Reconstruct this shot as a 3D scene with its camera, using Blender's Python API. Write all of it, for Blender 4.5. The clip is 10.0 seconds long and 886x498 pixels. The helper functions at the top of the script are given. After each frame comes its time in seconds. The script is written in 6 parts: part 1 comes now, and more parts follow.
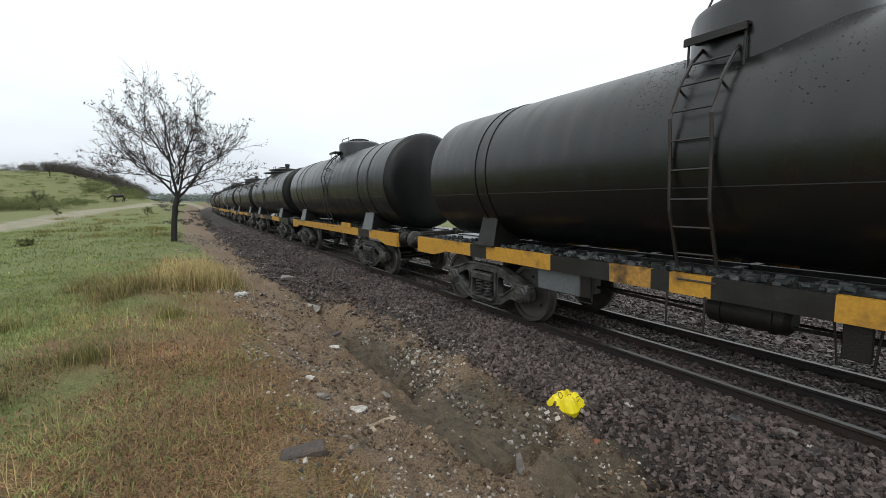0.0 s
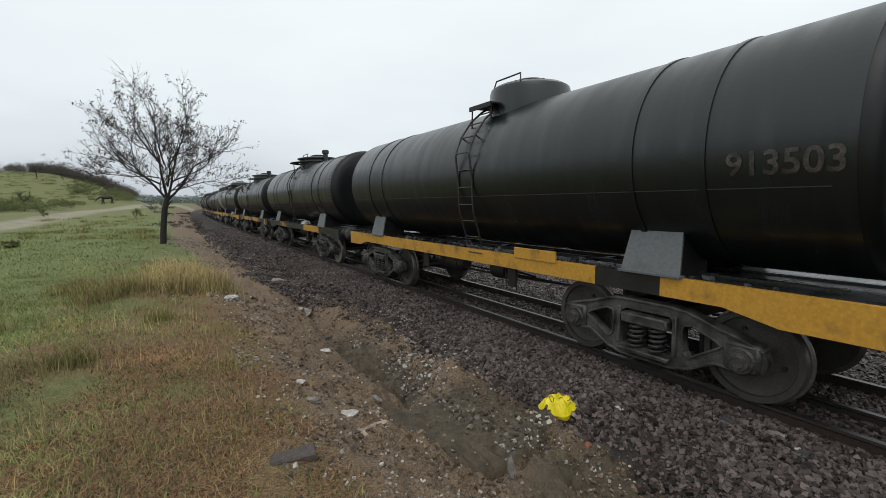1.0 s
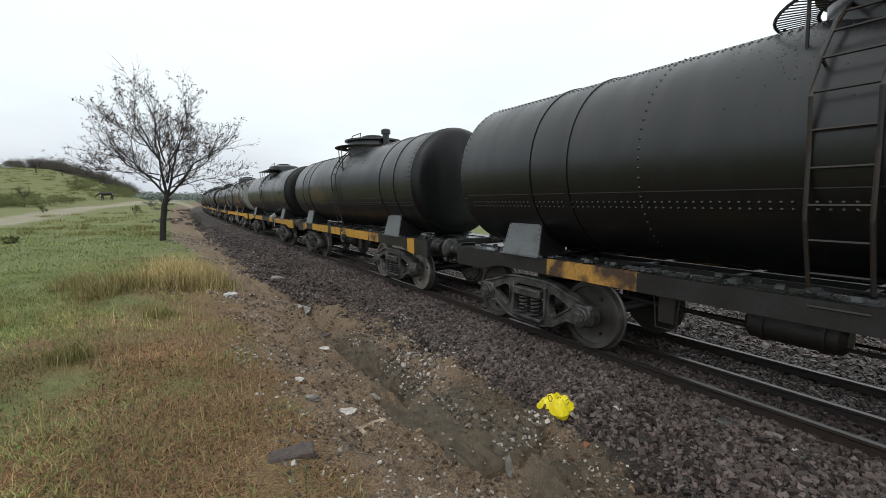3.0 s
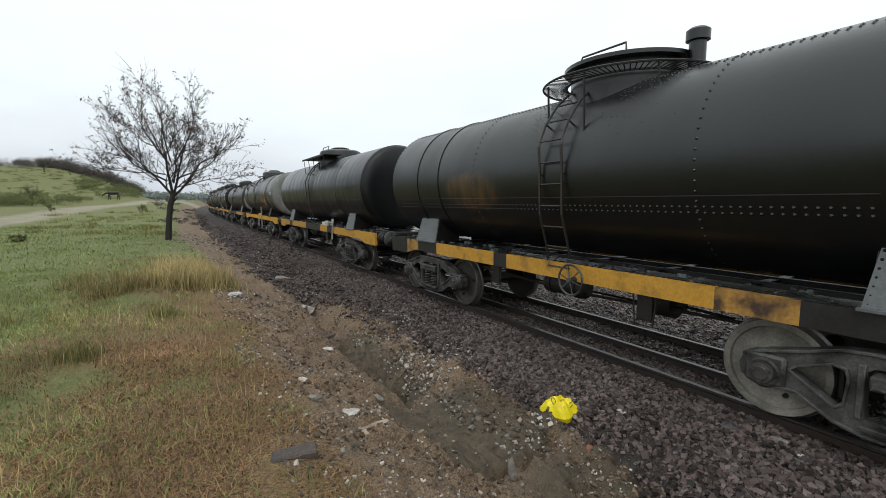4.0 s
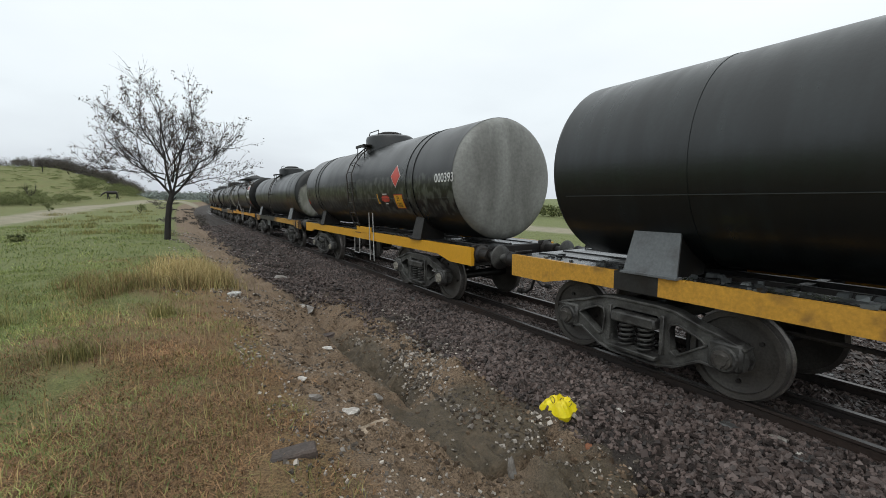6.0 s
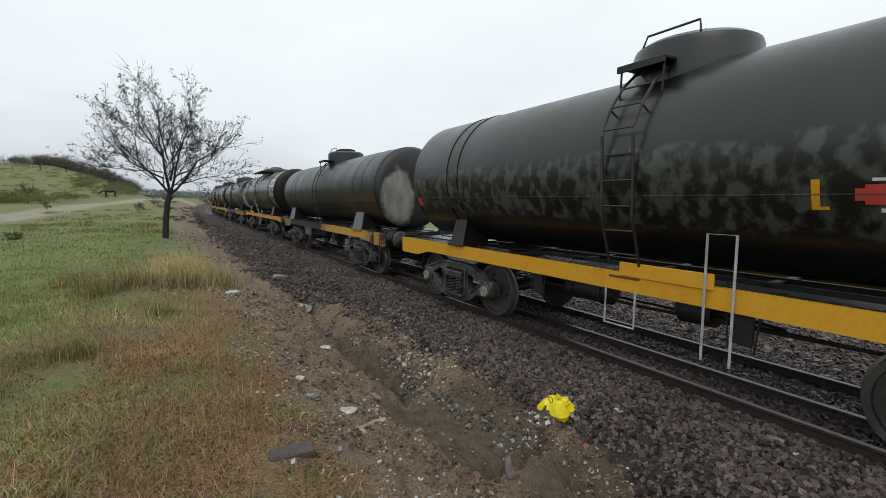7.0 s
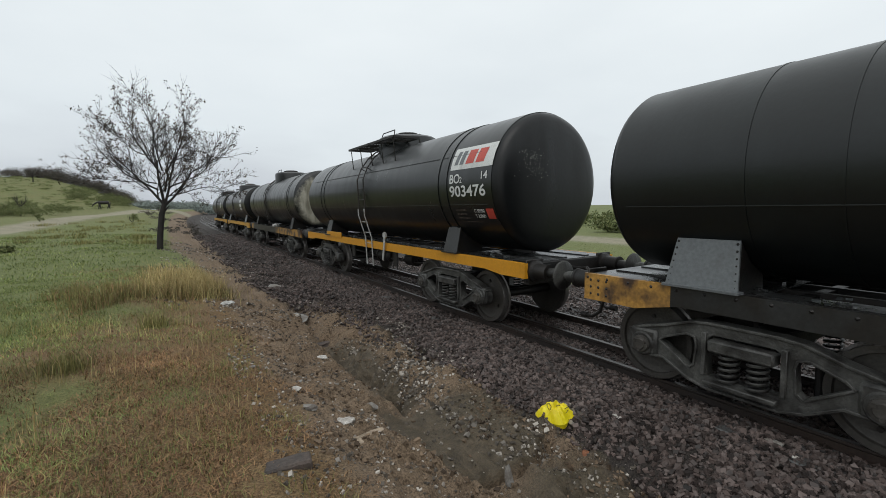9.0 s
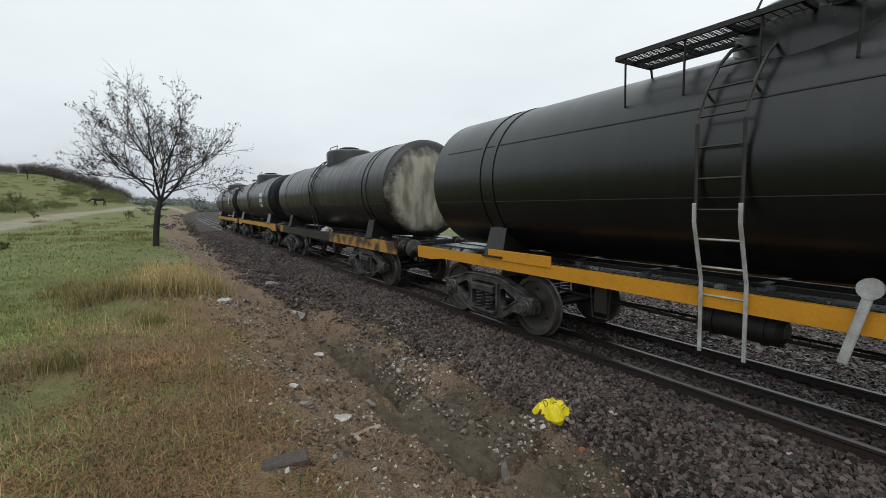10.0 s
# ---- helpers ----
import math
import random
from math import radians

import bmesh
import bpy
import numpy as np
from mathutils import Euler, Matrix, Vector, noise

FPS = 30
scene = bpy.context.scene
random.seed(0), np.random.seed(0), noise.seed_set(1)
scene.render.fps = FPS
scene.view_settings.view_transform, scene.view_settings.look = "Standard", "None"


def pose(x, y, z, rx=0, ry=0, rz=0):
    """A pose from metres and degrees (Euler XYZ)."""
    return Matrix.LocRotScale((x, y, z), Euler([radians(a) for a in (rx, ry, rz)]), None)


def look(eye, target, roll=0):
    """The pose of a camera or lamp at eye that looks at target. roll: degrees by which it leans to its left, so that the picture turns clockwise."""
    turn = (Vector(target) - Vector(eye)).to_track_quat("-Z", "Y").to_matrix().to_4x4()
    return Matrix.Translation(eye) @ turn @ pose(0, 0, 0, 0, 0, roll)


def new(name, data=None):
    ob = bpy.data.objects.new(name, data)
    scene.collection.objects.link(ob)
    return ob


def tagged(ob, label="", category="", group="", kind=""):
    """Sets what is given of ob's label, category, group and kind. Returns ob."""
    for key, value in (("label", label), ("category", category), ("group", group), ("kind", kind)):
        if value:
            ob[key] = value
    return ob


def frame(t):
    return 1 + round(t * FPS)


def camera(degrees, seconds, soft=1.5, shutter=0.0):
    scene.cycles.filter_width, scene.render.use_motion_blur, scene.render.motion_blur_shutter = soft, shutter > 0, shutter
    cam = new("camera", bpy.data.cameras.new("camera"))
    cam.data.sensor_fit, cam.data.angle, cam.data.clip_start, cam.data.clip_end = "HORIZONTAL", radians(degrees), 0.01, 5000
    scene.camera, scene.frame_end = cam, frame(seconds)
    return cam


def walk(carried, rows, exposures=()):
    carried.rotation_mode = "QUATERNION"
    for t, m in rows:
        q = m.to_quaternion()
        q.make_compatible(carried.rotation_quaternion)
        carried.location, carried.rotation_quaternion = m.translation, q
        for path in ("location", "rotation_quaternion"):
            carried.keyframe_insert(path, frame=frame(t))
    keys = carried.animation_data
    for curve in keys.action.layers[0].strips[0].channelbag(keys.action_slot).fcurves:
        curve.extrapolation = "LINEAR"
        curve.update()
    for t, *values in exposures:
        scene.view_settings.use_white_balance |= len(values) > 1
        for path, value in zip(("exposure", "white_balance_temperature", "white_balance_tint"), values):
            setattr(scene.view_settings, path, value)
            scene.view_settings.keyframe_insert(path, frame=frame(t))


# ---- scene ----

# ---------------------------------------------------------------- camera
EYE = (0.0, 0.0, 2.11)
cam = camera(90.0, 10.0, soft=0.7, shutter=0.0)
TURNS = [(0.0, 83.264, 1.415, -30.593), (0.5, 83.55, 1.196, -30.443), (1.0, 83.681, 1.103, -31.579), (1.5, 83.51, 0.498, -32.266),
         (2.0, 83.564, 0.317, -31.971), (2.5, 83.482, 0.688, -31.878), (4.0, 83.708, 0.332, -31.023), (4.5, 83.763, 0.44, -31.475),
         (5.0, 83.679, 0.43, -31.353), (5.5, 83.62, 0.505, -31.081), (7.0, 83.555, 0.163, -31.284), (7.5, 83.581, 0.201, -30.868),
         (8.0, 84.468, 0.603, -31.299), (8.5, 84.645, 0.92, -31.544), (9.0, 84.539, 0.846, -31.874), (9.5, 84.382, 0.8, -32.002),
         (10.0, 84.191, 0.722, -32.227)]
walk(cam, [(t, pose(*EYE, a, b, c)) for t, a, b, c in TURNS],
     exposures=[(0, 0.12), (0.5, 0.0), (1, -0.15), (1.6, 0.0), (2.5, 0.06), (4.5, 0.04), (5.0, -0.08), (5.5, -0.02), (6.9, -0.1), (7.5, -0.13), (8, -0.3), (8.5, -0.27), (9, -0.25), (10, -0.18)])

# ---------------------------------------------------------------- world and light
world = bpy.data.worlds.new("overcast_sky")
scene.world = world
world.use_nodes = True
wn, wl = world.node_tree.nodes, world.node_tree.links
wn.clear()


def build_world():
    out = wn.new("ShaderNodeOutputWorld")
    bg = wn.new("ShaderNodeBackground")
    sky = wn.new("ShaderNodeTexSky")
    sky.sky_type = "NISHITA"
    sky.sun_disc = False
    sky.sun_elevation, sky.sun_rotation = radians(50), radians(200)
    sky.air_density, sky.dust_density, sky.ozone_density = 1.0, 4.0, 1.0
    hsv = wn.new("ShaderNodeHueSaturation")
    hsv.inputs["Saturation"].default_value = 0.25
    hsv.inputs["Value"].default_value = 0.11
    wl.new(sky.outputs[0], hsv.inputs["Color"])
    # cloud deck: brighter overhead, greyer towards the horizon, with soft folds
    tc = wn.new("ShaderNodeTexCoord")
    sep = wn.new("ShaderNodeSeparateXYZ")
    wl.new(tc.outputs["Generated"], sep.inputs[0])
    mp = wn.new("ShaderNodeMapping")
    mp.inputs["Scale"].default_value = (1.4, 1.4, 4.0)
    wl.new(tc.outputs["Generated"], mp.inputs[0])
    nz = wn.new("ShaderNodeTexNoise")
    nz.inputs["Scale"].default_value = 1.6
    nz.inputs["Detail"].default_value = 5
    wl.new(mp.outputs[0], nz.inputs[0])
    mul = wn.new("ShaderNodeMath")
    mul.operation = "MULTIPLY_ADD"
    mul.inputs[1].default_value = 0.46
    wl.new(nz.outputs[0], mul.inputs[0])
    lean = wn.new("ShaderNodeMath")
    lean.operation = "MULTIPLY_ADD"
    lean.inputs[1].default_value = 0.10
    wl.new(sep.outputs[0], lean.inputs[0])
    wl.new(sep.outputs[2], lean.inputs[2])
    wl.new(lean.outputs[0], mul.inputs[2])
    ramp = wn.new("ShaderNodeValToRGB")
    e = ramp.color_ramp.elements
    e[0].position, e[0].color = 0.16, (0.56, 0.60, 0.66, 1)
    e[1].position, e[1].color = 0.85, (1.0, 1.06, 1.08, 1)
    m = ramp.color_ramp.elements.new(0.42)
    m.color = (0.80, 0.87, 0.91, 1)
    wl.new(mul.outputs[0], ramp.inputs[0])
    mix = wn.new("ShaderNodeMix")
    mix.data_type = "RGBA"
    mix.inputs["Factor"].default_value = 0.85
    wl.new(hsv.outputs[0], mix.inputs["A"])
    wl.new(ramp.outputs[0], mix.inputs["B"])
    wl.new(mix.outputs["Result"], bg.inputs["Color"])
    bg.inputs["Strength"].default_value = 1.2
    wl.new(bg.outputs[0], out.inputs[0])


build_world()
sun = new("sun", bpy.data.lights.new("sun", "SUN"))
sun.data.energy, sun.data.angle, sun.data.color = 0.6, radians(40), (1.0, 0.98, 0.95)
sun.matrix_world = look((-20, -30, 60), (0, 0, 0))

# ---------------------------------------------------------------- materials


def mat(name, base, rough=0.6, metal=0.0, var=0.3, scale=3.0, fine=40.0, bump=0.15, second=None, cover=0.5, stretch=(1, 1, 1), spec=0.5,
        random_tint=0.0, island=0.0, rough_var=0.1, soft=0.12):
    """A procedural surface: base colour, a second colour in stains, grain at two scales, relief."""
    m = bpy.data.materials.new(name)
    m.use_nodes = True
    n, l = m.node_tree.nodes, m.node_tree.links
    b = n["Principled BSDF"]
    tc = n.new("ShaderNodeTexCoord")
    mp = n.new("ShaderNodeMapping")
    mp.inputs["Scale"].default_value = stretch
    l.new(tc.outputs["Object"], mp.inputs[0])
    big = n.new("ShaderNodeTexNoise")
    big.inputs["Scale"].default_value, big.inputs["Detail"].default_value = scale, 6
    small = n.new("ShaderNodeTexNoise")
    small.inputs["Scale"].default_value, small.inputs["Detail"].default_value = fine, 4
    l.new(mp.outputs[0], big.inputs[0])
    l.new(tc.outputs["Object"], small.inputs[0])
    r = n.new("ShaderNodeValToRGB")
    r.color_ramp.elements[0].position = max(0.0, cover - soft)
    r.color_ramp.elements[1].position = min(1.0, cover + soft)
    c2 = second or tuple(c * (1 - var) for c in base)
    r.color_ramp.elements[0].color = (*c2, 1)
    r.color_ramp.elements[1].color = (*base, 1)
    l.new(big.outputs[0], r.inputs[0])
    mr = n.new("ShaderNodeMapRange")
    mr.inputs["From Min"].default_value, mr.inputs["From Max"].default_value = 0.25, 0.75
    mr.inputs["To Min"].default_value, mr.inputs["To Max"].default_value = 1 - var, 1 + var
    l.new(small.outputs[0], mr.inputs["Value"])
    mx = n.new("ShaderNodeMix")
    mx.data_type, mx.blend_type = "RGBA", "MULTIPLY"
    mx.inputs["Factor"].default_value = 1.0
    l.new(r.outputs[0], mx.inputs["A"])
    l.new(mr.outputs[0], mx.inputs["B"])
    last = mx.outputs["Result"]
    if random_tint or island:
        src = n.new("ShaderNodeNewGeometry").outputs["Random Per Island"] if island else n.new("ShaderNodeObjectInfo").outputs["Random"]
        k = island or random_tint
        m2 = n.new("ShaderNodeMapRange")
        m2.inputs["To Min"].default_value, m2.inputs["To Max"].default_value = 1 - k, 1 + k
        l.new(src, m2.inputs["Value"])
        mx2 = n.new("ShaderNodeMix")
        mx2.data_type, mx2.blend_type = "RGBA", "MULTIPLY"
        mx2.inputs["Factor"].default_value = 1.0
        l.new(last, mx2.inputs["A"])
        l.new(m2.outputs[0], mx2.inputs["B"])
        last = mx2.outputs["Result"]
    l.new(last, b.inputs["Base Color"])
    rr = n.new("ShaderNodeMapRange")
    rr.inputs["To Min"].default_value, rr.inputs["To Max"].default_value = max(0.02, rough - rough_var), min(1, rough + rough_var)
    l.new(big.outputs[0], rr.inputs["Value"])
    l.new(rr.outputs[0], b.inputs["Roughness"])
    b.inputs["Metallic"].default_value = metal
    b.inputs["Specular IOR Level"].default_value = spec
    if bump:
        bp = n.new("ShaderNodeBump")
        bp.inputs["Strength"].default_value, bp.inputs["Distance"].default_value = bump, 0.02
        l.new(small.outputs[0], bp.inputs["Height"])
        l.new(bp.outputs[0], b.inputs["Normal"])
    return m


def leafy(name, a, b2, rough=0.6, lo=0.0, hi=1.0, transl=0.0):
    """Foliage or stones: each island its own mixture of two colours."""
    m = bpy.data.materials.new(name)
    m.use_nodes = True
    n, l = m.node_tree.nodes, m.node_tree.links
    b = n["Principled BSDF"]
    g = n.new("ShaderNodeNewGeometry")
    r = n.new("ShaderNodeValToRGB")
    r.color_ramp.elements[0].position, r.color_ramp.elements[1].position = lo, hi
    r.color_ramp.elements[0].color, r.color_ramp.elements[1].color = (*a, 1), (*b2, 1)
    l.new(g.outputs["Random Per Island"], r.inputs[0])
    tc = n.new("ShaderNodeTexCoord")
    nz = n.new("ShaderNodeTexNoise")
    nz.inputs["Scale"].default_value, nz.inputs["Detail"].default_value = 0.9, 5
    l.new(tc.outputs["Object"], nz.inputs[0])
    mr = n.new("ShaderNodeMapRange")
    mr.inputs["From Min"].default_value, mr.inputs["From Max"].default_value = 0.3, 0.7
    mr.inputs["To Min"].default_value, mr.inputs["To Max"].default_value = 0.65, 1.35
    l.new(nz.outputs[0], mr.inputs["Value"])
    mx = n.new("ShaderNodeMix")
    mx.data_type, mx.blend_type = "RGBA", "MULTIPLY"
    mx.inputs["Factor"].default_value = 1.0
    l.new(r.outputs[0], mx.inputs["A"])
    l.new(mr.outputs[0], mx.inputs["B"])
    l.new(mx.outputs["Result"], b.inputs["Base Color"])
    b.inputs["Roughness"].default_value = rough
    b.inputs["Specular IOR Level"].default_value = 0.3
    return m


TAR = (0.030, 0.031, 0.033)
M = {}
M["tank_black"] = mat("tank_black", (0.0022, 0.0042, 0.0048), 0.34, var=0.25, scale=2.0, fine=22, bump=0.05, second=(0.008, 0.0125, 0.0135), cover=0.42, stretch=(0.4, 2.2, 0.4), rough_var=0.2, spec=0.62)
M["tank_brown"] = mat("tank_brown", (0.0026, 0.0040, 0.0044), 0.34, var=0.3, scale=2.0, fine=18, bump=0.06, second=(0.010, 0.0080, 0.0070), cover=0.40, stretch=(0.4, 2.0, 0.5), rough_var=0.2, spec=0.62)
M["tank_purple"] = mat("tank_purple", (0.0028, 0.0038, 0.0046), 0.35, var=0.25, scale=2.0, fine=20, bump=0.05, second=(0.0095, 0.0080, 0.0090), cover=0.38, stretch=(0.4, 2.0, 0.4), rough_var=0.2, spec=0.62)
M["tank_clean"] = mat("tank_clean", (0.0022, 0.0040, 0.0042), 0.31, var=0.15, scale=2.0, fine=25, bump=0.03, second=(0.0080, 0.0095, 0.0095), cover=0.38, stretch=(0.4, 2.0, 0.4), spec=0.62)
M["head_black"] = mat("head_black", (0.0040, 0.0046, 0.0050), 0.36, var=0.3, scale=1.5, fine=14, bump=0.05, second=(0.0085, 0.0095, 0.0102), cover=0.40, stretch=(2.2, 1, 0.35), rough_var=0.25, spec=0.35)
M["head_grey"] = mat("head_grey", (0.21, 0.215, 0.20), 0.5, var=0.2, scale=1.2, fine=18, bump=0.05, second=(0.13, 0.13, 0.12), stretch=(2, 1, 0.5))
TANK_Z = 2.45  # height of the tanks' axis


def worn(name, paint, stain, base, centre, radii, rough=0.4, spec=0.5, edge=0.22, grain=3.0, lo=0.36, hi=0.60, drag=0.5):
    """Black paint with a worn area of another colour, ragged at its edge and streaked downwards."""
    m = mat(name, base, rough, var=0.25, scale=2.0, fine=20, bump=0.05, second=tuple(c * 1.7 for c in base), cover=0.40, stretch=(0.5, 0.8, 0.4), rough_var=0.15, spec=spec)
    n, l = m.node_tree.nodes, m.node_tree.links
    b = n["Principled BSDF"]
    tc = n.new("ShaderNodeTexCoord")
    mp = n.new("ShaderNodeMapping")
    mp.vector_type = "TEXTURE"
    mp.inputs["Location"].default_value, mp.inputs["Scale"].default_value = centre, radii
    l.new(tc.outputs["Object"], mp.inputs[0])
    d = n.new("ShaderNodeVectorMath")
    d.operation = "LENGTH"
    l.new(mp.outputs[0], d.inputs[0])
    wob = n.new("ShaderNodeTexNoise")
    wob.inputs["Scale"].default_value, wob.inputs["Detail"].default_value, wob.inputs["Roughness"].default_value = 2.2, 8, 0.65
    l.new(tc.outputs["Object"], wob.inputs[0])
    k = n.new("ShaderNodeMath")
    k.operation = "MULTIPLY_ADD"
    k.inputs[1].default_value = 0.9
    l.new(wob.outputs[0], k.inputs[0])
    l.new(d.outputs["Value"], k.inputs[2])
    f = n.new("ShaderNodeMapRange")
    f.inputs["From Min"].default_value, f.inputs["From Max"].default_value = 1.40 + edge, 1.40 - edge
    l.new(k.outputs[0], f.inputs["Value"])
    st = n.new("ShaderNodeTexNoise")
    st.inputs["Scale"].default_value, st.inputs["Detail"].default_value = grain, 8
    ms = n.new("ShaderNodeMapping")
    ms.inputs["Scale"].default_value = (1.8, 1.8, drag)
    l.new(tc.outputs["Object"], ms.inputs[0])
    l.new(ms.outputs[0], st.inputs[0])
    r = n.new("ShaderNodeValToRGB")
    r.color_ramp.elements[0].position, r.color_ramp.elements[1].position = lo, hi
    r.color_ramp.elements[0].color, r.color_ramp.elements[1].color = (*stain, 1), (*paint, 1)
    l.new(st.outputs[0], r.inputs[0])
    mx = n.new("ShaderNodeMix")
    mx.data_type = "RGBA"
    l.new(f.outputs[0], mx.inputs["Factor"])
    l.new(b.inputs["Base Color"].links[0].from_socket, mx.inputs["A"])
    l.new(r.outputs[0], mx.inputs["B"])
    l.new(mx.outputs["Result"], b.inputs["Base Color"])
    return m


M["head_white"] = mat("head_white", (0.30, 0.30, 0.27), 0.5, var=0.25, scale=0.75, fine=16, bump=0.05, second=(0.16, 0.16, 0.145), cover=0.42, soft=0.1)
M["head_whitened"] = worn("head_whitened", (0.26, 0.26, 0.235), (0.15, 0.155, 0.125), (0.0045, 0.0052, 0.0055), (-0.50, -5.5, TANK_Z - 0.32), (0.50, 9.0, 0.82), 0.45, 0.6, 0.11)
M["head_creamed"] = worn("head_creamed", (0.36, 0.34, 0.28), (0.16, 0.15, 0.11), (0.0045, 0.0052, 0.0055), (-0.15, -5.5, TANK_Z - 0.05), (0.95, 9.0, 0.98), 0.45, 0.6, 0.11)
M["tank_scorched"] = worn("tank_scorched", (0.058, 0.034, 0.012), (0.016, 0.013, 0.008), (0.0040, 0.0058, 0.0060), (-1.0, -5.0, TANK_Z - 0.50), (6.0, 2.3, 0.36), 0.37, 0.5, 0.25)
M["tank_rusty"] = worn("tank_rusty", (0.080, 0.041, 0.014), (0.022, 0.015, 0.009), (0.0030, 0.0042, 0.0044), (-1.0, 2.0, TANK_Z - 0.20), (3.0, 0.80, 0.34), 0.35, 0.62, 0.16)
M["tank_peeling"] = worn("tank_peeling", (0.055, 0.060, 0.053), (0.003, 0.0038, 0.0038), (0.0045, 0.0055, 0.0055), (-1.0, -1.5, TANK_Z - 0.22), (6.0, 11.0, 0.46), 0.33, 0.62, 0.07, 3.6, 0.47, 0.60, 1.3)
M["iron"] = mat("iron", (0.0060, 0.0057, 0.0055), 0.55, 0.0, var=0.4, scale=4, fine=50, bump=0.25, second=(0.0108, 0.0078, 0.0060))
M["bogie_iron"] = mat("bogie_iron", (0.078, 0.078, 0.072), 0.5, 0.0, var=0.4, scale=4, fine=45, bump=0.3, second=(0.014, 0.013, 0.012))
M["wheel_steel"] = mat("wheel_steel", (0.062, 0.058, 0.051), 0.5, 0.1, var=0.35, scale=3, fine=40, bump=0.2, second=(0.038, 0.034, 0.030))
M["tread_steel"] = mat("tread_steel", (0.16, 0.15, 0.14), 0.35, 0.6, var=0.3, scale=6, fine=60, bump=0.05)
M["wheel_pale"] = mat("wheel_pale", (0.27, 0.255, 0.215), 0.6, 0.0, var=0.25, scale=3, fine=40, bump=0.15, second=(0.13, 0.12, 0.10))
M["saddle_grey"] = mat("saddle_grey", (0.115, 0.125, 0.130), 0.45, 0.0, var=0.2, scale=3, fine=30, bump=0.1, second=(0.07, 0.07, 0.07), cover=0.35)
M["sill_yellow"] = mat("sill_yellow", (0.52, 0.27, 0.035), 0.45, 0.0, var=0.2, scale=3.5, fine=30, bump=0.08, second=(0.20, 0.11, 0.035), cover=0.33, soft=0.1)
M["sill_fresh"] = mat("sill_fresh", (0.62, 0.31, 0.016), 0.42, 0.0, var=0.08, scale=2.5, fine=30, bump=0.04, second=(0.48, 0.24, 0.02), cover=0.3)
M["sill_orange"] = mat("sill_orange", (0.58, 0.26, 0.015), 0.42, 0.0, var=0.1, scale=2.5, fine=30, bump=0.05, second=(0.40, 0.19, 0.02), cover=0.3)
M["sill_rusty"] = mat("sill_rusty", (0.40, 0.21, 0.045), 0.5, 0.0, var=0.3, scale=3.0, fine=25, bump=0.12, second=(0.06, 0.035, 0.022), cover=0.47, soft=0.08)
M["sill_dark"] = mat("sill_dark", (0.0196, 0.0203, 0.0203), 0.42, 0.0, var=0.3, scale=3, fine=30, bump=0.1, second=(0.0140, 0.0126, 0.0112))
M["deck"] = mat("deck", (0.0360, 0.0376, 0.0384), 0.28, 0.0, var=0.35, scale=2.5, fine=30, bump=0.2, second=(0.0144, 0.0136, 0.0128), rough_var=0.2)
M["ladder_black"] = mat("ladder_black", (0.018, 0.0175, 0.017), 0.5, 0, var=0.3, scale=5, fine=60, bump=0.1, second=(0.026, 0.018, 0.013))
M["ladder_white"] = mat("ladder_white", (0.45, 0.47, 0.47), 0.45, 0, var=0.15, scale=6, fine=60, bump=0.05, second=(0.30, 0.29, 0.27))
M["paint_white"] = mat("paint_white", (0.60, 0.61, 0.60), 0.5, 0, var=0.15, scale=3, fine=40, bump=0.02, second=(0.42, 0.42, 0.41), cover=0.4)
M["paint_faded"] = mat("paint_faded", (0.075, 0.062, 0.055), 0.5, 0, var=0.3, scale=8, fine=40, bump=0.02, second=(0.025, 0.02, 0.018))
M["paint_dim"] = mat("paint_dim", (0.030, 0.027, 0.024), 0.5, 0, var=0.3, scale=6, fine=40, bump=0.02, second=(0.016, 0.014, 0.013))
M["rust_stain"] = mat("rust_stain", (0.10, 0.048, 0.018), 0.6, 0, var=0.3, scale=3, fine=30, bump=0.05, second=(0.02, 0.013, 0.009), cover=0.5)
M["paint_red"] = mat("paint_red", (0.50, 0.060, 0.040), 0.45, 0, var=0.15, scale=4, fine=40, bump=0.02)
M["paint_grey"] = mat("paint_grey", (0.13, 0.14, 0.15), 0.5, 0, var=0.15, scale=4, fine=40, bump=0.02)
M["rag"] = mat("rag", (0.55, 0.55, 0.53), 0.8, 0, var=0.25, scale=8, fine=40, bump=0.3, second=(0.35, 0.34, 0.32))
M["rubble"] = leafy("rubble", (0.025, 0.026, 0.027), (0.10, 0.11, 0.11), 0.5)
M["bark"] = mat("bark", (0.022, 0.018, 0.016), 0.85, 0, var=0.35, scale=5, fine=35, bump=0.5, second=(0.012, 0.010, 0.009), stretch=(2, 2, 0.5))
M["bark_pale"] = mat("bark_pale", (0.13, 0.12, 0.10), 0.85, 0, var=0.3, scale=5, fine=35, bump=0.4)
M["dead_leaf"] = leafy("dead_leaf", (0.035, 0.025, 0.018), (0.075, 0.055, 0.035), 0.8)
M["hide"] = mat("hide", (0.018, 0.015, 0.013), 0.55, 0, var=0.25, scale=4, fine=60, bump=0.1)
M["scrub"] = leafy("scrub", (0.050, 0.046, 0.042), (0.125, 0.112, 0.095), 0.9)
M["bush"] = leafy("bush", (0.065, 0.090, 0.030), (0.19, 0.20, 0.085), 0.8)
M["tussock"] = leafy("tussock", (0.095, 0.125, 0.042), (0.20, 0.22, 0.085), 0.85)
M["willow_leaf"] = leafy("willow_leaf", (0.10, 0.16, 0.045), (0.27, 0.34, 0.12), 0.6)
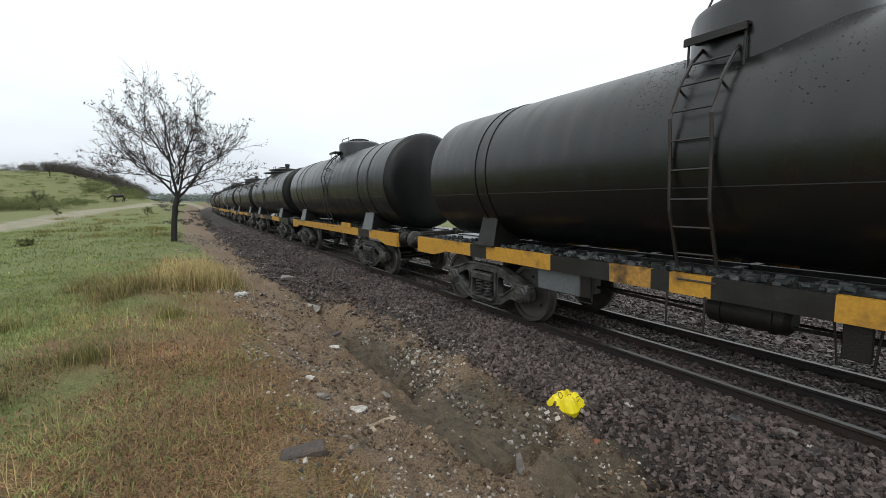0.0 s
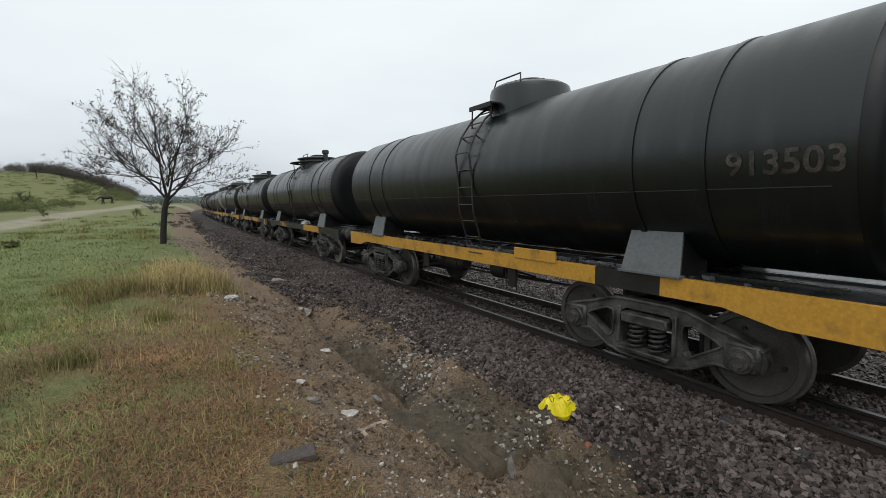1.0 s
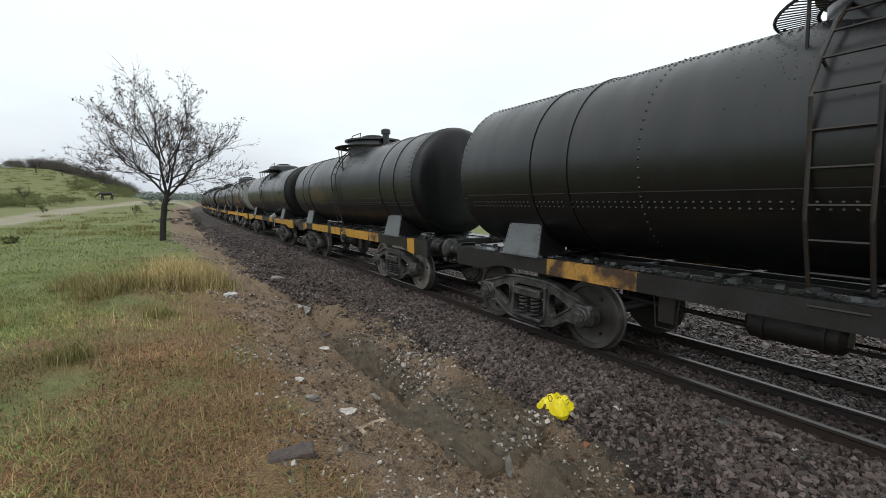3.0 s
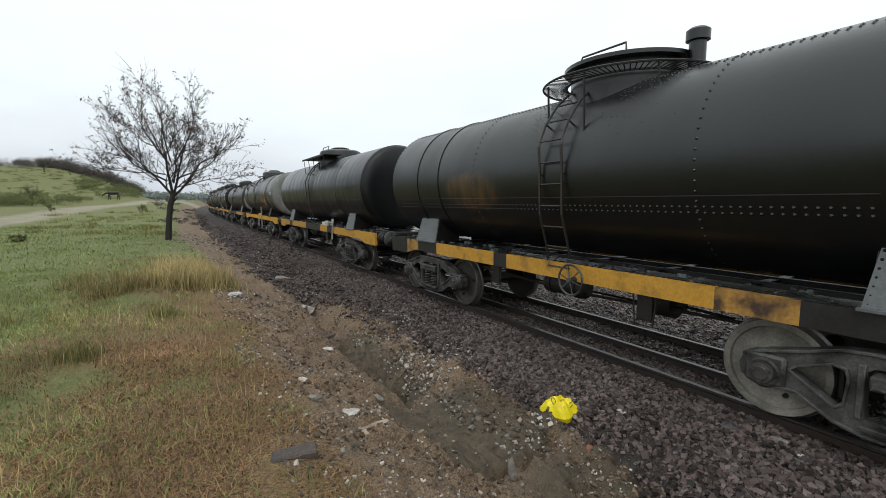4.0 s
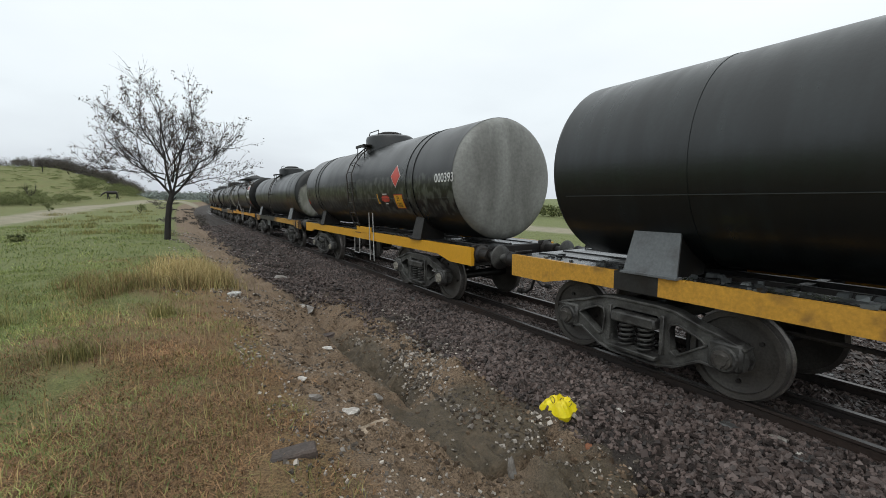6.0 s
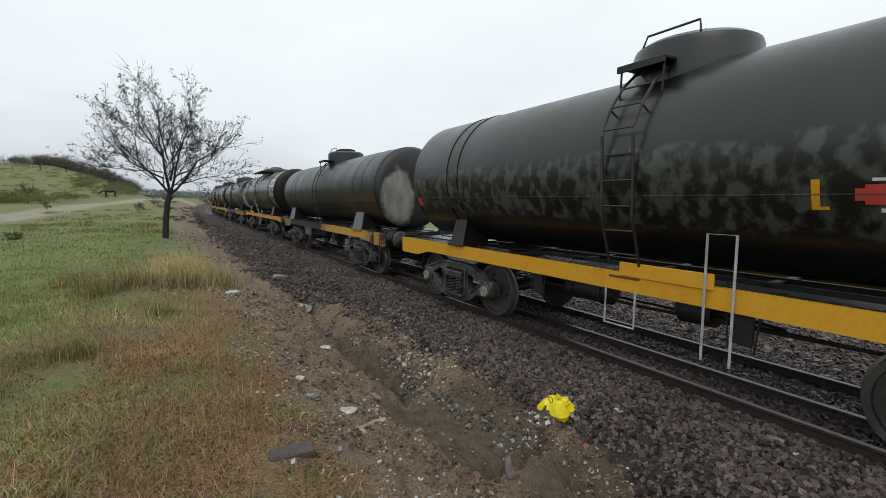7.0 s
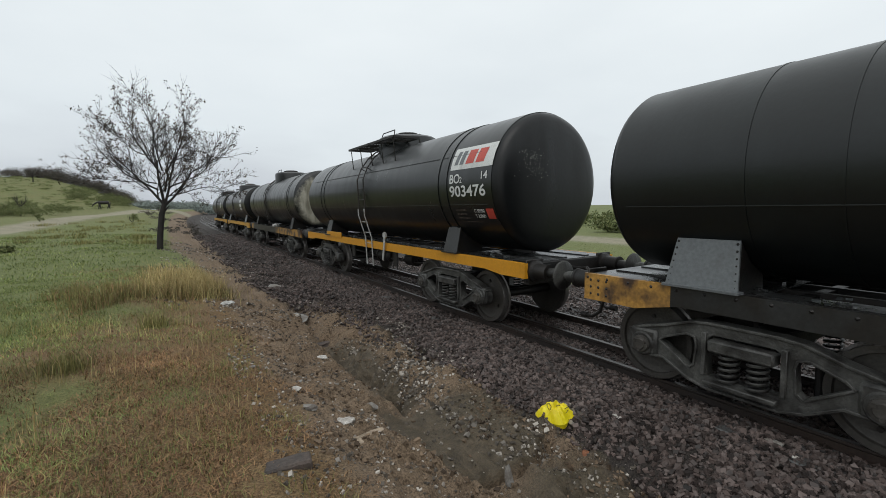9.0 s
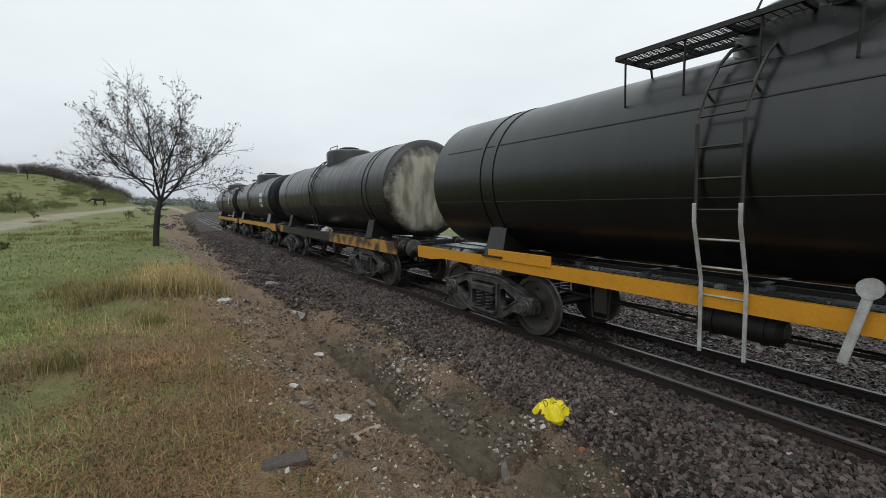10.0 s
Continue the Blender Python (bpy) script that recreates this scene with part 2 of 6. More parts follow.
# greyed and paled: distance haze is painted into this leaf colour
M["hazed_leaf"] = leafy("hazed_leaf", (0.17, 0.20, 0.19), (0.26, 0.29, 0.27), 0.9)
M["blade_green"] = leafy("blade_green", (0.075, 0.125, 0.030), (0.30, 0.33, 0.11), 0.6)
M["blade_mixed"] = leafy("blade_mixed", (0.10, 0.105, 0.035), (0.29, 0.26, 0.095), 0.7)
M["blade_dry"] = leafy("blade_dry", (0.30, 0.22, 0.09), (0.52, 0.42, 0.20), 0.7)
M["blade_low"] = leafy("blade_low", (0.070, 0.034, 0.018), (0.40, 0.24, 0.12), 0.75)
M["ballast_stone"] = leafy("ballast_stone", (0.016, 0.0130, 0.0120), (0.132, 0.101, 0.091), 0.45)
M["clod"] = leafy("clod", (0.045, 0.031, 0.020), (0.21, 0.15, 0.10), 0.8)
M["pebble"] = leafy("pebble", (0.085, 0.072, 0.058), (0.46, 0.42, 0.37), 0.7, 0.5, 1.0)
M["pale_rock"] = mat("pale_rock", (0.70, 0.68, 0.64), 0.8, 0, var=0.25, scale=8, fine=60, bump=0.4, second=(0.32, 0.29, 0.26))
M["pebble_slab"] = mat("pebble_slab", (0.34, 0.27, 0.20), 0.85, 0, var=0.3, scale=8, fine=60, bump=0.4, second=(0.22, 0.17, 0.12))
M["grey_rock"] = mat("grey_rock", (0.26, 0.25, 0.235), 0.8, 0, var=0.25, scale=7, fine=60, bump=0.4, second=(0.17, 0.15, 0.13))
M["old_brick"] = mat("old_brick", (0.085, 0.065, 0.055), 0.8, 0, var=0.3, scale=8, fine=60, bump=0.5, second=(0.055, 0.045, 0.04))
M["red_brick"] = mat("red_brick", (0.30, 0.12, 0.06), 0.85, 0, var=0.3, scale=8, fine=60, bump=0.5)
M["bag_yellow"] = mat("bag_yellow", (0.85, 0.72, 0.012), 0.35, 0, var=0.06, scale=8, fine=50, bump=0.08, second=(0.75, 0.60, 0.01))
M["ink"] = mat("ink", (0.10, 0.09, 0.03), 0.5, 0, var=0.1, bump=0)
M["rail_steel"] = mat("rail_steel", (0.0176, 0.0136, 0.0120), 0.6, 0.0, var=0.35, scale=3, fine=50, bump=0.2, second=(0.0288, 0.0176, 0.0128), stretch=(1, 0.3, 1))
M["rail_top"] = mat("rail_top", (0.13, 0.125, 0.12), 0.42, 0.9, var=0.15, scale=3, fine=50, bump=0.03, second=(0.08, 0.07, 0.065), stretch=(1, 0.2, 1))
M["sleeper"] = mat("sleeper", (0.09, 0.09, 0.088), 0.4, 0, var=0.3, scale=4, fine=40, bump=0.3, second=(0.04, 0.038, 0.036), random_tint=0.25, rough_var=0.2)
M["truck_red"] = mat("truck_red", (0.42, 0.020, 0.028), 0.35, 0, var=0.1, scale=3, fine=30, bump=0.02)
M["truck_wood"] = mat("truck_wood", (0.30, 0.125, 0.075), 0.7, 0, var=0.2, scale=4, fine=40, bump=0.1, stretch=(1, 1, 4))
M["tyre"] = mat("tyre", (0.022, 0.022, 0.023), 0.8, 0, var=0.2, bump=0.1)
M["glass_dark"] = mat("glass_dark", (0.03, 0.035, 0.04), 0.08, 0, var=0.1, bump=0)
M["wall_green"] = mat("wall_green", (0.045, 0.060, 0.050), 0.7, 0, var=0.3, scale=2, fine=20, bump=0.1)
M["pale_paint"] = mat("pale_paint", (0.55, 0.56, 0.54), 0.6, 0, var=0.12, scale=4, fine=40, bump=0.05)
M["shed_wall"] = mat("shed_wall", (0.10, 0.095, 0.09), 0.8, 0, var=0.3, scale=2, fine=20, bump=0.2)
M["shed_roof"] = mat("shed_roof", (0.26, 0.27, 0.28), 0.5, 0.2, var=0.2, scale=3, fine=20, bump=0.1)


def ground_material():
    """Grass, trodden dry turf, mud, ballast dust and a pale earth track, laid out by place."""
    m = bpy.data.materials.new("ground_cover")
    m.use_nodes = True
    n, l = m.node_tree.nodes, m.node_tree.links
    b = n["Principled BSDF"]
    tc = n.new("ShaderNodeTexCoord")
    att = n.new("ShaderNodeVertexColor")
    att.layer_name = "cover"
    att2 = n.new("ShaderNodeVertexColor")
    att2.layer_name = "cover_more"

    def nz(scale, detail=6, rough=0.6):
        t = n.new("ShaderNodeTexNoise")
        t.inputs["Scale"].default_value, t.inputs["Detail"].default_value, t.inputs["Roughness"].default_value = scale, detail, rough
        l.new(tc.outputs["Object"], t.inputs[0])
        return t.outputs[0]

    def ramp(src, a, b2, lo=0.3, hi=0.7):
        r = n.new("ShaderNodeValToRGB")
        r.color_ramp.elements[0].position, r.color_ramp.elements[1].position = lo, hi
        r.color_ramp.elements[0].color, r.color_ramp.elements[1].color = (*a, 1), (*b2, 1)
        l.new(src, r.inputs[0])
        return r.outputs[0]

    def mix(f, a, b2):
        x = n.new("ShaderNodeMix")
        x.data_type = "RGBA"
        l.new(f, x.inputs["Factor"])
        l.new(a, x.inputs["A"])
        l.new(b2, x.inputs["B"])
        return x.outputs["Result"]

    def mask(ch, wob, amount=0.5):
        a = n.new("ShaderNodeMath")
        a.operation = "MULTIPLY_ADD"
        a.inputs[1].default_value = amount
        l.new(wob, a.inputs[0])
        l.new(ch, a.inputs[2])
        r = n.new("ShaderNodeMapRange")
        r.inputs["From Min"].default_value, r.inputs["From Max"].default_value = 0.5 + amount * 0.5 - 0.22, 0.5 + amount * 0.5 + 0.22
        l.new(a.outputs[0], r.inputs["Value"])
        return r.outputs[0]

    s1 = n.new("ShaderNodeSeparateColor")
    l.new(att.outputs[0], s1.inputs[0])
    s2 = n.new("ShaderNodeSeparateColor")
    l.new(att2.outputs[0], s2.inputs[0])
    w1, w2, w3 = nz(1.1), nz(9.0), nz(60.0, 4, 0.7)
    wide = nz(0.12)
    grass = mix(wide, ramp(w3, (0.050, 0.075, 0.020), (0.19, 0.23, 0.075), 0.36, 0.64), ramp(w2, (0.09, 0.105, 0.035), (0.21, 0.21, 0.085), 0.35, 0.65))
    dry = mix(w2, ramp(w3, (0.052, 0.026, 0.014), (0.26, 0.145, 0.075), 0.36, 0.64), ramp(w3, (0.075, 0.052, 0.024), (0.28, 0.21, 0.10), 0.36, 0.64))
    mud = mix(w1, ramp(w2, (0.040, 0.032, 0.022), (0.13, 0.099, 0.066), 0.38, 0.62), ramp(w3, (0.052, 0.043, 0.028), (0.15, 0.118, 0.078), 0.36, 0.64))
    soil = mix(w2, ramp(w3, (0.055, 0.036, 0.022), (0.26, 0.185, 0.122), 0.36, 0.64), ramp(w3, (0.10, 0.071, 0.046), (0.32, 0.235, 0.160), 0.36, 0.66))
    stone = ramp(w3, (0.009, 0.0078, 0.0072), (0.066, 0.054, 0.047))
    track = ramp(w1, (0.20, 0.185, 0.125), (0.31, 0.28, 0.205))
    col = mix(mask(s1.outputs[0], w1, 0.6), grass, dry)
    col = mix(mask(s1.outputs[1], w2, 0.6), col, soil)
    col = mix(mask(s2.outputs[0], w1, 0.4), col, mud)
    col = mix(mask(s1.outputs[2], w2, 0.5), col, stone)
    col = mix(mask(s2.outputs[1], w1, 0.6), col, track)
    l.new(col, b.inputs["Base Color"])
    rg = n.new("ShaderNodeMapRange")
    rg.inputs["To Min"].default_value, rg.inputs["To Max"].default_value = 0.9, 0.5
    l.new(mask(s2.outputs[0], w1, 0.5), rg.inputs["Value"])
    l.new(rg.outputs[0], b.inputs["Roughness"])
    b.inputs["Specular IOR Level"].default_value = 0.35
    bp = n.new("ShaderNodeBump")
    bp.inputs["Strength"].default_value, bp.inputs["Distance"].default_value = 0.7, 0.03
    l.new(w3, bp.inputs["Height"])
    bp2 = n.new("ShaderNodeBump")
    bp2.inputs["Strength"].default_value, bp2.inputs["Distance"].default_value = 0.5, 0.08
    l.new(w2, bp2.inputs["Height"])
    l.new(bp.outputs[0], bp2.inputs["Normal"])
    l.new(bp2.outputs[0], b.inputs["Normal"])
    return m


M["ground"] = ground_material()

# ---------------------------------------------------------------- mesh tools


def mesh_of(bm, mats, smooth=False):
    me = bpy.data.meshes.new("mesh")
    bmesh.ops.recalc_face_normals(bm, faces=bm.faces)
    bm.to_mesh(me)
    bm.free()
    for m in (mats if isinstance(mats, (list, tuple)) else [mats]):
        me.materials.append(M[m])
    if smooth:
        me.polygons.foreach_set("use_smooth", [True] * len(me.polygons))
        me.set_sharp_from_angle(angle=radians(38))
    return me


def put(name, me, parent=None, m=None, label=""):
    ob = new(name, me)
    ob.parent = parent
    if m is not None:
        ob.matrix_basis = m
    return tagged(ob, label)


def part(name, bm, mats, parent=None, label="", smooth=False, m=None):
    return put(name, mesh_of(bm, mats, smooth), parent, m, label)


def thing(name, label, category, m=None, group="", kind=""):
    ob = new(name)
    ob.empty_display_size = 0.2
    if m is not None:
        ob.matrix_basis = m
    return tagged(ob, label, category, group, kind)


def box(bm, c, s, bevel=0.0, rot=None, mi=0):
    r = bmesh.ops.create_cube(bm, size=1.0)
    vs = r["verts"]
    mt = Matrix.Translation(c) @ (rot or Matrix.Identity(4)) @ Matrix.Diagonal((*s, 1))
    bmesh.ops.transform(bm, matrix=mt, verts=vs)
    fs = {f for v in vs for f in v.link_faces}
    if mi:
        for f in fs:
            f.material_index = mi
    if bevel:
        es = {e for v in vs for e in v.link_edges}
        bmesh.ops.bevel(bm, geom=list(es), offset=bevel, segments=1, affect="EDGES", profile=0.5)
    return bm


def tube(bm, pts, r, seg=6, r1=None, closed=False, mi=0):
    """A round bar along a line of points, tapering from r to r1."""
    pts = [Vector(p) for p in pts]
    r1 = r if r1 is None else r1
    rings = []
    k = len(pts)
    up = Vector((0.31, 0.23, 0.92))
    for i, p in enumerate(pts):
        a = pts[(i - 1) % k] if closed else pts[max(i - 1, 0)]
        b = pts[(i + 1) % k] if closed else pts[min(i + 1, k - 1)]
        d = (b - a)
        d = d.normalized() if d.length > 1e-9 else Vector((0, 0, 1))
        u = d.cross(up)
        u = u.normalized() if u.length > 1e-3 else d.orthogonal().normalized()
        v = d.cross(u)
        rr = r + (r1 - r) * i / max(1, k - 1)
        rings.append([bm.verts.new(p + (u * math.cos(6.28318 * j / seg) + v * math.sin(6.28318 * j / seg)) * rr) for j in range(seg)])
    for i in range(k if closed else k - 1):
        A, B = rings[i], rings[(i + 1) % k]
        for j in range(seg):
            f = bm.faces.new((A[j], A[(j + 1) % seg], B[(j + 1) % seg], B[j]))
            f.material_index = mi
    if not closed and seg > 2:
        for ring in (rings[0], rings[-1]):
            bm.faces.new(ring).material_index = mi
    return bm


def lathe(bm, profile, axis="Y", seg=32, mi=0, c=(0, 0, 0)):
    """A turned shape from (radius, along) pairs round an axis."""
    rings = []
    c = Vector(c)
    for r, a in profile:
        if r < 1e-6:
            rings.append([bm.verts.new(c + Vector({"Y": (0, a, 0), "Z": (0, 0, a), "X": (a, 0, 0)}[axis]))])
            continue
        ring = []
        for j in range(seg):
            w = 6.283185 * j / seg
            x, y = r * math.cos(w), r * math.sin(w)
            ring.append(bm.verts.new(c + Vector({"Y": (x, a, y), "Z": (x, y, a), "X": (a, x, y)}[axis])))
        rings.append(ring)
    for A, B in zip(rings, rings[1:]):
        for j in range(seg):
            q = [A[j % len(A)], A[(j + 1) % len(A)], B[(j + 1) % len(B)], B[j % len(B)]]
            u = []
            for v in q:
                if v not in u:
                    u.append(v)
            if len(u) > 2:
                bm.faces.new(u).material_index = mi
    return bm


def plate(bm, outline, holes, x0, x1, bevel=0.0):
    """A plate with holes in the y-z plane between x0 and x1."""
    es = []
    for loop in [outline] + list(holes):
        vs = [bm.verts.new((x0, y, z)) for y, z in loop]
        es += [bm.edges.new((vs[i], vs[(i + 1) % len(vs)])) for i in range(len(vs))]
    r = bmesh.ops.triangle_fill(bm, use_beauty=True, use_dissolve=False, edges=es)
    fs = [g for g in r["geom"] if isinstance(g, bmesh.types.BMFace)]
    ext = bmesh.ops.extrude_face_region(bm, geom=fs)
    bmesh.ops.translate(bm, verts=[g for g in ext["geom"] if isinstance(g, bmesh.types.BMVert)], vec=(x1 - x0, 0, 0))
    return bm


def soup(name, verts, faces, material, smooth=False):
    me = bpy.data.meshes.new(name)
    verts, faces = np.asarray(verts, np.float32), np.asarray(faces, np.int32)
    k = faces.shape[1]
    me.vertices.add(len(verts))
    me.vertices.foreach_set("co", verts.ravel())
    me.loops.add(faces.size)
    me.loops.foreach_set("vertex_index", faces.ravel())
    me.polygons.add(len(faces))
    me.polygons.foreach_set("loop_start", np.arange(0, faces.size, k, dtype=np.int32))
    me.materials.append(M[material])
    me.update(calc_edges=True)
    me.polygons.foreach_set("use_smooth", [bool(smooth)] * len(faces))
    return me


# ---------------------------------------------------------------- the lie of the land
XC = 5.72            # track centre line
GAUGE = 1.484        # between rail heads
rng = np.random.default_rng(7)
_tab = [rng.random((64, 64)) for _ in range(4)]


def vnoise(x, y, k=0):
    x, y = np.asarray(x, float), np.asarray(y, float)
    xi, yi = np.floor(x).astype(int), np.floor(y).astype(int)
    fx, fy = x - xi, y - yi
    fx, fy = fx * fx * (3 - 2 * fx), fy * fy * (3 - 2 * fy)
    t = _tab[k]
    a, b = t[xi % 64, yi % 64], t[(xi + 1) % 64, yi % 64]
    c, d = t[xi % 64, (yi + 1) % 64], t[(xi + 1) % 64, (yi + 1) % 64]
    return (a * (1 - fx) + b * fx) * (1 - fy) + (c * (1 - fx) + d * fx) * fy - 0.5


def sstep(a, b, v):
    t = np.clip((np.asarray(v, float) - a) / (b - a), 0, 1)
    return t * t * (3 - 2 * t)


def curve_x(y):
    """How far the line has swung to the right at y."""
    y = np.asarray(y, float)
    return np.where(y > 40, (np.minimum(y, 400) - 40) ** 2 / 3400.0, 0.0) + np.maximum(y - 400, 0) * 0.212


def land(x, y, fine=True):
    x, y = np.asarray(x, float), np.asarray(y, float)
    u = x - curve_x(y)
    near = np.interp(u, [-40, -3, -0.5, 0.6, 1.0, 1.5, 1.9, 2.15, 2.5, 2.9, 3.6, 4.3, 4.7, 6.8, 7.3, 8.3, 11.5, 15, 40, 100],
                     [0.7, 0.58, 0.5, 0.40, 0.27, 0.07, -0.12, -0.26, -0.33, -0.27, -0.28, -0.16, -0.13, -0.13, -0.16, -0.30, -0.55, -1.0, -1.8, -2.3])
    far = np.interp(u, [-40, -3, -0.5, 0.6, 1.3, 2.0, 3.0, 4.0, 4.7, 6.8, 7.3, 8.3, 11.5, 15, 40, 100],
                    [0.6, 0.52, 0.42, 0.26, 0.05, -0.12, -0.22, -0.17, -0.13, -0.13, -0.16, -0.30, -0.55, -1.0, -1.8, -2.3])
    z = near + (far - near) * sstep(8.5, 12.5, y)
    # the washed-out channel: a steep bank on the turf side, a gentler one on the ballast side
    wob = vnoise(x * 2.1, y * 2.1, 1) * 0.16 + vnoise(x * 6, y * 6, 2) * 0.07
    d = u - np.interp(y, [4.2, 4.7, 5.2, 5.7, 6.7, 8.4, 10.2, 12.5], [2.02, 2.22, 2.34, 2.29, 2.21, 2.35, 2.5, 2.5]) + wob
    deep = np.interp(y, [4.2, 4.8, 5.4, 7.0, 9.0, 12.0], [0.0, 0.20, 0.42, 0.36, 0.22, 0.0])
    z = z - deep * np.exp(-(d / np.where(d < 0, 0.10, 0.30)) ** 2)
    # a side gully that climbs past the mound
    f = np.clip((u - 2.32) / 0.85, 0, 1)
    side = y - (5.2 + 0.42 * f) + wob * 0.8
    z = z - 0.30 * (1 - f) ** 0.7 * np.exp(-(side / np.where(side < 0, 0.09, 0.22)) ** 2) * (u > 2.25)
    # gravelly mound between the gully and the mud
    mound = np.exp(-(((u - 3.25) / 0.50) ** 2 + ((y - 4.85) / 0.50) ** 2))
    z = z + 0.16 * mound
    # a flat shelf of mud with a scalloped rim, a crack below it and a lower hollow beyond
    rho = np.hypot((u - 2.74) / 1.0, (y - 4.22) / 1.02) + vnoise(x * 2.4 + 3, y * 2.4, 0) * 0.10 + vnoise(x * 7, y * 7, 3) * 0.05
    shelf = sstep(1.06, 0.90, rho) * sstep(4.95, 4.35, y)
    z = z + shelf * (-0.37 + 0.05 * (u - 2.74) - z) * 0.85
    z = z - 0.27 * np.exp(-((rho - 1.10) / 0.085) ** 2) * sstep(3.85, 3.45, y) * sstep(1.5, 1.9, u) * sstep(3.45, 3.15, u)
    hol = np.exp(-(((u - 3.1) / 0.85) ** 2 + ((y - 2.3) / 0.70) ** 2))
    z = z - 0.13 * hol
    # the meadow rises away from the line
    left = sstep(3.5, -2.0, u)
    z = z + left * np.interp(y, [0, 25, 42, 65, 110, 200, 600], [0, 0.05, 0.15, 1.0, 1.55, 2.0, 3.0])
    # green hill beyond the earth road
    r, b = np.hypot(x, y), np.degrees(np.arctan2(x, np.maximum(y, 1e-3)))
    crest = np.interp(b, [-90, -30, -9.5, -6.5, -3.6, -2.0], [3.9, 3.4, 3.2, 2.2, 0.8, 0.2])
    top = 2.1 + 150 * np.tan(np.radians(crest))
    base = np.interp(r, [60, 110, 200, 600], [1.55, 2.05, 2.5, 3.6])
    hill = (top - base) * sstep(82, 150, r) * (b < -1.5) * (y > 1) * np.where(r > 170, np.clip(1 - (r - 170) / 400, 0, 1), 1)
    z = z + np.maximum(hill, 0)
    if fine:
        amp = np.where((u > 4.2) & (u < 7.4), 0.02, 0.06)
        z = z + vnoise(x * 1.3, y * 1.3, 0) * amp + vnoise(x * 5.1, y * 5.1, 1) * amp * 0.45
        rough = sstep(0.9, 1.4, u) * sstep(3.9, 3.4, u)
        ridge = 0.5 - np.abs(vnoise(x * 3.1 + 7, y * 2.3, 1)) * 2
        z = z + rough * (1 - 0.75 * shelf) * (vnoise(x * 2.6, y * 2.6, 2) * 0.16 + vnoise(x * 7, y * 7, 3) * 0.11 + vnoise(x * 17, y * 17, 0) * 0.065 - np.maximum(ridge - 0.22, 0) * 0.30)
        # furrows pressed into the rim of the mud shelf
        z = z - 0.055 * shelf * sstep(0.62, 0.80, rho) * (0.5 + 0.5 * np.sin(u * 46 + vnoise(x * 5, y * 5, 1) * 5)) * sstep(4.0, 3.7, y)
    return z


def land_at(x, y):
    return float(land(x, y))


def spread(core_a, core_b, step, lo, hi, grow=1.09):
    v = list(np.arange(core_a, core_b, step))
    s, a = step, core_b
    while a < hi:
        v.append(a)
        s *= grow
        a += s
    v.append(hi)
    s, a = step, core_a
    left = []
    while True:
        s *= grow
        a -= s
        if a <= lo:
            break
        left.append(a)
    return np.array([lo] + left[::-1] + v)


def build_ground():
    xs, ys = spread(-0.2, 4.2, 0.028, -2500, 2500, 1.06), spread(1.8, 8.6, 0.028, -2500, 2500, 1.06)
    X, Y = np.meshgrid(xs, ys)
    Z = land(X, Y)
    nx, ny = len(xs), len(ys)
    idx = np.arange(nx * ny).reshape(ny, nx)
    faces = np.stack([idx[:-1, :-1], idx[:-1, 1:], idx[1:, 1:], idx[1:, :-1]], -1).reshape(-1, 4)
    me = soup("ground", np.stack([X, Y, Z], -1).reshape(-1, 3), faces, "ground", True)
    U = X - curve_x(Y)
    dry = sstep(-3.2, 0.2, U + vnoise(X * 0.45, Y * 0.45, 1) * 2.6 + vnoise(X * 1.4, Y * 1.4, 2) * 1.3) * sstep(16, 8, Y) * 0.95 + 0.30 * sstep(4.5, 2.5, Y) * (U < 1)
    dry = np.clip(dry + 0.35 * sstep(30, 60, Y) * (U < 0), 0, 1) * (U < 3)
    soil = sstep(0.45, 1.35, U + 0.9 * sstep(15, 26, Y)) * sstep(3.9, 3.2, U)
    mud = np.clip(np.exp(-((U - 2.45) / 0.42) ** 2) * sstep(9.5, 7.0, Y) * sstep(4.6, 5.2, Y) + 1.1 * sstep(1.12, 0.95, np.hypot(U - 2.74, (Y - 4.22) / 1.02)) * sstep(4.9, 4.3, Y)
                  + np.exp(-(((U - 3.1) / 0.95) ** 2 + ((Y - 2.25) / 0.72) ** 2)) * 1.2, 0, 1)
    stone = sstep(3.1, 3.75, U) * sstep(12.5, 10.5, U)
    stone = np.maximum(stone, sstep(1.6, 2.6, U) * sstep(12.5, 10.5, U) * sstep(8, 13, Y))
    mud = mud * (1 - stone * 0.7)
    road = np.exp(-((U + 12.2 - 0.105 * (Y - 30)) / 2.3) ** 2) * sstep(8, 20, Y) * (U < 2)
    bearing = np.degrees(np.arctan2(X, np.maximum(Y, 1e-3)))
    R = np.hypot(X, Y)
    road = np.maximum(road, np.exp(-((X - 40) / 5.5) ** 2) * 0.9 * (X > 10))
    for name, chans in (("cover", (dry, soil, stone)), ("cover_more", (mud, road, mud * 0))):
        att = me.color_attributes.new(name, "FLOAT_COLOR", "POINT")
        col = np.ones((nx * ny, 4), np.float32)
        for i, c in enumerate(chans):
            col[:, i] = np.asarray(c, np.float32).reshape(-1)
        att.data.foreach_set("color", col.ravel())
    ob = new("ground", me)
    tagged(ob, "grassy bank, muddy ditch and stony ballast shoulder beside the railway", "ground", kind="structure")


build_ground()

# ---------------------------------------------------------------- the track


def rail_profile(w, hgt):
    return [(-w, 0), (-w, -0.028), (-0.009, -0.045), (-0.009, -hgt + 0.03), (-0.062, -hgt + 0.012), (-0.062, -hgt),
            (0.062, -hgt), (0.062, -hgt + 0.012), (0.009, -hgt + 0.03), (0.009, -0.045), (w, -0.028), (w, 0)]


